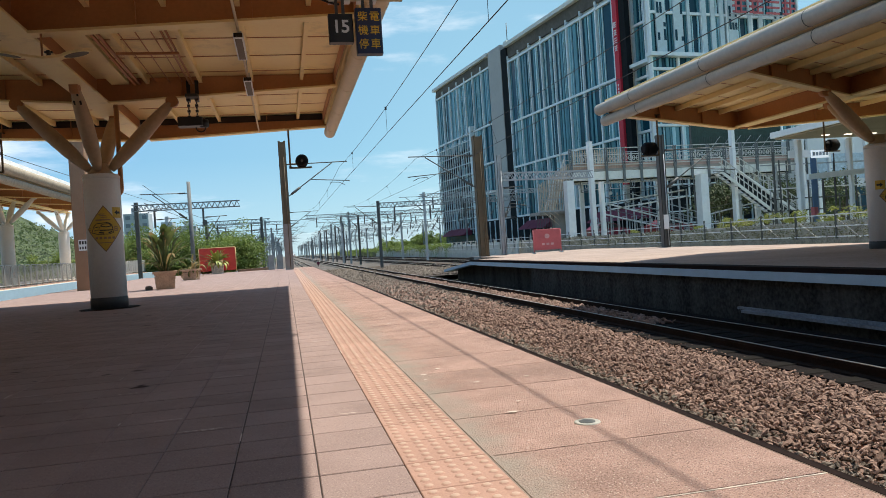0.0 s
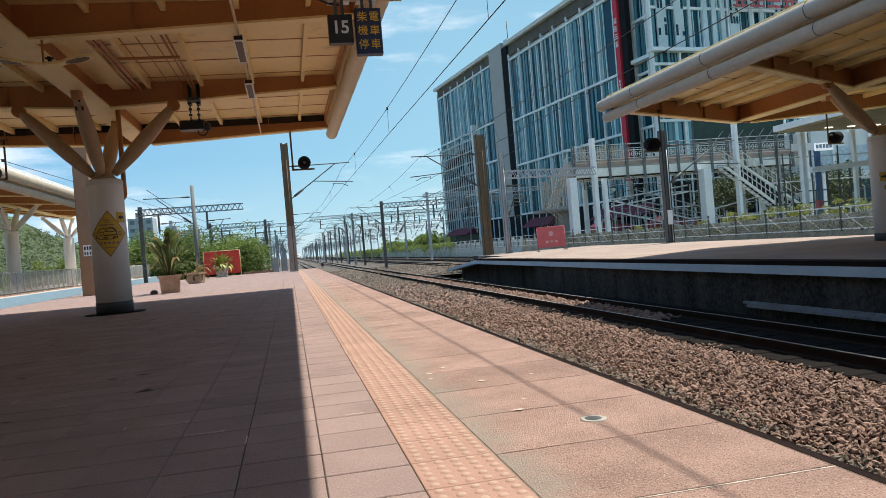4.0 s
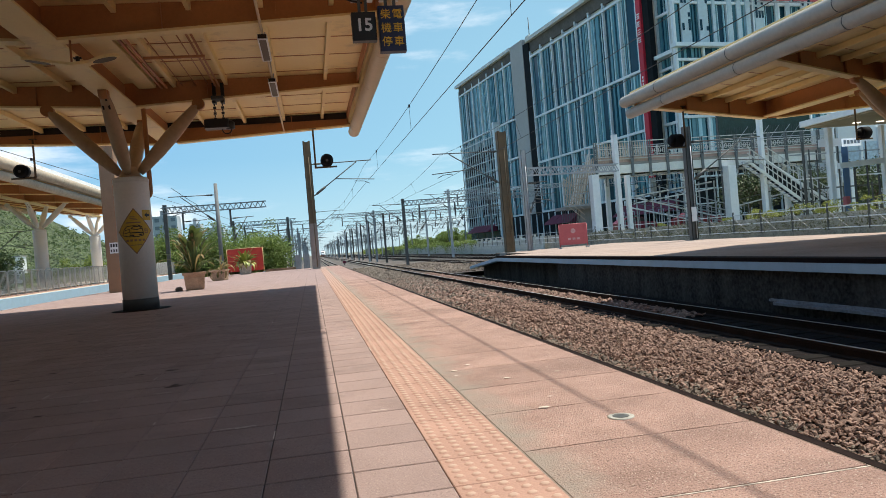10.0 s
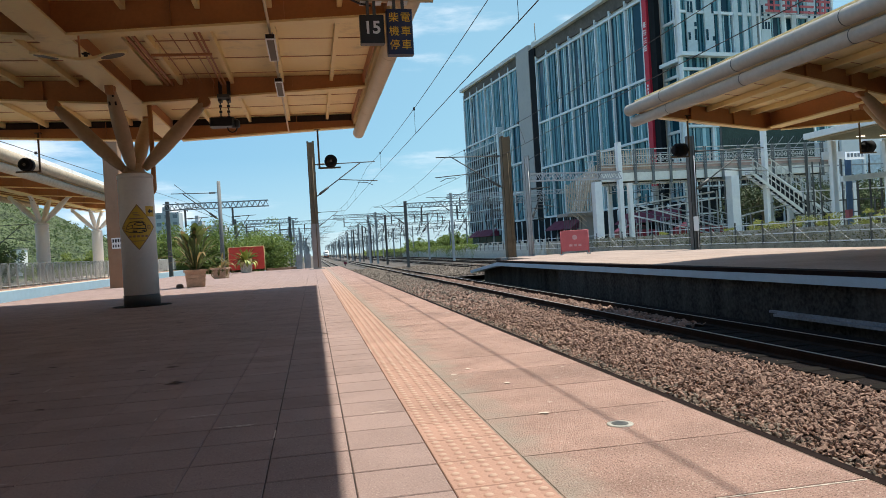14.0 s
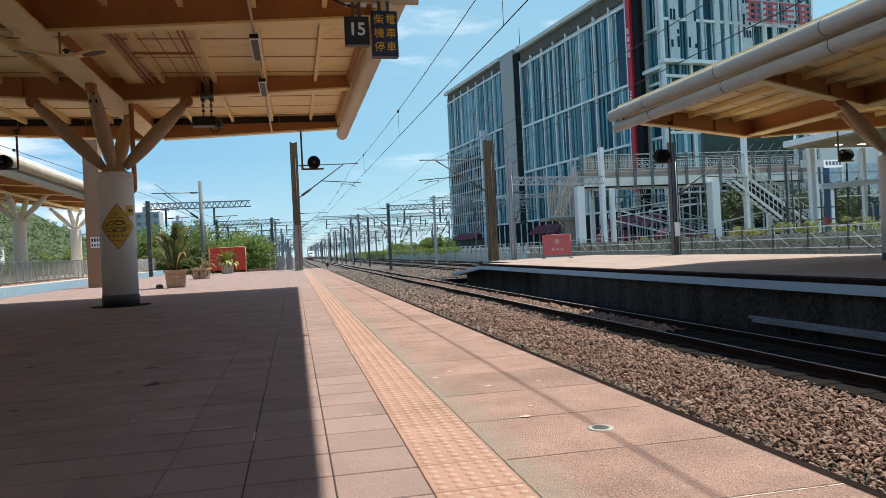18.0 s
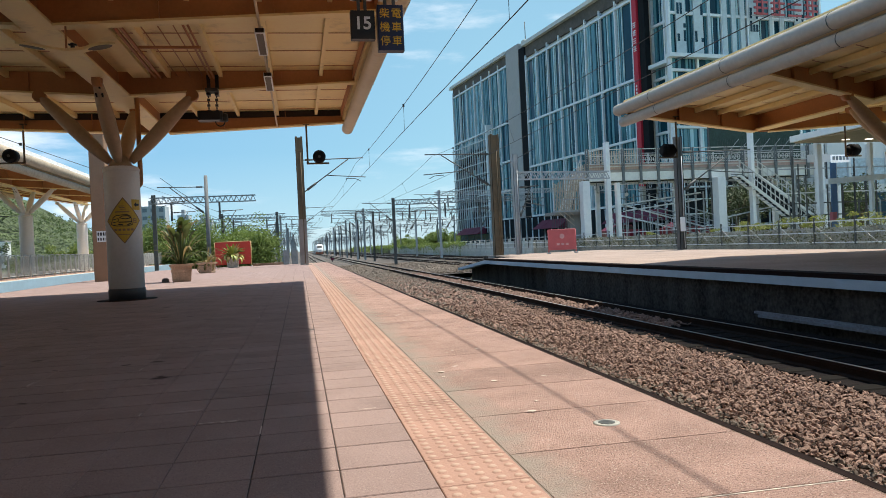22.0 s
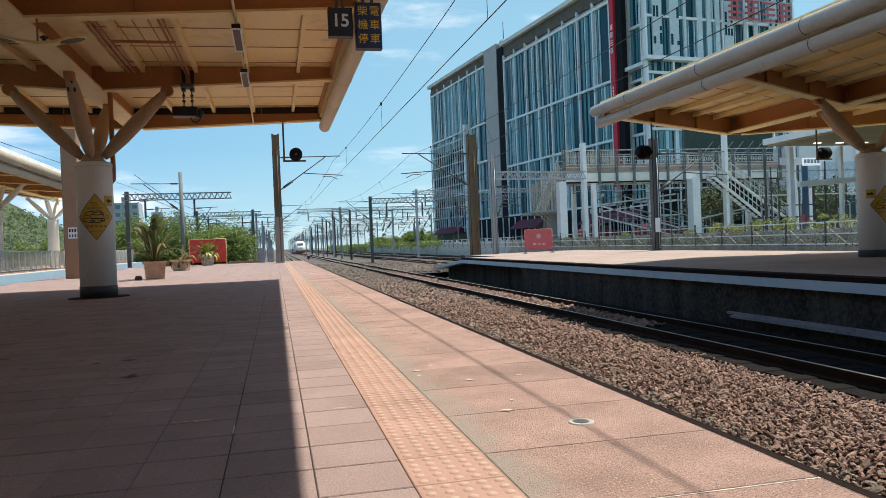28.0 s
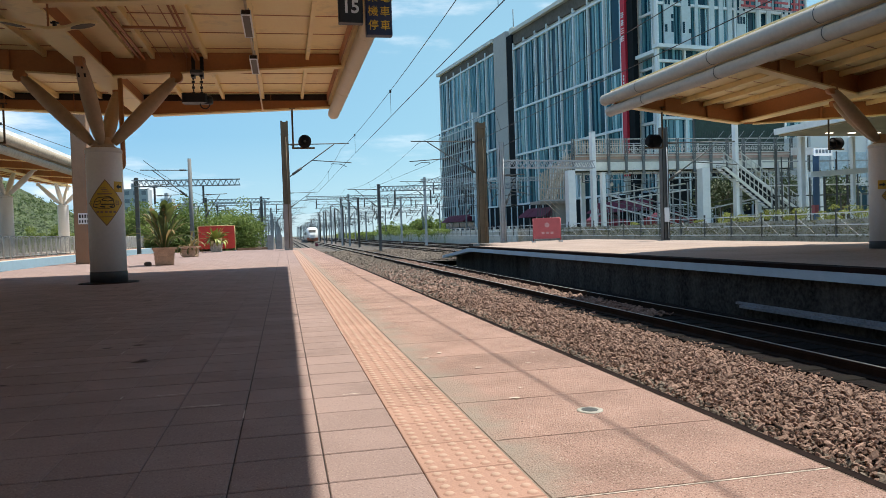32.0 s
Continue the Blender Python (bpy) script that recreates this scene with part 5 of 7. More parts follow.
def diamond(xc, yc, facing, r=0.329, z0=1.52, k=1.0, turn=0.78, lift=0.0, flip=1, m=None):
    t = thing("diamond_sign", "yellow diamond shaped warning sign wrapped on the column", "sign", m, group="column signs")
    def sheet(size, rr, name, mat):
        g = Geo()
        n = 12
        for i in range(n):
            a, b = -1 + 2 * i / n, -1 + 2 * (i + 1) / n
            ha, hb = (1 - abs(a)) * size * 1.28, (1 - abs(b)) * size * 1.28
            g.add(on_column(xc, yc, rr, facing, [(a * size, -ha), (b * size, -hb), (b * size, hb), (a * size, ha)], z0), [(0, 1, 2, 3)])
        return part(name, g, mat, t)
    sheet(0.345 * k, r, "border", BROWN)
    sheet(0.325 * k, r + 0.002, "plate", YELLOW)
    def bars(lst, mat=BROWN):
        for s, z, w, h in lst:
            g = Geo()
            m = max(2, int(w / 0.03))
            for i in range(m):
                a, b = s - w / 2 + w * i / m, s - w / 2 + w * (i + 1) / m
                g.add(on_column(xc, yc, r + 0.005, facing, [(a, z - h / 2), (b, z - h / 2), (b, z + h / 2), (a, z + h / 2)], z0), [(0, 1, 2, 3)])
            part("marking", g, mat, t)
    def stroke(pts, w=0.011):
        """A painted line through points (across, up) of the sign."""
        g = Geo()
        fine = [(a + (b - a) * q / 5, za + (zb - za) * q / 5) for (a, za), (b, zb) in zip(pts, pts[1:]) for q in range(5)] + [pts[-1]]
        for (a, za), (b, zb) in zip(fine, fine[1:]):
            L = math.hypot(b - a, zb - za)
            ox, oz = -(zb - za) / L * w / 2, (b - a) / L * w / 2
            g.add(on_column(xc, yc, r + 0.005, facing, [(a - ox, za - oz), (b - ox, zb - oz), (b + ox, zb + oz), (a + ox, za + oz)], z0), [(0, 1, 2, 3)])
        part("drawing", g, BLACK, t)
    stroke([(-0.24, -0.07), (-0.20, 0.04), (-0.14, 0.095), (0.06, 0.115), (0.13, 0.075), (0.155, -0.08), (0.06, -0.105), (-0.13, -0.10), (-0.24, -0.07)], 0.014)
    stroke([(-0.07, 0.05), (-0.03, 0.085), (0.08, 0.09), (0.125, 0.045), (0.03, 0.03), (-0.07, 0.05)], 0.016)
    stroke([(-0.19, 0.02), (-0.09, 0.04), (-0.10, -0.02), (-0.2, -0.035)], 0.012)
    stroke([(-0.09, -0.03), (0.14, -0.03)], 0.02)
    stroke([(-0.10, -0.07), (-0.02, -0.08)], 0.025)
    stroke([(0.06, -0.08), (0.13, -0.06)], 0.022)
    bars([(0.21, 0.03, 0.07, 0.016), (0.21, -0.005, 0.07, 0.016), (0.21, -0.04, 0.07, 0.016), (0.182, -0.005, 0.014, 0.085), (0.238, -0.005, 0.014, 0.085)])
    bars([(-0.28, 0.025, 0.05, 0.012), (-0.28, -0.015, 0.05, 0.012), (-0.28, -0.055, 0.05, 0.012)])
    bars([(-0.04 + 0.02 * k_, 0.275 - 0.03 * k_, 0.11, 0.014) for k_ in range(3)] + [(-0.02, 0.165, 0.26, 0.022)])
    bars([(-0.15 + 0.075 * k_, -0.175, 0.05, 0.04) for k_ in range(5)] + [(0.0, -0.265, 0.22, 0.013)])
    ar = thing("arrow_sign", "small yellow sign with a black arrow on the column", "sign", m, group="column signs")
    g = Geo()
    f2 = facing + turn
    for i in range(4):
        a, b = -0.1 + 0.05 * i, -0.05 + 0.05 * i
        g.add(on_column(xc, yc, r, f2, [(a, 0.2 + lift), (b, 0.2 + lift), (b, 0.4 + lift), (a, 0.4 + lift)], z0), [(0, 1, 2, 3)])
    part("plate", g, YELLOW, ar)
    g = Geo()
    g.add(on_column(xc, yc, r + 0.003, f2, [(flip * s, z) for s, z in ((-0.06, 0.3), (0.0, 0.25), (0.0, 0.28), (0.07, 0.28), (0.07, 0.32), (0.0, 0.32), (0.0, 0.35))], z0 + lift), [(0, 1, 2, 3, 4, 5, 6)])
    part("arrow", g, BLACK, ar)


diamond(-3.3, 14.8, math.atan2(3.3, 15.2))
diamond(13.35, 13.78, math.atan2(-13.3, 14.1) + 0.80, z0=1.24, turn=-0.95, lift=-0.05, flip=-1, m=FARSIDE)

dp = Geo().pipe([(-2.98, 14.95, 4.0), (-2.98, 14.95, 2.3)] + [(-2.98 - 0.12 * (1 - math.cos(math.pi / 12 * k)), 14.95, 2.3 - 0.12 * math.sin(math.pi / 12 * k)) for k in range(1, 7)], 0.046, 12)
solid("rain_pipe", dp, BEAM, "brown rain pipe entering the column head", "pipe")

sq = thing("square_post", "tall brown clad square post beyond the canopy", "post", at(-7.12, 28.8, 0))
part("shaft", rounded_box(0.55, 0.55, 6.2, 0.03), BROWN, sq)
pl = part("number_plate", Geo().box(-0.12, 0.26, -0.285, -0.277, 1.45, 1.85), WHITE, sq, "small white notice plate")
for k in range(4):
    part("marking", Geo().box(-0.09 + 0.09 * k, -0.03 + 0.09 * k, -0.29, -0.286, 1.68, 1.80), BLACK, pl)
    part("marking", Geo().box(-0.09 + 0.09 * k, -0.045 + 0.09 * k, -0.29, -0.286, 1.50, 1.60), BLACK, pl)

# ---- plants and boards at the platform end ----
OLDSTONE = material("broken_stone", (0.12, 0.09, 0.07), 0.9, vary=0.4, scale=6, bump=0.5)
FRESHLEAF = material("fresh_leaf", (0.20, 0.26, 0.04), 0.5, vary=0.4, scale=3, tint=(0.40, 0.42, 0.09), random_piece=0.3, bump=0)
STONEPOT = material("stone_pot", (0.60, 0.54, 0.47), 0.9, vary=0.5, scale=9.0, bump=0.6, stain=0.6)


def planter(x, y, w, h, name_label, leaf_n, leaf_len, dry=0.2, seed=1, lean=0.35, rz=0, broad=1.0, leaf_mat=None, pot_mat=None, paddles=0):
    r = random.Random(seed)
    t = thing("potted_plant", name_label, "potted plant", at(x, y, 0, rz), group="platform planters")
    body = Geo()
    o = w / 2
    lo = o * 0.86
    for k in range(4):
        z0, z1 = 0.04 + k * h / 4, 0.04 + (k + 1) * h / 4 - 0.015
        a = lo + (o - lo) * (k + 0.5) / 4
        body.box(-a, a, -a, a, z0, z1)
    body.box(-lo * 0.95, lo * 0.95, -lo * 0.95, lo * 0.95, 0.0, h)
    part("pot", body, pot_mat or TERRACOTTA, t, "pale flaking box pot" if pot_mat else "weathered terracotta coloured box pot")
    for s in (-1, 1):
        part("rim", Geo().box(-o - 0.03 - r.uniform(0, 0.03), o + 0.03 + r.uniform(0, 0.03), s * o - 0.03, s * o + 0.03, h - 0.02, h + 0.05), pot_mat or TERRACOTTA, t)
        part("rim", Geo().box(s * o - 0.03, s * o + 0.03, -o + 0.031, o - 0.031, h - 0.02, h + 0.049), pot_mat or TERRACOTTA, t)
    part("soil", Geo().box(-o + 0.03, o - 0.03, -o + 0.03, o - 0.03, h - 0.08, h - 0.03), RUST, t)
    for i in range(leaf_n):
        a, L = r.uniform(0, 6.283), leaf_len * r.uniform(0.55, 1.1)
        ln = r.uniform(0.1, 1.0) * lean
        g = Geo()
        n = 7
        wmax = L * r.uniform(0.025, 0.07) * broad
        dirx, diry = math.cos(a), math.sin(a)
        sx, sy = -diry, dirx
        rows = []
        bx, by, bz = dirx * 0.05, diry * 0.05, h - 0.05
        pitch = math.pi / 2 - ln * 0.9
        for k in range(n + 1):
            u = k / n
            wd = 0.012 + (wmax if u > 0.35 else wmax * 0.25) * math.sin(math.pi * min(1, max(0.06, (u - 0.25) / 0.75 if u > 0.35 else 0.1)))
            if k == n:
                wd = 0.004
            rows.append((bx - sx * wd, by - sy * wd, bz + 0.35 * wd))
            rows.append((bx, by, bz))
            rows.append((bx + sx * wd, by + sy * wd, bz + 0.35 * wd))
            bx += dirx * math.cos(pitch) * L / n
            by += diry * math.cos(pitch) * L / n
            bz += math.sin(pitch) * L / n
            pitch -= ln * 0.55 * (0.4 + u)
        fs = []
        for k in range(n):
            fs += [(3 * k, 3 * k + 1, 3 * k + 4, 3 * k + 3), (3 * k + 1, 3 * k + 2, 3 * k + 5, 3 * k + 4)]
        g.add(rows, fs, True)
        part("leaf", g, LEAFDRY if r.random() < dry else (leaf_mat or LEAF), t)
    for i in range(paddles):
        # an upright stalk that carries one broad ribbed blade
        a, tilt, L = r.uniform(0, 6.283), r.uniform(0.05, 0.5), r.uniform(0.75, 1.15)
        out = Vector((math.cos(a), math.sin(a), 0))
        side = Vector((-out.y, out.x, 0))
        p = Vector((0, 0, h - 0.05)) + out * r.uniform(0.02, 0.14)
        d = (out * math.sin(tilt) + Vector((0, 0, math.cos(tilt)))).normalized()
        tip = p + d * L
        part("stalk", Geo().tube(p, tip, 0.016, 0.009, n=6), leaf_mat or LEAF, t)
        bl, n, rows = r.uniform(0.36, 0.62), 8, []
        droop = r.uniform(0.5, 1.6)
        q = tip.copy()
        for k in range(n + 1):
            u = k / n
            wd = 0.01 + bl * 0.17 * math.sin(math.pi * min(1.0, u * 0.96 + 0.04)) ** 0.7 if k < n else 0.004
            rows += [q - side * wd + Vector((0, 0, 0.3 * wd)), q.copy(), q + side * wd + Vector((0, 0, 0.3 * wd))]
            ang = tilt + droop * u
            q = q + (out * math.sin(ang) + Vector((0, 0, math.cos(ang)))) * (bl / n)
        fs = []
        for k in range(n):
            fs += [(3 * k, 3 * k + 1, 3 * k + 4, 3 * k + 3), (3 * k + 1, 3 * k + 2, 3 * k + 5, 3 * k + 4)]
        part("blade", Geo().add(rows, fs, True), LEAFDRY if r.random() < dry else (leaf_mat or LEAF), t)
    return t


planter(-3.65, 23.9, 0.64, 0.50, "bird of paradise plant in a weathered box pot", 46, 1.45, 0.3, 3, 0.75, 8, 0.34, paddles=24)
planter(-4.0, 33.4, 0.62, 0.42, "low dry plant in a pale worn box pot", 34, 0.85, 0.85, 6, 1.5, -12, 0.8)
planter(-3.75, 43.2, 0.66, 0.48, "leafy green plant in a pale pot before the red board", 85, 1.02, 0.1, 9, 1.05, 0, 1.7, FRESHLEAF, STONEPOT)


ls = thing("loose_stone", "dark broken stone beside the box pot", "stone", at(-4.12, 23.72, 0, 20))
part("stone", Geo().slab(-0.09, 0.1, -0.08, 0.07, 0.0, 0.13, 0.04), OLDSTONE, ls)
FADEDMARK = material("faded_mark", (0.52, 0.30, 0.30), 0.7, vary=0.3)


def board(x, y, w, z0, z1, mat, label, rz=0, marks=True, frame_mat=None):
    t = thing("notice_board", label, "board", at(x, y, 0, rz))
    part("panel", Geo().prism([(-w / 2 + 0.06, z0), (w / 2 - 0.06, z0), (w / 2, z0 + 0.06), (w / 2, z1 - 0.06), (w / 2 - 0.06, z1), (-w / 2 + 0.06, z1), (-w / 2, z1 - 0.06), (-w / 2, z0 + 0.06)], -0.03, 0.03), mat, t)
    part("inset", Geo().box(-w / 2 + 0.09, w / 2 - 0.09, -0.034, -0.0305, z0 + 0.08, z1 - 0.10), mat, t)
    fr = Geo()
    fr.tube((-w / 2 - 0.02, 0, 0.06), (-w / 2 - 0.02, 0, z1), 0.03, n=8).tube((w / 2 + 0.02, 0, 0.06), (w / 2 + 0.02, 0, z1), 0.03, n=8).tube((-w / 2 - 0.02, 0, z1 + 0.01), (w / 2 + 0.02, 0, z1 + 0.01), 0.03, n=8)
    part("frame", fr, frame_mat or mat, t)
    for s in (-1, 1):
        part("foot", Geo().box(s * (w / 2 + 0.02) - 0.04, s * (w / 2 + 0.02) + 0.04, -0.28, 0.28, 0.0, 0.07), STEEL, t)
    if marks:
        part("marking", Geo().tube((0, -0.038, z0 + (z1 - z0) * 0.68), (0, -0.035, z0 + (z1 - z0) * 0.68), 0.13, n=20), FADEDMARK, t, "faded white round emblem")
        for k in range(3):
            part("marking", Geo().box(-0.3 + 0.24 * k, -0.14 + 0.24 * k, -0.038, -0.035, z0 + 0.25, z0 + 0.36), FADEDMARK, t, "faded white character")
    return t


BOARDTAN = material("tan_frame_paint", (0.55, 0.36, 0.16), 0.6, vary=0.2)
board(-3.8, 44.3, 2.0, 0.16, 1.48, REDPAINT, "bright red barrier board on the platform end", 0, False, BOARDTAN)
board(13.58, 36.5, 1.42, 0.18, 1.24, PINKRED, "faded red notice board with a white emblem", -6)

tp = thing("timber_pile", "weathered timber planks stacked at the platform end", "timber", at(-1.75, 45.3, 0))
WOODOLD = material("old_timber", (0.26, 0.17, 0.11), 0.9, vary=0.35, stain=0.4)
for k in range(7):
    part("plank", Geo().bar((-1.0 + 0.1 * (k % 3), -0.25 + 0.12 * (k % 4), 0.04 + 0.07 * (k // 4)), (0.75 + 0.08 * (k % 4), -0.2 + 0.12 * ((k + 1) % 4), 0.04 + 0.07 * (k // 4)), 0.1, 0.06), WOODOLD, tp)

# low concrete tank and cabinet by the mast
cab = thing("trackside_cabinet", "small dull blue trackside cabinet", "cabinet", at(-0.78, 44.6, 0), group="trackside cabinets")
part("body", rounded_box(0.36, 0.3, 0.86, 0.02), HAZESTEEL, cab)
part("door", Geo().box(-0.15, 0.15, -0.158, -0.151, 0.08, 0.78), HAZESTEEL, cab)
copy_thing(cab, at(-0.28, 45.0, 0, 4))

# drain cover set in the slabs
COVER = material("worn_cover_steel", (0.40, 0.38, 0.34), 0.6, 0.2, vary=0.3, fine=90)
dc = thing("floor_cover", "round steel cover set in the platform edge slabs", "cover", at(1.25, 2.56, 0.0))
part("ring", Geo().lathe([(0.056, -0.01), (0.056, 0.003), (0.047, 0.0045)], 0, 0, 28), COVER, dc)
part("lid", Geo().lathe([(0.036, 0.0046), (0.034, 0.0056), (0.016, 0.006)], 0, 0, 24), DARKSTEEL, dc)


# ---- railings ----
RAILGREY = material("weathered_rail_grey", (0.38, 0.38, 0.37), 0.6, 0.0, vary=0.2, stain=0.4)


def hoop_railing(x, y0, y1, h=1.15, step=0.95):
    t = thing("hoop_railing", "pale steel hoop railing along the far platform", "railing", at(x, 0, 0.05))
    y = y0
    while y < y1:
        g = Geo()
        g.pipe([(0, y, 0), (0, y, h - 0.1), (0, y + 0.1, h), (0, y + step - 0.2, h), (0, y + step - 0.1, h - 0.1), (0, y + step - 0.1, 0)], 0.028, 8)
        hoop = part("hoop", g, RAILGREY, t)
        part("bottom_bar", Geo().tube((0, y, 0.15), (0, y + step - 0.1, 0.15), 0.015, n=6), RAILGREY, hoop)
        for k in range(1, 7):
            yy = y + (step - 0.1) * k / 7
            part("infill_bar", Geo().tube((0, yy, 0.15), (0, yy, h - 0.05), 0.012, n=5), RAILGREY, hoop)
        y += step
    part("kerb", Geo().box(-0.12, 0.12, y0, y1, -0.04, 0.05), SLAB, t)


hoop_railing(-13.3, 22, 78)


def rail_fence(x, y0, y1, z=0.0, h=1.15, step=2.4):
    t = thing("rail_fence", "grey steel rail fence with diagonal stays", "fence", at(x, 0, z))
    n = int((y1 - y0) / step)
    for k in range(n + 1):
        y = y0 + k * step
        part("post", Geo().box(-0.03, 0.03, y - 0.03, y + 0.03, 0, h), DARKSTEEL, t)
        part("stay", Geo().bar((0.04, y, h * 0.7), (0.3, y - 0.95, 0.0), 0.028), RAILGREY, t)
    for q in (0.08, 0.5, 0.98):
        part("rail", Geo().box(-0.025, 0.025, y0, y1, q - 0.022, q + 0.022), WHITESTEEL, t)


OLDCONCRETE = material("old_concrete", (0.37, 0.355, 0.31), 0.95, vary=0.5, scale=1.2, fine=12, bump=0.5, streak=0.6, stain=0.8)
rail_fence(22.0, 16, 118)
solid("retaining_wall", Geo().box(22.6, 22.95, 10, 140, -1.44, 0.72), OLDCONCRETE, "low stained concrete wall behind the fence", "wall", kind="structure")
solid("street_ground", Geo().box(22.95, 120, -20, 240, -1.44, 0.35), GRAVEL_GROUND, "paved street level beside the line", "ground", kind="structure")

ds = thing("dwarf_signal", "small red dwarf signal between the tracks", "signal", at(4.65, 108.0, -1.1))
part("post", Geo().box(-0.05, 0.05, -0.05, 0.05, 0, 0.45), DARKSTEEL, ds)
part("head", Geo().box(-0.22, 0.22, -0.1, 0.1, 0.25, 0.62), AWNING, ds)


def annulus(cx, cz, rx, rz, w, y0, y1, n=10):
    """An upright oval ring of flat bar."""
    g = Geo()
    vs = []
    for y in (y0, y1):
        for k in (0, 1):
            for i in range(n):
                a = 2 * math.pi * i / n
                vs.append((cx + (rx - w * k) * math.cos(a), y, cz + (rz - w * k) * math.sin(a)))
    fs = []
    for i in range(n):
        q = (i + 1) % n
        fs += [(i, q, n + q, n + i), (2 * n + q, 2 * n + i, 3 * n + i, 3 * n + q), (i, 2 * n + i, 2 * n + q, q), (n + q, 3 * n + q, 3 * n + i, n + i)]
    g.add(vs, fs)
    return g


# ---- footbridge, stairs and columns beyond the fence ----
PALESTEEL = material("pale_painted_steel", (0.60, 0.60, 0.57), 0.55, vary=0.15, stain=0.3)
WOODMESH = material("beige_mesh_panel", (0.50, 0.42, 0.33), 0.8, vary=0.2)
BRACKET = material("grey_bracket_steel", (0.15, 0.165, 0.17), 0.55, 0.2, vary=0.2)
fb = thing("footbridge", "white steel footbridge with railings and stairs", "footbridge", at(0, 58, 0))
BX0, BX1 = 23.9, 46.5
CREAMSTEEL = material("cream_steel", (0.80, 0.80, 0.75), 0.5, vary=0.1, stain=0.3)
part("deck_beam", Geo().box(BX0, BX1, -0.2, 0.2, 5.42, 6.12), CREAMSTEEL, fb, "cream painted steel girder")
part("deck", Geo().box(BX0, BX1, -0.1, 3.0, 6.155, 6.35), CONCRETE, fb)
# dark sheet added as the shade below the deck
part("underdeck_shade", Geo().box(BX0 + 0.1, BX1 - 0.1, 0.21, 2.79, 5.5, 5.6), NEARBLACK, fb, "near black sheet added for the shade under the deck")
for k in range(12):
    xk = BX0 + 1.0 + 1.9 * k
    part("hanger_frame", Geo().box(xk, xk + 0.05, 0.3, 0.36, 4.5, 5.42).box(xk + 0.8, xk + 0.85, 0.3, 0.36, 4.5, 5.42).box(xk, xk + 0.85, 0.3, 0.36, 4.45, 4.5), BRACKET, fb)
part("rear_beam", Geo().box(BX0, BX1, 2.8, 3.1, 5.3, 6.15), WHITESTEEL, fb)
x = BX0
while x < BX1:
    part("bracket", Geo().box(x - 0.1, x + 0.1, -0.34, -0.205, 5.15, 6.6).box(x - 0.16, x + 0.16, -0.30, -0.2, 5.15, 5.3), BRACKET, fb)
    part("rail_post", Geo().box(x - 0.13, x - 0.06, -0.33, -0.16, 6.3, 8.1).box(x + 0.06, x + 0.13, -0.33, -0.16, 6.3, 8.1), BRACKET, fb)
    part("rear_post", Geo().box(x + 0.7, x + 0.8, 2.9, 3.0, 6.352, 8.0), STEEL, fb)
    x += 1.6
for z in (6.62, 6.85, 7.5, 8.05):
    part("handrail", Geo().box(BX0, BX1, -0.27, -0.19, z - 0.035, z + 0.035), PALESTEEL, fb)
    part("handrail", Geo().box(BX0, BX1, 2.9, 2.98, z - 0.03, z + 0.03), STEEL, fb)
part("skirting", Geo().box(BX0, BX1, 0.0, 0.04, 6.36, 6.8), material("faded_pink_panel", (0.45, 0.33, 0.30), 0.7, vary=0.2), fb, "faded pink skirting panel")
n_seg = int((BX1 - BX0) / 0.36)
for i in range(n_seg):
    x = BX0 + 0.36 * i
    ring = annulus(x, 7.17, 0.13, 0.22, 0.04, -0.255, -0.205)
    part("rail_ring", ring, PALESTEEL, fb)
    if i % 2 == 0:
        part("under_ring", ring, STEEL, fb, at=at(0, 0.3, -2.25))
part("under_rail", Geo().box(BX0 + 1, BX1, 0.03, 0.09, 5.15, 5.21).box(BX0 + 1, BX1, 0.03, 0.09, 4.6, 4.66), STEEL, fb)
for x, w, top in ((23.4, 0.62, 5.4), (25.46, 0.34, 8.6), (26.3, 0.3, 5.2), (35.65, 0.72, 5.4), (38.8, 0.30, 9.3), (45.46, 0.5, 8.8)):
    part("bridge_column", Geo().box(x - w / 2, x + w / 2, -0.8 - w / 2, -0.6 + w / 2, 0.3, top), WHITESTEEL, fb, "white square steel column")
for x, w, top in ((46.9, 0.66, 4.3), (45.9, 0.5, 4.1)):
    part("bridge_column", Geo().box(x - w / 2, x + w / 2, -1.1, -0.8, 0.3, top), WHITESTEEL, fb, "white square steel column")
for x, w in ((26.0, 0.35), (33.5, 0.4), (41.5, 0.4), (43.5, 0.4)):
    part("bridge_column", Geo().box(x - w / 2, x + w / 2, 2.7, 2.7 + w, 0.3, 5.25), WHITESTEEL, fb)


def stair_flight(x0, z0, x1, z1, y0, y1, parent):
    n = max(4, int(abs(z1 - z0) / 0.3))
    st = part("stair_stringer", Geo().bar((x0, y0, z0), (x1, y0, z1), 0.1, 0.24), CREAMSTEEL, parent)
    part("stair_stringer", Geo().bar((x0, y1, z0), (x1, y1, z1), 0.1, 0.24), WHITESTEEL, parent)
    for i in range(n):
        u = (i + 0.5) / n
        x, z = x0 + (x1 - x0) * u, z0 + (z1 - z0) * u
        part("tread", Geo().box(x - 0.2, x + 0.2, y0 + 0.07, y1 - 0.07, z - 0.03, z + 0.03), STEEL, st)
        if True:
            part("baluster", Geo().box(x - 0.03, x + 0.03, y0 - 0.03, y0 + 0.03, z + 0.2, z + 1.25), PALESTEEL, st)
    for dz in (0.7, 1.25):
        part("stair_rail", Geo().bar((x0, y0, z0 + dz), (x1, y0, z1 + dz), 0.07), PALESTEEL, st)


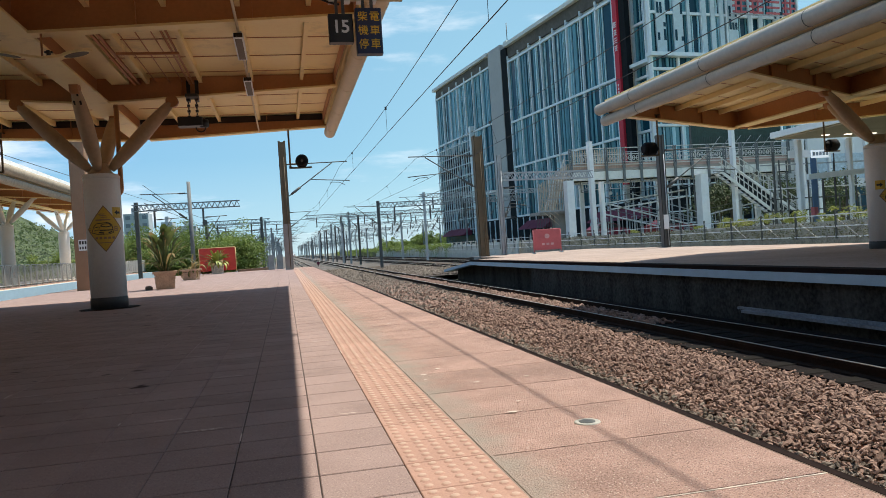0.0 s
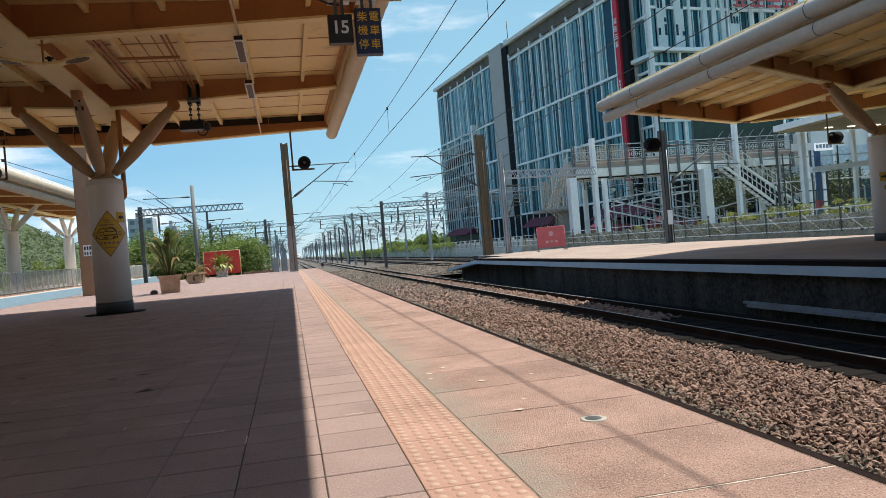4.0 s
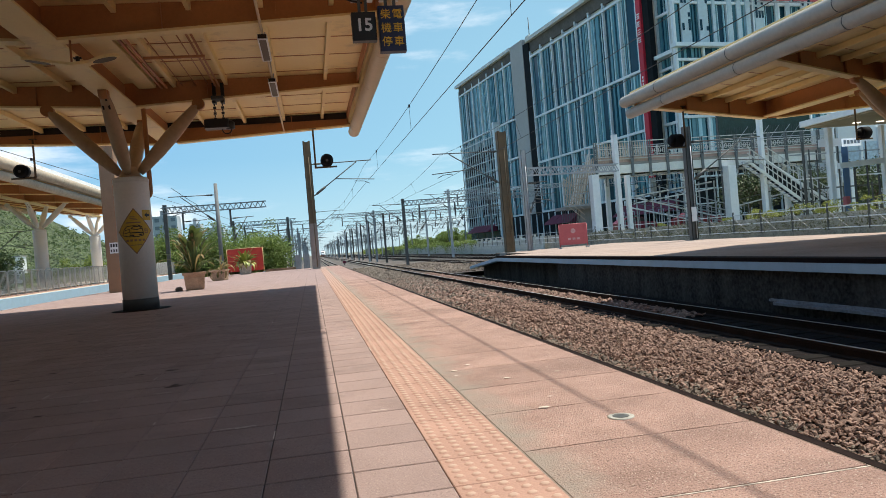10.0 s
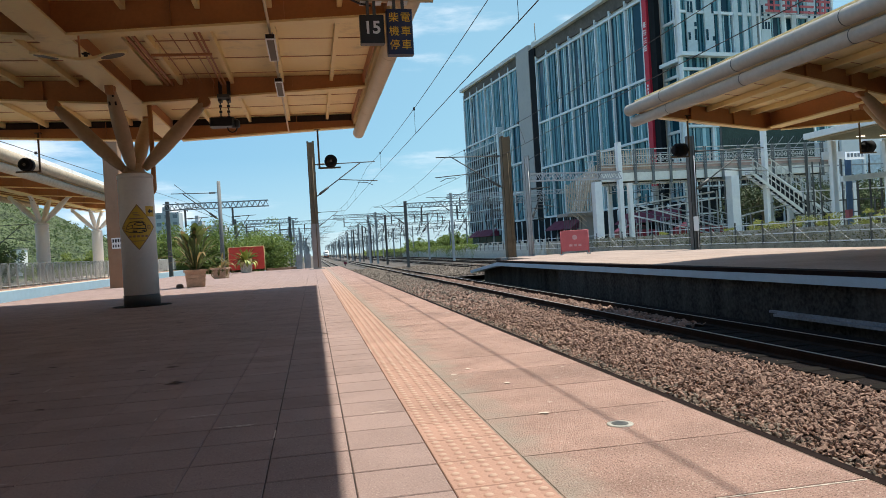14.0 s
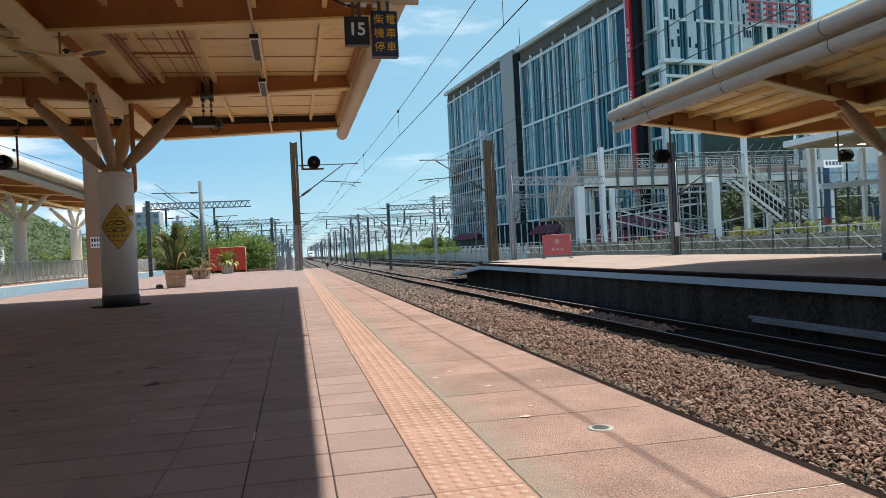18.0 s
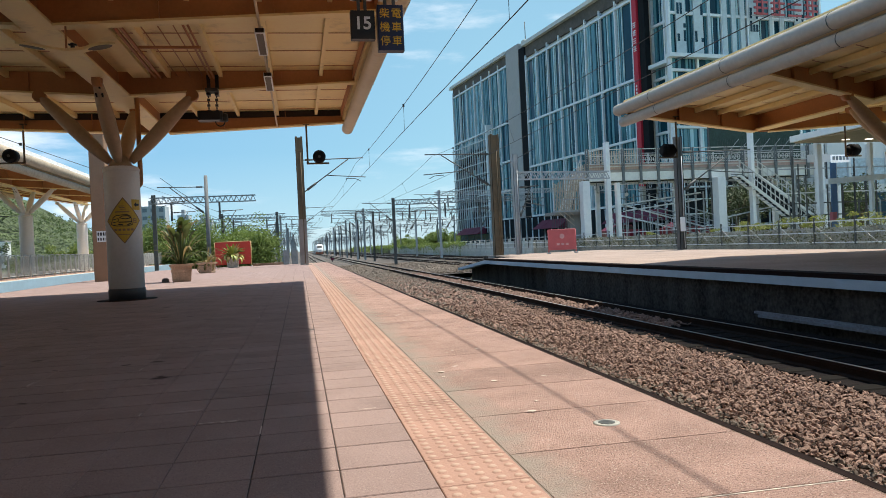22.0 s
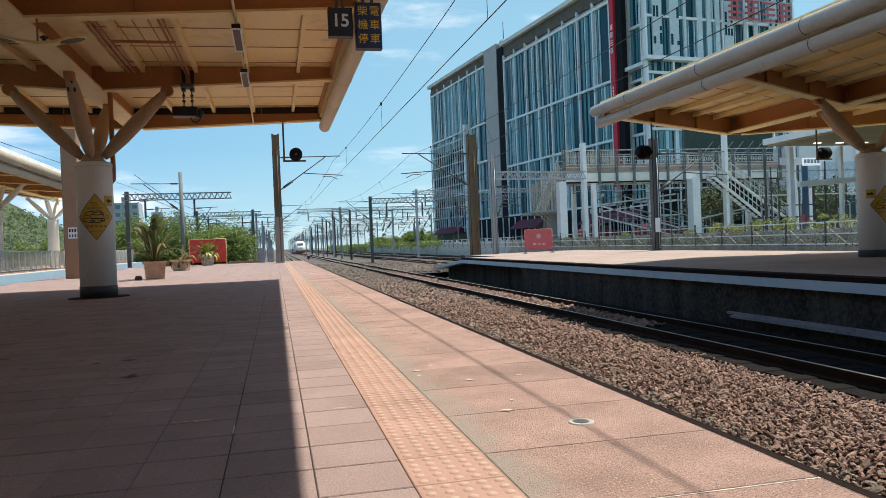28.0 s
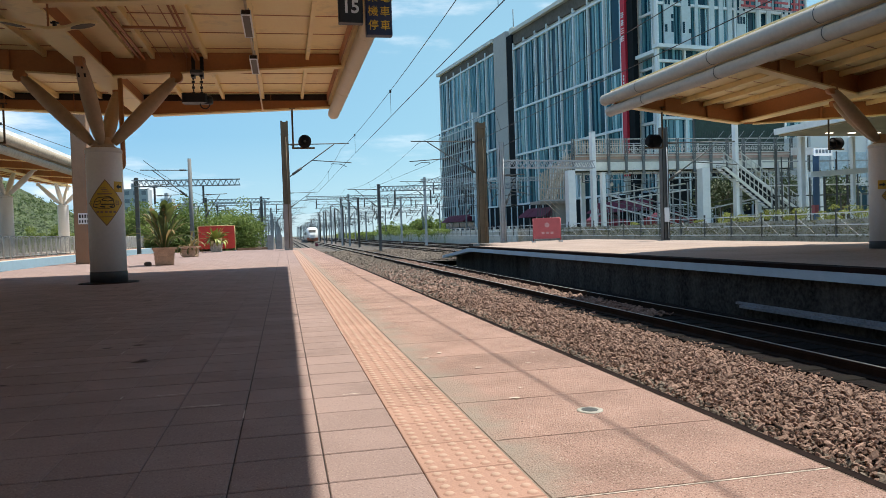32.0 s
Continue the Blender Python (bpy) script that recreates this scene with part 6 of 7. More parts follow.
stair_flight(37.0, 5.6, 43.6, 0.6, -1.4, 0.0 - 0.4, fb)
# dark sheet added as the shade behind the balusters
part("stair_shade_sheet", Geo().add([(37.4, -0.36, 5.3), (43.9, -0.36, 0.5), (46.2, -0.36, 0.5), (46.2, -0.36, 1.2), (40.2, -0.36, 5.3), (37.4, -0.32, 5.3), (43.9, -0.32, 0.5), (46.2, -0.32, 0.5), (46.2, -0.32, 1.2), (40.2, -0.32, 5.3)],
     [(0, 1, 2, 3, 4), (9, 8, 7, 6, 5), (0, 5, 6, 1), (1, 6, 7, 2), (2, 7, 8, 3), (3, 8, 9, 4), (4, 9, 5, 0)]), NEARBLACK, fb, "near black sheet added for the shade inside the stair")
stair_flight(39.4, 5.6, 46.2, 0.9, -0.42, -0.38, fb)
stair_flight(22.2, 3.0, 20.6 + 3.0, 6.2, 0.3, 2.2, fb)
part("landing", Geo().box(21.0, 24.0, 0.0, 2.6, 2.75, 3.0), CONCRETE, fb)
part("landing_post", Geo().box(22.6, 23.5, 0.8, 1.7, 0.3, 2.748), CONCRETE, fb)
for i in range(22):
    part("screen_slat", Geo().box(20.95 + 0.145 * i, 21.01 + 0.145 * i, -0.08, -0.03, 3.0, 5.2 + 0.09 * i), WOODMESH, fb, "beige screen slat" if i == 0 else "")
    part("landing_bar", Geo().box(21.0 + 0.15 * i, 21.035 + 0.15 * i, 0.9, 0.94, 0.4, 2.75), DARKSTEEL, fb)
    part("screen_slat", Geo().box(24.1 + 0.225 * i, 24.2 + 0.225 * i, -0.15, -0.12, 6.4, 7.95), WOODMESH, fb)
for i in range(6):
    part("screen_rail", Geo().bar((20.9, -0.12, 5.4 - 0.42 * i), (22.6, -0.12, 3.9 - 0.42 * i), 0.05), WOODMESH, fb)
    part("screen_rail", Geo().box(21.8, 24.0, -0.2, -0.14, 3.0 + 0.55 * i, 3.06 + 0.55 * i), WOODMESH, fb)
part("landing_rail", Geo().box(20.8, 24.1, -0.22, -0.16, 2.95, 3.05).box(20.8, 24.1, -0.22, -0.16, 3.95, 4.02), STEEL, fb)
# lower truss frames and ramps behind the fence
rp = thing("steel_ramp", "white steel ramp frames under the footbridge", "ramp", at(0, 60, 0))
for x0, z0, x1, z1 in ((27.5, 3.6, 35.8, 1.2), (27.5, 2.6, 35.8, 0.4), (28.0, 2.9, 35.5, 3.7), (28.0, 3.5, 35.5, 4.3), (38.0, 2.0, 45.0, 3.2)):
    part("ramp_member", Geo().bar((x0, 0, z0), (x1, 0, z1), 0.1, 0.12), WHITESTEEL, rp)
    part("ramp_rail", Geo().bar((x0, -0.1, z0 + 0.5), (x1, -0.1, z1 + 0.5), 0.05), BRACKET, rp)
for z0, z1 in ((2.9, 1.0), (3.3, 1.4), (4.2, 1.9), (1.9, 0.5)):
    part("stair_rail", Geo().bar((30.0, -0.6, z0), (37.5, -0.6, z1), 0.07), STEEL, rp)
for i in range(14):
    x = 26.2 + 0.9 * i
    part("hoop_bar", Geo().tube((x, -0.9, 0.3), (x, -0.9, 2.2), 0.03, n=6).tube((x, -0.9, 2.2), (x + 0.45, -0.9, 2.2), 0.03, n=6).tube((x + 0.45, -0.9, 2.2), (x + 0.45, -0.9, 0.3), 0.03, n=6), STEEL, rp)
    part("lamp_ball", Geo().lathe([(0.02, 4.15), (0.12, 4.2), (0.16, 4.32), (0.12, 4.44), (0.02, 4.5)], x, -0.8, 10), WHITE, rp) if i % 5 == 2 else None
for i in range(12):
    x = 27.6 + 0.75 * i
    part("ramp_post", Geo().box(x - 0.05, x + 0.05, 0.15, 0.25, 0.3, 4.4), STEEL, rp)

# parked cars and kiosks under the footbridge
def car(x, y, rz, mat, label):
    t = thing("parked_car", label, "car", at(x, y, 0.35, rz))
    body = [(-2.1, 0.3), (2.1, 0.3), (2.15, 0.7), (1.9, 0.92), (1.1, 0.98), (0.6, 1.42), (-1.0, 1.45), (-1.7, 1.02), (-2.15, 0.95)]
    part("body", Geo().prism(body, -0.82, 0.82), mat, t)
    part("glasshouse", Geo().prism([(0.98, 1.0), (0.55, 1.36), (-0.95, 1.38), (-1.5, 1.04)], -0.835, 0.835), BLACK, t)
    for sx in (-1.3, 1.3):
        for sy in (-0.75, 0.75):
            w_ = part("wheel", Geo().tube((sx, sy - 0.1, 0.32), (sx, sy + 0.1, 0.32), 0.32, n=18), BLACK, t)
            part("rim", Geo().tube((sx, sy - 0.105, 0.32), (sx, sy + 0.105, 0.32), 0.18, n=12), STEEL, w_)


car(35.2, 62.5, 0, material("dark_red_paint", (0.20, 0.015, 0.025), 0.3), "dark red car parked under the footbridge")
car(30.5, 66, 5, material("maroon_paint", (0.16, 0.015, 0.04), 0.3), "maroon car parked by the store")

FARWIN_HALL = material("hall_window", (0.50, 0.60, 0.68), 0.3, vary=0.3, bump=0)
# white platform-level shelter roof beyond the far canopy
SHELTERTAN = material("shelter_soffit_tan", (0.36, 0.28, 0.20), 0.7, vary=0.2, scale=0.8)
sh = thing("station_shelter", "white flat roofed station shelter with lit ceiling", "shelter", at(0, 40, 0))
part("roof", Geo().box(30.3, 46, -28, 0.6, 6.08, 6.45), WHITESTEEL, sh)
part("soffit", Geo().box(30.5, 46, -27.8, 0.4, 5.98, 6.075), SHELTERTAN, sh)
for x, w_ in ((31.9, 0.15), (35.6, 0.1), (37.2, 0.08), (40.0, 0.14)):
    part("post", Geo().box(x - w_, x + w_, 0, 0.25, 0.3, 5.9), WHITESTEEL, sh)
part("girder", Geo().bar((32.0, -0.4, 3.5), (42, -0.4, 4.0), 0.3, 0.34), WHITESTEEL, sh)
for x in (32.6, 34.2, 36.0, 38.0):
    part("ceiling_lamp", Geo().box(x, x + 0.42, -1.3, -1.1, 5.93, 5.975), glowing("lamp_glow", (1.0, 0.9, 0.75), 1.5), sh, "lit ceiling lamp")
part("blue_panel", Geo().box(34.75, 35.15, 2.6, 2.7, 0.4, 5.4), material("blue_panel", (0.05, 0.12, 0.25), 0.4), sh, "dark blue panel")
part("white_panel", Geo().box(33.0, 35.0, 2.45, 2.58, 5.0, 5.5), WHITE, sh, "white lettered panel")
c_rng = random.Random(77)
for i in range(26):
    x, h_ = 31.2 + 0.36 * i + 0.2 * c_rng.random(), c_rng.uniform(1.5, 5.6)
    w_, d_ = c_rng.choice((0.02, 0.03, 0.045)), c_rng.uniform(1.0, 6.0)
    part("partition_post", Geo().box(x - w_, x + w_, d_, d_ + 0.1, 0.3, h_), c_rng.choice((DARKSTEEL, STEEL, WHITESTEEL, DARKGREY)), sh)
for z_ in (1.0, 1.5, 2.3, 3.0, 4.6):
    part("partition_rail", Geo().box(31.2, 42, 3.0, 3.06, z_, z_ + 0.08), c_rng.choice((STEEL, WHITESTEEL, DARKSTEEL)), sh)
part("lit_panel", Geo().box(33.95, 35.25, 1.5, 1.6, 4.85, 5.35), glowing("panel_glow", (0.8, 0.9, 1.0), 0.45), sh, "lit white sign panel")
g = Geo()
for q in range(5):
    g.box(34.0 + 0.25 * q, 34.17 + 0.25 * q, 1.47, 1.499, 5.0, 5.25)
part("panel_lettering", g, material("panel_blue", (0.45, 0.53, 0.66), 0.6), sh)
part("red_box", Geo().box(31.7, 31.98, -1.2, -0.9, 1.1, 1.6), PINKRED, sh, "red hose box")
# added backdrop; the brightness beyond the shelter is put into its white walls
hall = thing("station_hall", "white hall front added as a bright backdrop behind the shelter", "building", at(0, 74, 0))
hw = part("wall", Geo().box(60, 96, 0.3, 8, 0.3, 10.5), WHITE, hall)
for i in range(14):
    x = 60.4 + 2.5 * i
    part("window", Geo().box(x, x + 2.0, 0.2, 0.299, 1.2, 4.4), GLASSD, hw)
    part("window", Geo().box(x, x + 2.0, 0.2, 0.299, 5.4, 8.4), FARWIN_HALL, hw)
    part("pier", Geo().box(x + 2.1, x + 2.4, 0.0, 0.299, 0.3, 10.0), WHITESTEEL, hw)
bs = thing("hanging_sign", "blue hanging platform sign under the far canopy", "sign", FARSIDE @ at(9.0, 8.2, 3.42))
part("case", rounded_box(0.12, 0.9, 0.62, 0.01), material("blue_sign", (0.02, 0.07, 0.28), 0.4), bs)
part("hanger", Geo().box(-0.02, 0.02, -0.02, 0.02, 0.62, 1.4), DARKSTEEL, bs)
ww = thing("green_netting", "dark green debris net over the station wall", "netting", at(39, 63, 0))
part("net", Geo().box(-0.5, 9, 0, 0.2, 6.4, 11.0), material("green_net", (0.03, 0.06, 0.05), 0.8, vary=0.4, scale=2, fine=8), ww)
part("frame", Geo().box(-0.5, 9, 0.21, 0.5, 6.2, 11.0), DARKSTEEL, ww)
for i in range(7):
    part("cable", Geo().bar((-0.3 + 1.1 * i, -0.05, 6.5), (2.4 + 1.1 * i, -0.05, 9.4), 0.04), STEEL, ww)
for i in range(36):
    part("mesh_line", Geo().bar((-0.4 + 0.25 * i, -0.03, 6.5), (-1.6 + 0.25 * i + 1.9, -0.03, 9.4), 0.02), DARKSTEEL, ww)
for x in (-0.3, 4.0, 8.8):
    part("post", Geo().box(x - 0.15, x + 0.15, 0.25, 0.45, 0.3, 6.19), DARKSTEEL, ww)


# ---- plants, trees, hill and the far distance ----
def leaf_cloud(g, cx, cy, cz, rx, ry, rz, n, size, r):
    """Small leaf faces in uneven clumps inside an ellipsoid."""
    clumps = [(r.gauss(0, 0.45), r.gauss(0, 0.45), r.gauss(0, 0.42), r.uniform(0.22, 0.5)) for _ in range(max(6, n // 70))]
    for _ in range(n):
        a, b, c, s = r.choice(clumps)
        d = Vector((r.gauss(0, 1), r.gauss(0, 1), r.gauss(0, 1))).normalized() * s * r.uniform(0.5, 1.0)
        x, y, z = cx + (a + d.x) * rx, cy + (b + d.y) * ry, cz + (c + d.z) * rz
        u = Vector((r.gauss(0, 1), r.gauss(0, 1), r.gauss(0, 0.6))).normalized() * size * r.uniform(0.6, 1.3)
        w = u.cross(Vector((r.gauss(0, 1), r.gauss(0, 1), r.gauss(0, 1)))).normalized() * size * 0.45
        p = Vector((x, y, z))
        g.add([p - u, p + w, p + u, p - w], [(0, 1, 2, 3)])


def raw_part(name, g, mat, parent):
    me = bpy.data.meshes.new(name)
    me.from_pydata(g.v, [], g.f)
    me.materials.append(mat)
    ob = new(name, me)
    ob.parent = parent
    return ob


def tree(x, y, base, h, w, seed, label="bushy green tree beside the line", n=1500, size=0.3, mat=None, skirt=0):
    r = random.Random(seed)
    t = thing("tree", label, "tree", at(x, y, base), group="line side trees")
    tr = Geo()
    tr.tube((0, 0, -0.1), (0.1, 0, h * 0.45), 0.04 * h, 0.025 * h, n=9)
    for k in range(6):
        a = r.uniform(0, 6.28)
        tr.tube((0.08, 0, h * r.uniform(0.25, 0.45)), (math.cos(a) * w * 0.35, math.sin(a) * w * 0.35, h * r.uniform(0.55, 0.8)), 0.02 * h, 0.008 * h, n=6)
    part("trunk", tr, BARK, t)
    g = Geo()
    leaf_cloud(g, 0, 0, h * 0.6, w * 0.62, w * 0.62, h * 0.42, n, size, r)
    leaf_cloud(g, 0, 0, h * 0.3, w * 0.6, w * 0.6, h * 0.28, skirt, size, r)
    raw_part("crown", g, mat or TREELEAF, t)


GREENLEAF = material("green_tree_leaf", (0.115, 0.185, 0.038), 0.6, vary=0.5, scale=0.5, tint=(0.30, 0.39, 0.10), random_piece=0.35, bump=0)
translucent(GREENLEAF)
DARKLEAF = material("dark_tree_leaf", (0.045, 0.075, 0.025), 0.6, vary=0.5, scale=0.5, tint=(0.12, 0.16, 0.05), random_piece=0.3, bump=0)
t_rng = random.Random(21)
for i in range(5, 14):
    x = -22 + 1.35 * i
    tree(x + t_rng.uniform(-0.5, 0.5), 80 + t_rng.uniform(-3, 8), -1.4, 5.5 + t_rng.uniform(-0.9, 0.8) - 0.10 * i, 3.8, 100 + i, n=8500, size=0.14, mat=GREENLEAF, skirt=3500)
for i in range(9):
    tree(42.6 + 2.3 * i, 68 + 1.3 * (i % 3), 0.3, 5.0 + 0.5 * (i % 3), 3.0, 190 + i, "dark green tree behind the footbridge", n=2200, size=0.13, mat=DARKLEAF)
for i in range(16):
    tree(40.0 + 2.0 * i, 290 + t_rng.uniform(-20, 20), -1.4, 5.7 + t_rng.uniform(-1.2, 1.6), 6.0, 160 + i, n=2600, size=0.3, mat=GREENLEAF, skirt=700)


def hedge(x, y0, y1, z0, z1, n, seed, name="hedge", label="creeper hedge over the line side fence", size=0.2, mat=None):
    r = random.Random(seed)
    g = Geo()
    for _ in range(n):
        u = r.random()
        y = y0 + (y1 - y0) * u
        top = z0 + (z1 - z0) * (0.62 + 0.5 * noise.noise((y * 0.45, 2.0, seed)) + 0.2 * noise.noise((y * 1.9, 5.0, seed)))
        p = Vector((x + r.uniform(-0.5, 0.5), y, r.uniform(z0, top)))
        a = Vector((r.gauss(0, 1), r.gauss(0, 1), r.gauss(0, 0.7))).normalized() * size * r.uniform(0.6, 1.3)
        b = a.cross(Vector((r.gauss(0, 1), r.gauss(0, 1), r.gauss(0, 1)))).normalized() * size * 0.5
        g.add([p - a, p + b, p + a, p - b], [(0, 1, 2, 3)])
    me = bpy.data.meshes.new(name)
    me.from_pydata(g.v, [], g.f)
    me.materials.append(mat or TREELEAF)
    tagged(new(name, me), label, "hedge", kind="stuff")


hedge(29.5, 190, 430, -1.3, 2.1, 5200, 3, size=0.34)
def creeper(x, y0, y1, top, n, strands, seed):
    """Leaves heaped on a fence top, with strands that hang down its face."""
    r = random.Random(seed)
    g = Geo()

    def blade(p, size):
        a = Vector((r.gauss(0, 1), r.gauss(0, 1), r.gauss(0, 0.7))).normalized() * size * r.uniform(0.6, 1.3)
        b = a.cross(Vector((r.gauss(0, 1), r.gauss(0, 1), r.gauss(0, 1)))).normalized() * size * 0.5
        g.add([p - a, p + b, p + a, p - b], [(0, 1, 2, 3)])

    for _ in range(n):
        y = r.uniform(y0, y1)
        crown = top + 0.35 * noise.noise((y * 0.3, 2.0, seed)) + 0.2 * noise.noise((y * 1.1, 7.0, seed))
        deep = max(0.25, 0.6 + 0.9 * noise.noise((y * 0.22, 9.0, seed)))
        blade(Vector((x + r.uniform(-0.35, 0.35), y, crown - deep * r.random() ** 1.4)), 0.13)
    for _ in range(strands):
        y = r.uniform(y0, y1)
        down = r.uniform(0.6, 2.2)
        for k in range(int(down * 14)):
            blade(Vector((x + r.uniform(-0.1, 0.05), y + 0.12 * math.sin(k * 0.4) + r.uniform(-0.1, 0.1), top - 0.3 - k / 14)), 0.08)
    me = bpy.data.meshes.new("fence_creeper")
    me.from_pydata(g.v, [], g.f)
    me.materials.append(GREENLEAF)
    tagged(new("fence_creeper", me), "green creeper heaped over the slat fence", "creeper", kind="stuff")


creeper(21.7, 96, 250, 0.95, 8000, 190, 13)
hedge(23.6, 98, 185, -1.3, 0.5, 3200, 17, "undergrowth", "dark undergrowth behind the slat fence", 0.2, DARKLEAF)
SLATGREY = material("slat_grey", (0.60, 0.62, 0.585), 0.8, vary=0.25, stain=0.5)
sf = thing("slat_fence", "pale grey concrete slat fence overgrown with creeper", "fence", at(22.1, 0, -1.4))
RAIL_MESH = Geo().box(-0.04, 0.04, 0.1, 2.5, 0.0, 0.2).mesh("rail", SLATGREY)
SLAT_MESH = Geo().box(-0.03, 0.03, 0.0, 0.24, 0.3, 1.9).mesh("slat", SLATGREY)
for i in range(44):
    y = 68 + 2.6 * i
    part("post", Geo().box(-0.1, 0.1, y - 0.1, y + 0.1, 0, 2.35), SLATGREY, sf)
    part("rail", RAIL_MESH, None, sf, at=at(0, y, 0.1))
    part("rail", RAIL_MESH, None, sf, at=at(0, y, 1.9))
    for q in range(6):
        part("slat", SLAT_MESH, None, sf, at=at(0, y + 0.2 + q * 0.4, 0))

hedge(-16.5, 84, 200, -1.4, 2.2, 3000, 4, label="green bushes along the tracks", size=0.3)
WEED = material("dry_weed", (0.075, 0.08, 0.035), 0.8, vary=0.5, tint=(0.20, 0.195, 0.10), random_piece=0.4, bump=0)
YELLOWLEAF = material("shrub_leaf", (0.17, 0.22, 0.04), 0.6, vary=0.5, tint=(0.44, 0.45, 0.12), random_piece=0.3, bump=0)
translucent(YELLOWLEAF)
translucent(WEED, 0.3)


hedge(22.3, 17, 62, 0.0, 1.1, 7500, 23, "fence_weeds", "straggling weeds and vines along the rail fence", 0.05, WEED)


def shrub(x, y, w, h, seed):
    r = random.Random(seed)
    t = thing("shrub", "yellow green shrub behind the fence", "shrub", at(x, y, 0.35), group="shrubs behind the fence")
    st = Geo()
    for k in range(5):
        a = r.uniform(0, 6.28)
        st.tube((0, 0, -0.05), (math.cos(a) * w * 0.3, math.sin(a) * w * 0.3, h * 0.7), 0.02, 0.008, n=5)
    part("stem", st, BARK, t)
    g = Geo()
    leaf_cloud(g, 0, 0, h * 0.55, w * 0.6, w * 0.6, h * 0.42, 430, 0.06, r)
    raw_part("crown", g, YELLOWLEAF, t)


for i, (y, w, h) in enumerate(((47.6, 1.6, 0.9), (39.5, 1.3, 0.8), (37.4, 1.8, 1.25), (35.4, 1.2, 1.0), (33.6, 1.9, 1.3), (32.0, 1.4, 1.0), (30.4, 1.6, 1.2), (28.6, 1.3, 1.1), (27.3, 1.7, 1.3), (25.2, 1.3, 1.0))):
    shrub(24.0 + 0.35 * (i % 3), y, w, h * 0.82, 40 + i)

# wooded hill
HILLLEAF = material("hill_leaf", (0.10, 0.142, 0.058), 0.8, vary=0.35, scale=0.1, tint=(0.18, 0.23, 0.095), random_piece=0.25, bump=0)
translucent(HILLLEAF, 0.3)
g = Geo()
nx, ny = 140, 48
vs = []
for j in range(ny):
    for i in range(nx):
        x, y, j_ = -330 + i * 2.3, 255 + j * 4.5, j / 2
        px = (x + 208) / 86.0
        ridge = 68 * math.exp(-px * px * 0.855) * (0.5 + 0.5 * math.sin(min(1, j_ / 9.0) * math.pi / 2))
        if j_ > 14:
            ridge *= max(0, 1 - (j_ - 13) / 10)
        ridge *= min(1.0, j_ / 5.0)
        z = -1.5 + ridge + (3.2 * noise.noise((x * 0.06, y * 0.06, 0)) + 1.8 * noise.noise((x * 0.21, y * 0.21, 5)) + 1.3 * noise.noise((x * 0.5, y * 0.4, 9))) * min(1, j_ / 3.0)
        vs.append((x, y, z))
g.add(vs, [(a + b * nx, a + 1 + b * nx, a + 1 + (b + 1) * nx, a + (b + 1) * nx) for b in range(ny - 1) for a in range(nx - 1)], True)
solid("wooded_hill", g, HILLGREEN, "hill covered in green woods beyond the station", "hill", kind="structure")
h_rng = random.Random(61)
g = Geo()
for _ in range(26000):
    x, y, z = vs[h_rng.randrange(2, ny // 2) * nx + h_rng.randrange(nx)]
    if z < 1.0:
        continue
    p = Vector((x + h_rng.uniform(-1.2, 1.2), y + h_rng.uniform(-2, 2), z + h_rng.uniform(0.0, 1.1)))
    a = Vector((h_rng.gauss(0, 1), h_rng.gauss(0, 1), h_rng.gauss(0, 0.8))).normalized() * h_rng.uniform(0.3, 0.62)
    b = a.cross(Vector((h_rng.gauss(0, 1), h_rng.gauss(0, 1), h_rng.gauss(0, 1)))).normalized() * h_rng.uniform(0.25, 0.45)
    g.add([p - a, p + b, p + a, p - b], [(0, 1, 2, 3)])
me = bpy.data.meshes.new("hill_foliage")
me.from_pydata(g.v, [], g.f)
me.materials.append(HILLLEAF)
tagged(new("hill_foliage", me), "tree tops on the wooded hill", "foliage", kind="stuff")
FARWIN = material("far_window", (0.16, 0.20, 0.24), 0.4, vary=0.2, bump=0)
# house and bushes at the foot of the hill
hs = thing("house", "small white house at the foot of the wooded hill", "house", at(-96.3, 262, -1.4))
hw = part("wall", Geo().box(-2.4, 2.4, 0, 5.5, 0, 9.6), WHITE, hs)
part("roof", Geo().box(-2.7, 2.7, -0.3, 5.8, 9.6, 9.95), PLAIN, hs)
for z in (2.4, 6.0):
    for x in (-1.2, 1.2):
        part("window", Geo().box(x - 0.5, x + 0.5, -0.04, 0.02, z, z + 1.3), FARWIN, hw)
tree(-41.8, 110, -1.4, 6.6, 3.0, 301, "dark tree at the foot of the hill", n=3200, size=0.2, mat=DARKLEAF, skirt=900)
for i, (x, h) in enumerate(((-45.5, 3.6), (-38.0, 2.8), (-35.0, 3.4), (-32.4, 4.1), (-30.2, 4.5), (-28.0, 3.6), (-25.6, 3.9), (-23.0, 3.7), (-20.4, 4.3))):
    tree(x, 110 + 1.7 * (i % 3), -1.4, h, 3.4, 310 + i, "yellow green bush at the foot of the hill", n=2400, size=0.2, skirt=800)

# distant blocks of flats


def far_block(x, y, w, h, seed):
    r = random.Random(seed)
    t = thing("apartment_block", "pale grey apartment block far down the line", "building", at(x, y, -1.4), group="far blocks")
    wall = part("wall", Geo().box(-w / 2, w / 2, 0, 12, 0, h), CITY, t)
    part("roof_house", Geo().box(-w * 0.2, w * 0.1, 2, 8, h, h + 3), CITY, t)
    for a in range(int(w / 4)):
        for b in range(int(h / 4)):
            part("window", Geo().box(-w / 2 + 1 + a * 4, -w / 2 + 3.2 + a * 4, -0.06, 0.02, 1.5 + b * 4, 3.4 + b * 4), FARWIN, wall)


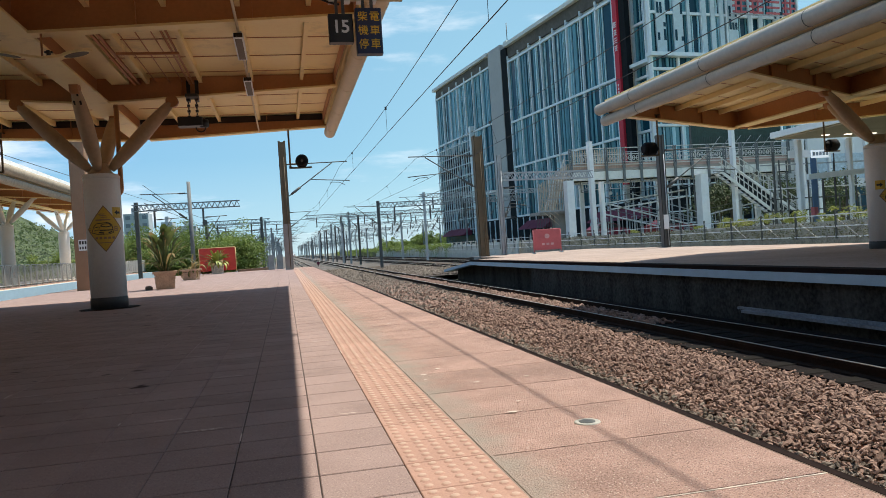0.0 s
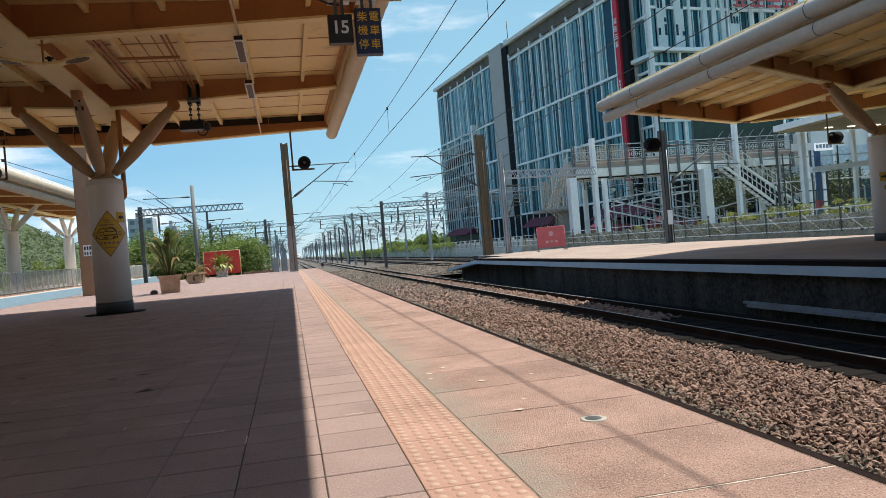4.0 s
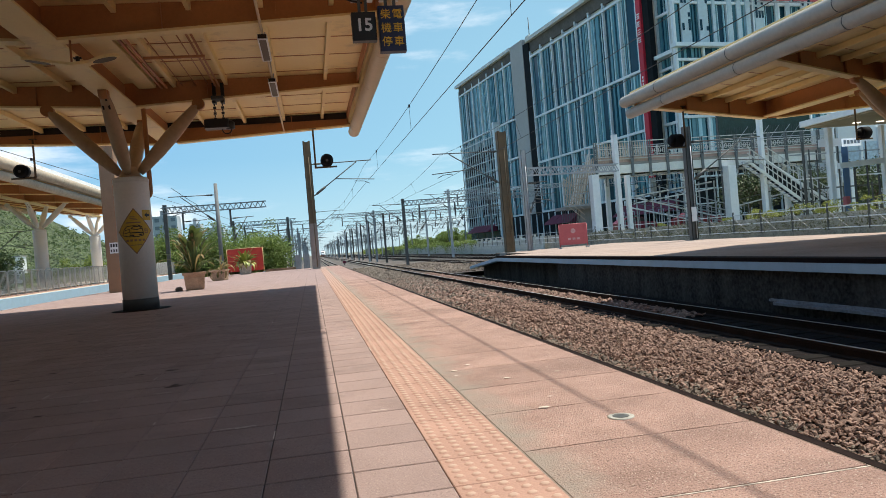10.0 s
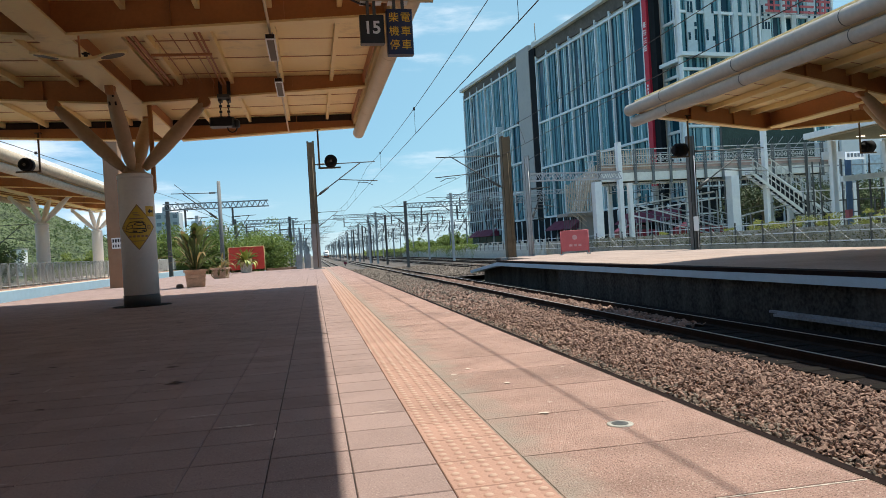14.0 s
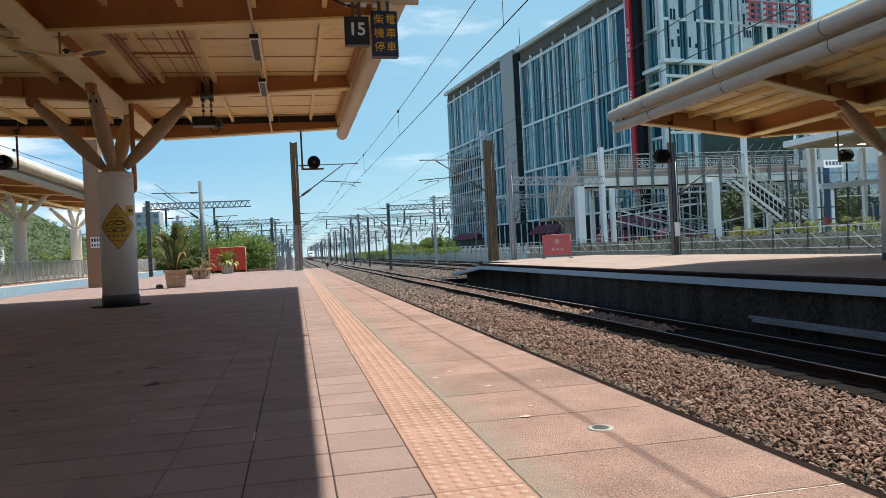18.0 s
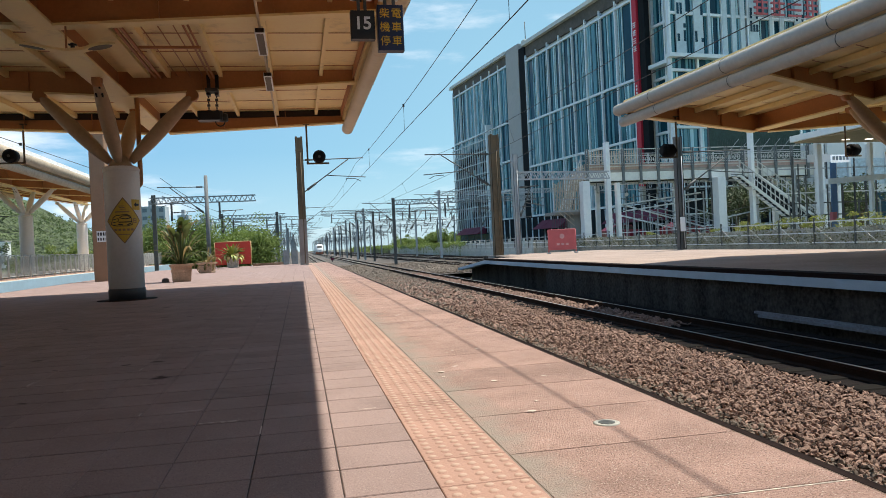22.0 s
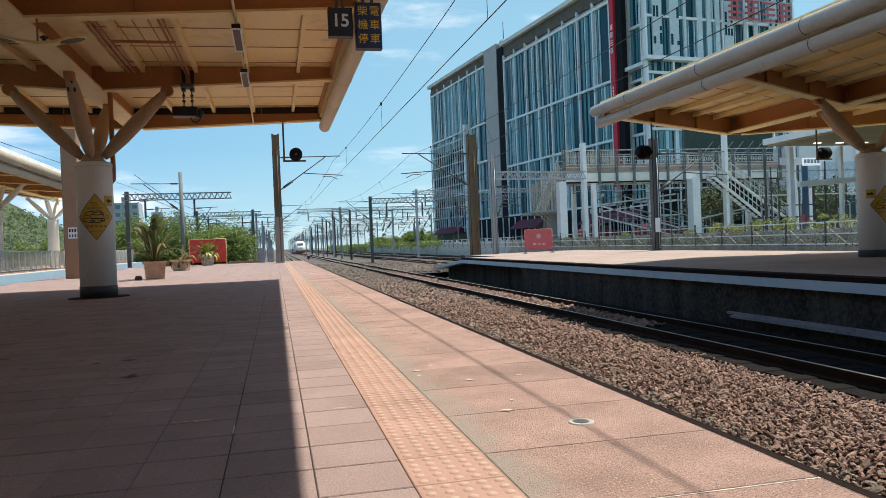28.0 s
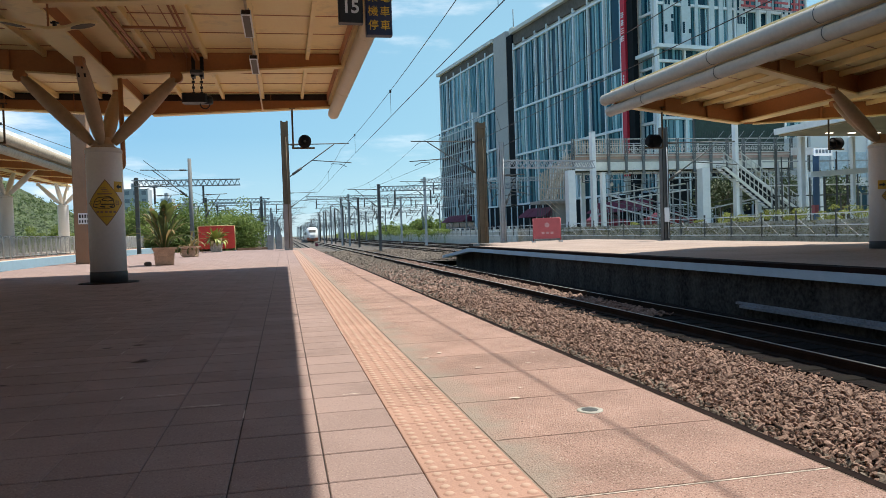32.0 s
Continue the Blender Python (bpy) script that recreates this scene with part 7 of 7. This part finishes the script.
for i, (x, y, w, h) in enumerate(((-73, 400, 12, 28.5), (-59, 405, 5.5, 23.6), (-52, 430, 9, 22), (-95, 420, 14, 26))):
    far_block(x, y, w, h, i)

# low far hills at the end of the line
# the haze in front of the hills is put into their colour
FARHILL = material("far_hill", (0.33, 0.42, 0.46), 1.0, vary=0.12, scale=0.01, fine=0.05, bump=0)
g = Geo()
pts = [(-900 + 30 * i, 34 + 16 * noise.noise((i * 0.13, 1.0, 4.0)) + 9 * noise.noise((i * 0.5, 3.0, 4.0)) + 24 * min(1.0, max(0.0, (i - 28) / 9.0))) for i in range(61)]
for i in range(60):
    (xa, za), (xb, zb) = pts[i], pts[i + 1]
    g.add([(xa, 1600, -1.4), (xb, 1600, -1.4), (xb, 1680, zb), (xa, 1680, za), (xa, 1800, -1.4), (xb, 1800, -1.4)], [(0, 1, 2, 3), (3, 2, 5, 4)])
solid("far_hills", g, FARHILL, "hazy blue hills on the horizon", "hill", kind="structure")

# ---- paving pieces ----
MARK = material("lime_mark", (0.54, 0.45, 0.385), 0.9, vary=0.2)
TILE = 0.31
tile_mesh = Geo().slab(0.0022, TILE - 0.0022, 0.0055, TILE - 0.0055, -0.03, 0.0, 0.003).mesh("paving_tile", PAVING)
# further in, the tiles are laid tight side by side and only the cross joints stay open
tight_mesh = Geo().slab(0.0004, TILE - 0.0004, 0.0055, TILE - 0.0055, -0.03, 0.0, 0.0025).mesh("paving_tile", PAVING)
slab_mesh = Geo().slab(0.7355, 1.655, 0.004, 2 * TILE - 0.004, -0.03, 0.0, 0.0018).mesh("edge_slab", EDGESLAB)
tg = Geo().slab(-0.0045, 0.303, 0.003, TILE - 0.003, -0.03, 0.0, 0.003)
for i in range(5):
    for j in range(5):
        cx, cy = 0.032 + 0.06 * i, 0.033 + 0.061 * j
        vs6 = [(cx + 0.0205 * math.cos(a * math.pi / 4), cy + 0.0205 * math.sin(a * math.pi / 4), 0.0) for a in range(8)]
        vt6 = [(cx + 0.013 * math.cos(a * math.pi / 4), cy + 0.013 * math.sin(a * math.pi / 4), 0.005) for a in range(8)]
        tg.add(vs6 + vt6, [(a, (a + 1) % 8, 8 + (a + 1) % 8, 8 + a) for a in range(8)] + [tuple(range(8, 16))], True)
tact_mesh = tg.mesh("tactile_tile", TACTILE)
YT = 2.29
paved = thing("paving", "brick red square paving tiles on the platform", "paving", kind="structure")
part("joint_bed", Geo().box(PX0 + 0.14, 1.654, PY0, PY1 - 0.04, -0.028, -0.006), JOINT, paved)
rest = Geo()
x0t = 0.42 - TILE
for c in range(28):
    x = x0t - c * TILE
    for r_ in range(-95, 142):
        y = YT + r_ * TILE
        if c < 10 and -4 <= r_ < 26:
            part("paving_tile", tile_mesh if c < 3 else tight_mesh, None, paved, at=at(x, y, 0.0012 * noise.noise((x * 3, y * 3, 0))))
        elif y < PY1 - 0.4:
            e = 0.0022 if c < 3 else 0.0004
            rest.slab(x + e, x + TILE - e, y + 0.0055, y + TILE - 0.0055, -0.03, 0.0, 0.003)
me = bpy.data.meshes.new("far_paving_tiles")
me.from_pydata(rest.v, [], rest.f)
me.materials.append(PAVING)
ob = part("far_paving_tiles", me, PAVING, paved)
ob["kind"] = "stuff"
for r_ in range(-30, 70):
    y = YT + r_ * 2 * TILE - 0.03
    if y < PY1 - 0.7:
        part("edge_slab", slab_mesh, None, paved, at=at(0, y, 0.001 * noise.noise((5, y * 2, 0))))
for r_ in range(-60, 140):
    part("tactile_tile", tact_mesh, None, paved, "orange tactile warning tile" if r_ == -60 else "", at=at(0.425, YT + r_ * TILE, 0.001))
part("mortar_strip", Geo().box(0.7285, 0.735, PY0, PY1 - 0.1, -0.02, -0.003), MORTAR, paved, "grey brown mortar strip")
part("edge_joint", Geo().box(1.6545, 1.6595, PY0, PY1 - 0.1, -0.02, 0.001), MORTAR, paved, "pale joint along the platform edge")
cross = Geo().box(0.75, 1.655, 1.624, 1.633, -0.02, 0.0015)
part("expansion_joint", cross, material("joint_sealant", (0.42, 0.35, 0.30), 0.9, vary=0.5, scale=20), paved, "pale sealed expansion joint")

# small pale marks trodden into the slabs
g = Geo()
m_rng = random.Random(31)
for k_ in range(30):
    x, y, r0 = m_rng.uniform(0.8, 1.6), m_rng.uniform(2.4, 16) , m_rng.uniform(0.005, 0.014)
    n = 9
    g.add([(x + 2.0 * r0 * m_rng.uniform(0.4, 1.3) * math.cos(2 * math.pi * i / n), y + 1.3 * r0 * m_rng.uniform(0.4, 1.3) * math.sin(2 * math.pi * i / n), 0.0035 + 0.0001 * k_) for i in range(n)], [tuple(range(n))])
mk = part("pale_marks", g, MARK, paved)
mk["kind"] = "stuff"
g = Geo()
for k_ in range(34):
    x, y, r0 = m_rng.uniform(-4.5, -0.6), m_rng.uniform(3.0, 13), m_rng.uniform(0.015, 0.045)
    n = 11
    g.add([(x + 1.4 * r0 * m_rng.uniform(0.5, 1.2) * math.cos(2 * math.pi * i / n), y + r0 * m_rng.uniform(0.5, 1.2) * math.sin(2 * math.pi * i / n), 0.0035 + 0.0001 * k_) for i in range(n)], [tuple(range(n))])
mk = part("dark_marks", g, material("gum_mark", (0.10, 0.068, 0.058), 0.95, vary=0.3, spec=0.1), paved)
mk["kind"] = "stuff"
# lime lines along a few joints
g = Geo()
for k_ in range(60):
    c_, r_ = m_rng.randrange(0, 8), m_rng.randrange(-2, 40)
    xx, yy, L = x0t - c_ * TILE, YT + r_ * TILE, m_rng.uniform(0.05, 0.2)
    if m_rng.random() < 0.6:
        xs_ = xx + m_rng.uniform(0, TILE - L)
        zq = 0.0040 + 0.0001 * k_
        g.add([(xs_, yy - 0.004, zq), (xs_ + L, yy - 0.003, zq), (xs_ + L, yy + 0.004, zq), (xs_, yy + 0.003, zq)], [(0, 1, 2, 3)])
    else:
        zq = 0.0040 + 0.0001 * k_
        g.add([(xx + TILE - 0.003, yy, zq), (xx + TILE + 0.003, yy, zq), (xx + TILE + 0.003, yy + L, zq), (xx + TILE - 0.003, yy + L, zq)], [(0, 1, 2, 3)])
mk = part("lime_lines", g, MARK, paved)
mk["kind"] = "stuff"


# ---- the approaching train ----
TRAINRED = material("train_skirt_red", (0.30, 0.085, 0.04), 0.5, vary=0.2)
TRAINWHITE = material("train_white", (0.80, 0.80, 0.80), 0.3, vary=0.03, bump=0)


def body_ring(y, w, z0, z1, r=0.55):
    """Cross-section of a carriage: rounded roof, slightly tucked sides."""
    pts = [(-w * 0.94, z0), (w * 0.94, z0), (w, z0 + 0.5), (w, z1 - r)]
    for k in range(1, 6):
        a = math.pi / 2 * k / 5
        pts.append((w - r + r * math.cos(a), z1 - r + r * math.sin(a)))
    for k in range(0, 6):
        a = math.pi / 2 + math.pi / 2 * k / 5
        pts.append((-w + r + r * math.cos(a), z1 - r + r * math.sin(a)))
    pts.append((-w, z0 + 0.5))
    return [(x, y, z) for x, z in pts]


def loft(rings):
    g = Geo()
    n = len(rings[0])
    vs = [p for q in rings for p in q]
    fs = [(a * n + i, a * n + (i + 1) % n, (a + 1) * n + (i + 1) % n, (a + 1) * n + i) for a in range(len(rings) - 1) for i in range(n)]
    g.add(vs, fs, True)
    g.f += [tuple(range(n)), tuple((len(rings) - 1) * n + i for i in reversed(range(n)))]
    g.s += [False, False]
    return g


train = thing("train", "white express train with a dark windscreen approaching on the second track", "train", at(T2, 190, RAILZ))
rings = [body_ring(0.0, 0.62, 0.95, 1.6, 0.28), body_ring(0.2, 0.92, 0.7, 1.95, 0.45), body_ring(0.6, 1.14, 0.8, 2.4, 0.65), body_ring(1.1, 1.27, 0.82, 2.85, 0.8), body_ring(1.8, 1.36, 0.84, 3.3, 0.9),
         body_ring(2.6, 1.40, 0.85, 3.55, 0.9), body_ring(3.6, 1.42, 0.85, 3.62, 0.85), body_ring(20.0, 1.42, 0.85, 3.62, 0.85)]
lead = part("lead_car", loft(rings), TRAINWHITE, train)
g = Geo()
g.add([(-0.80, 0.42, 2.30), (0.80, 0.42, 2.30), (0.86, 1.08, 2.98), (-0.86, 1.08, 2.98), (-0.95, 1.2, 2.2), (0.95, 1.2, 2.2), (0.95, 1.7, 2.9), (-0.95, 1.7, 2.9)],
      [(0, 1, 2, 3), (7, 6, 5, 4), (0, 4, 5, 1), (3, 2, 6, 7), (0, 3, 7, 4), (1, 5, 6, 2)])
part("windscreen", g, BLACK, lead, "dark windscreen")
part("side_window_band", Geo().box(-1.435, 1.435, 5.0, 19.0, 1.75, 2.5), BLACK, lead)
part("skirt", Geo().prism([(-1.2, 0.16), (1.2, 0.16), (1.34, 0.95), (-1.34, 0.95)], 0.10, 19.5), TRAINRED, lead, "dull orange red underframe skirt")
part("coupler", Geo().box(-0.22, 0.22, -0.15, 0.12, 0.45, 0.85), DARKSTEEL, lead)
part("roof_gear", Geo().box(-0.7, 0.7, 6.0, 9.0, 3.62, 3.85), DARKGREY, lead, "dark roof equipment")
part("pantograph", Geo().tube((0, 7.0, 3.85), (0, 8.2, 4.7), 0.05, n=6).tube((0, 8.2, 4.7), (0, 7.2, 5.6), 0.04, n=6).tube((-0.8, 7.2, 5.62), (0.8, 7.2, 5.62), 0.04, n=6), DARKSTEEL, lead)
for s in (-1, 1):
    # weak glow added to the headlights
    part("headlight", Geo().box(s * 0.62 - 0.13, s * 0.62 + 0.13, 0.0, 0.3, 1.18, 1.32), glowing("headlight", (1, 0.95, 0.85), 0.25), lead, "headlight with a faint added glow")
for k in range(1, 6):
    car = part("carriage", loft([body_ring(20.5 * k, 1.43, 0.4, 3.62), body_ring(20.5 * k + 20, 1.43, 0.4, 3.62)]), TRAINWHITE, train)
    part("window_band", Geo().box(-1.445, 1.445, 20.5 * k + 1, 20.5 * k + 19, 1.75, 2.5), BLACK, car)
    part("bogie_skirt", Geo().box(-1.2, 1.2, 20.5 * k + 0.5, 20.5 * k + 19.5, 0.15, 0.5), DARKGREY, car)


def motions():
    walk(train, [(t, at(T2, y, RAILZ, -1.25)) for t, y in
                 ((0.0, 700), (5.0, 585), (9.0, 492), (11.0, 440), (14.0, 382), (18.0, 322), (20.0, 290), (23.0, 255), (26.0, 230), (28.0, 216), (30.0, 201), (32.0, 186))])


motions()
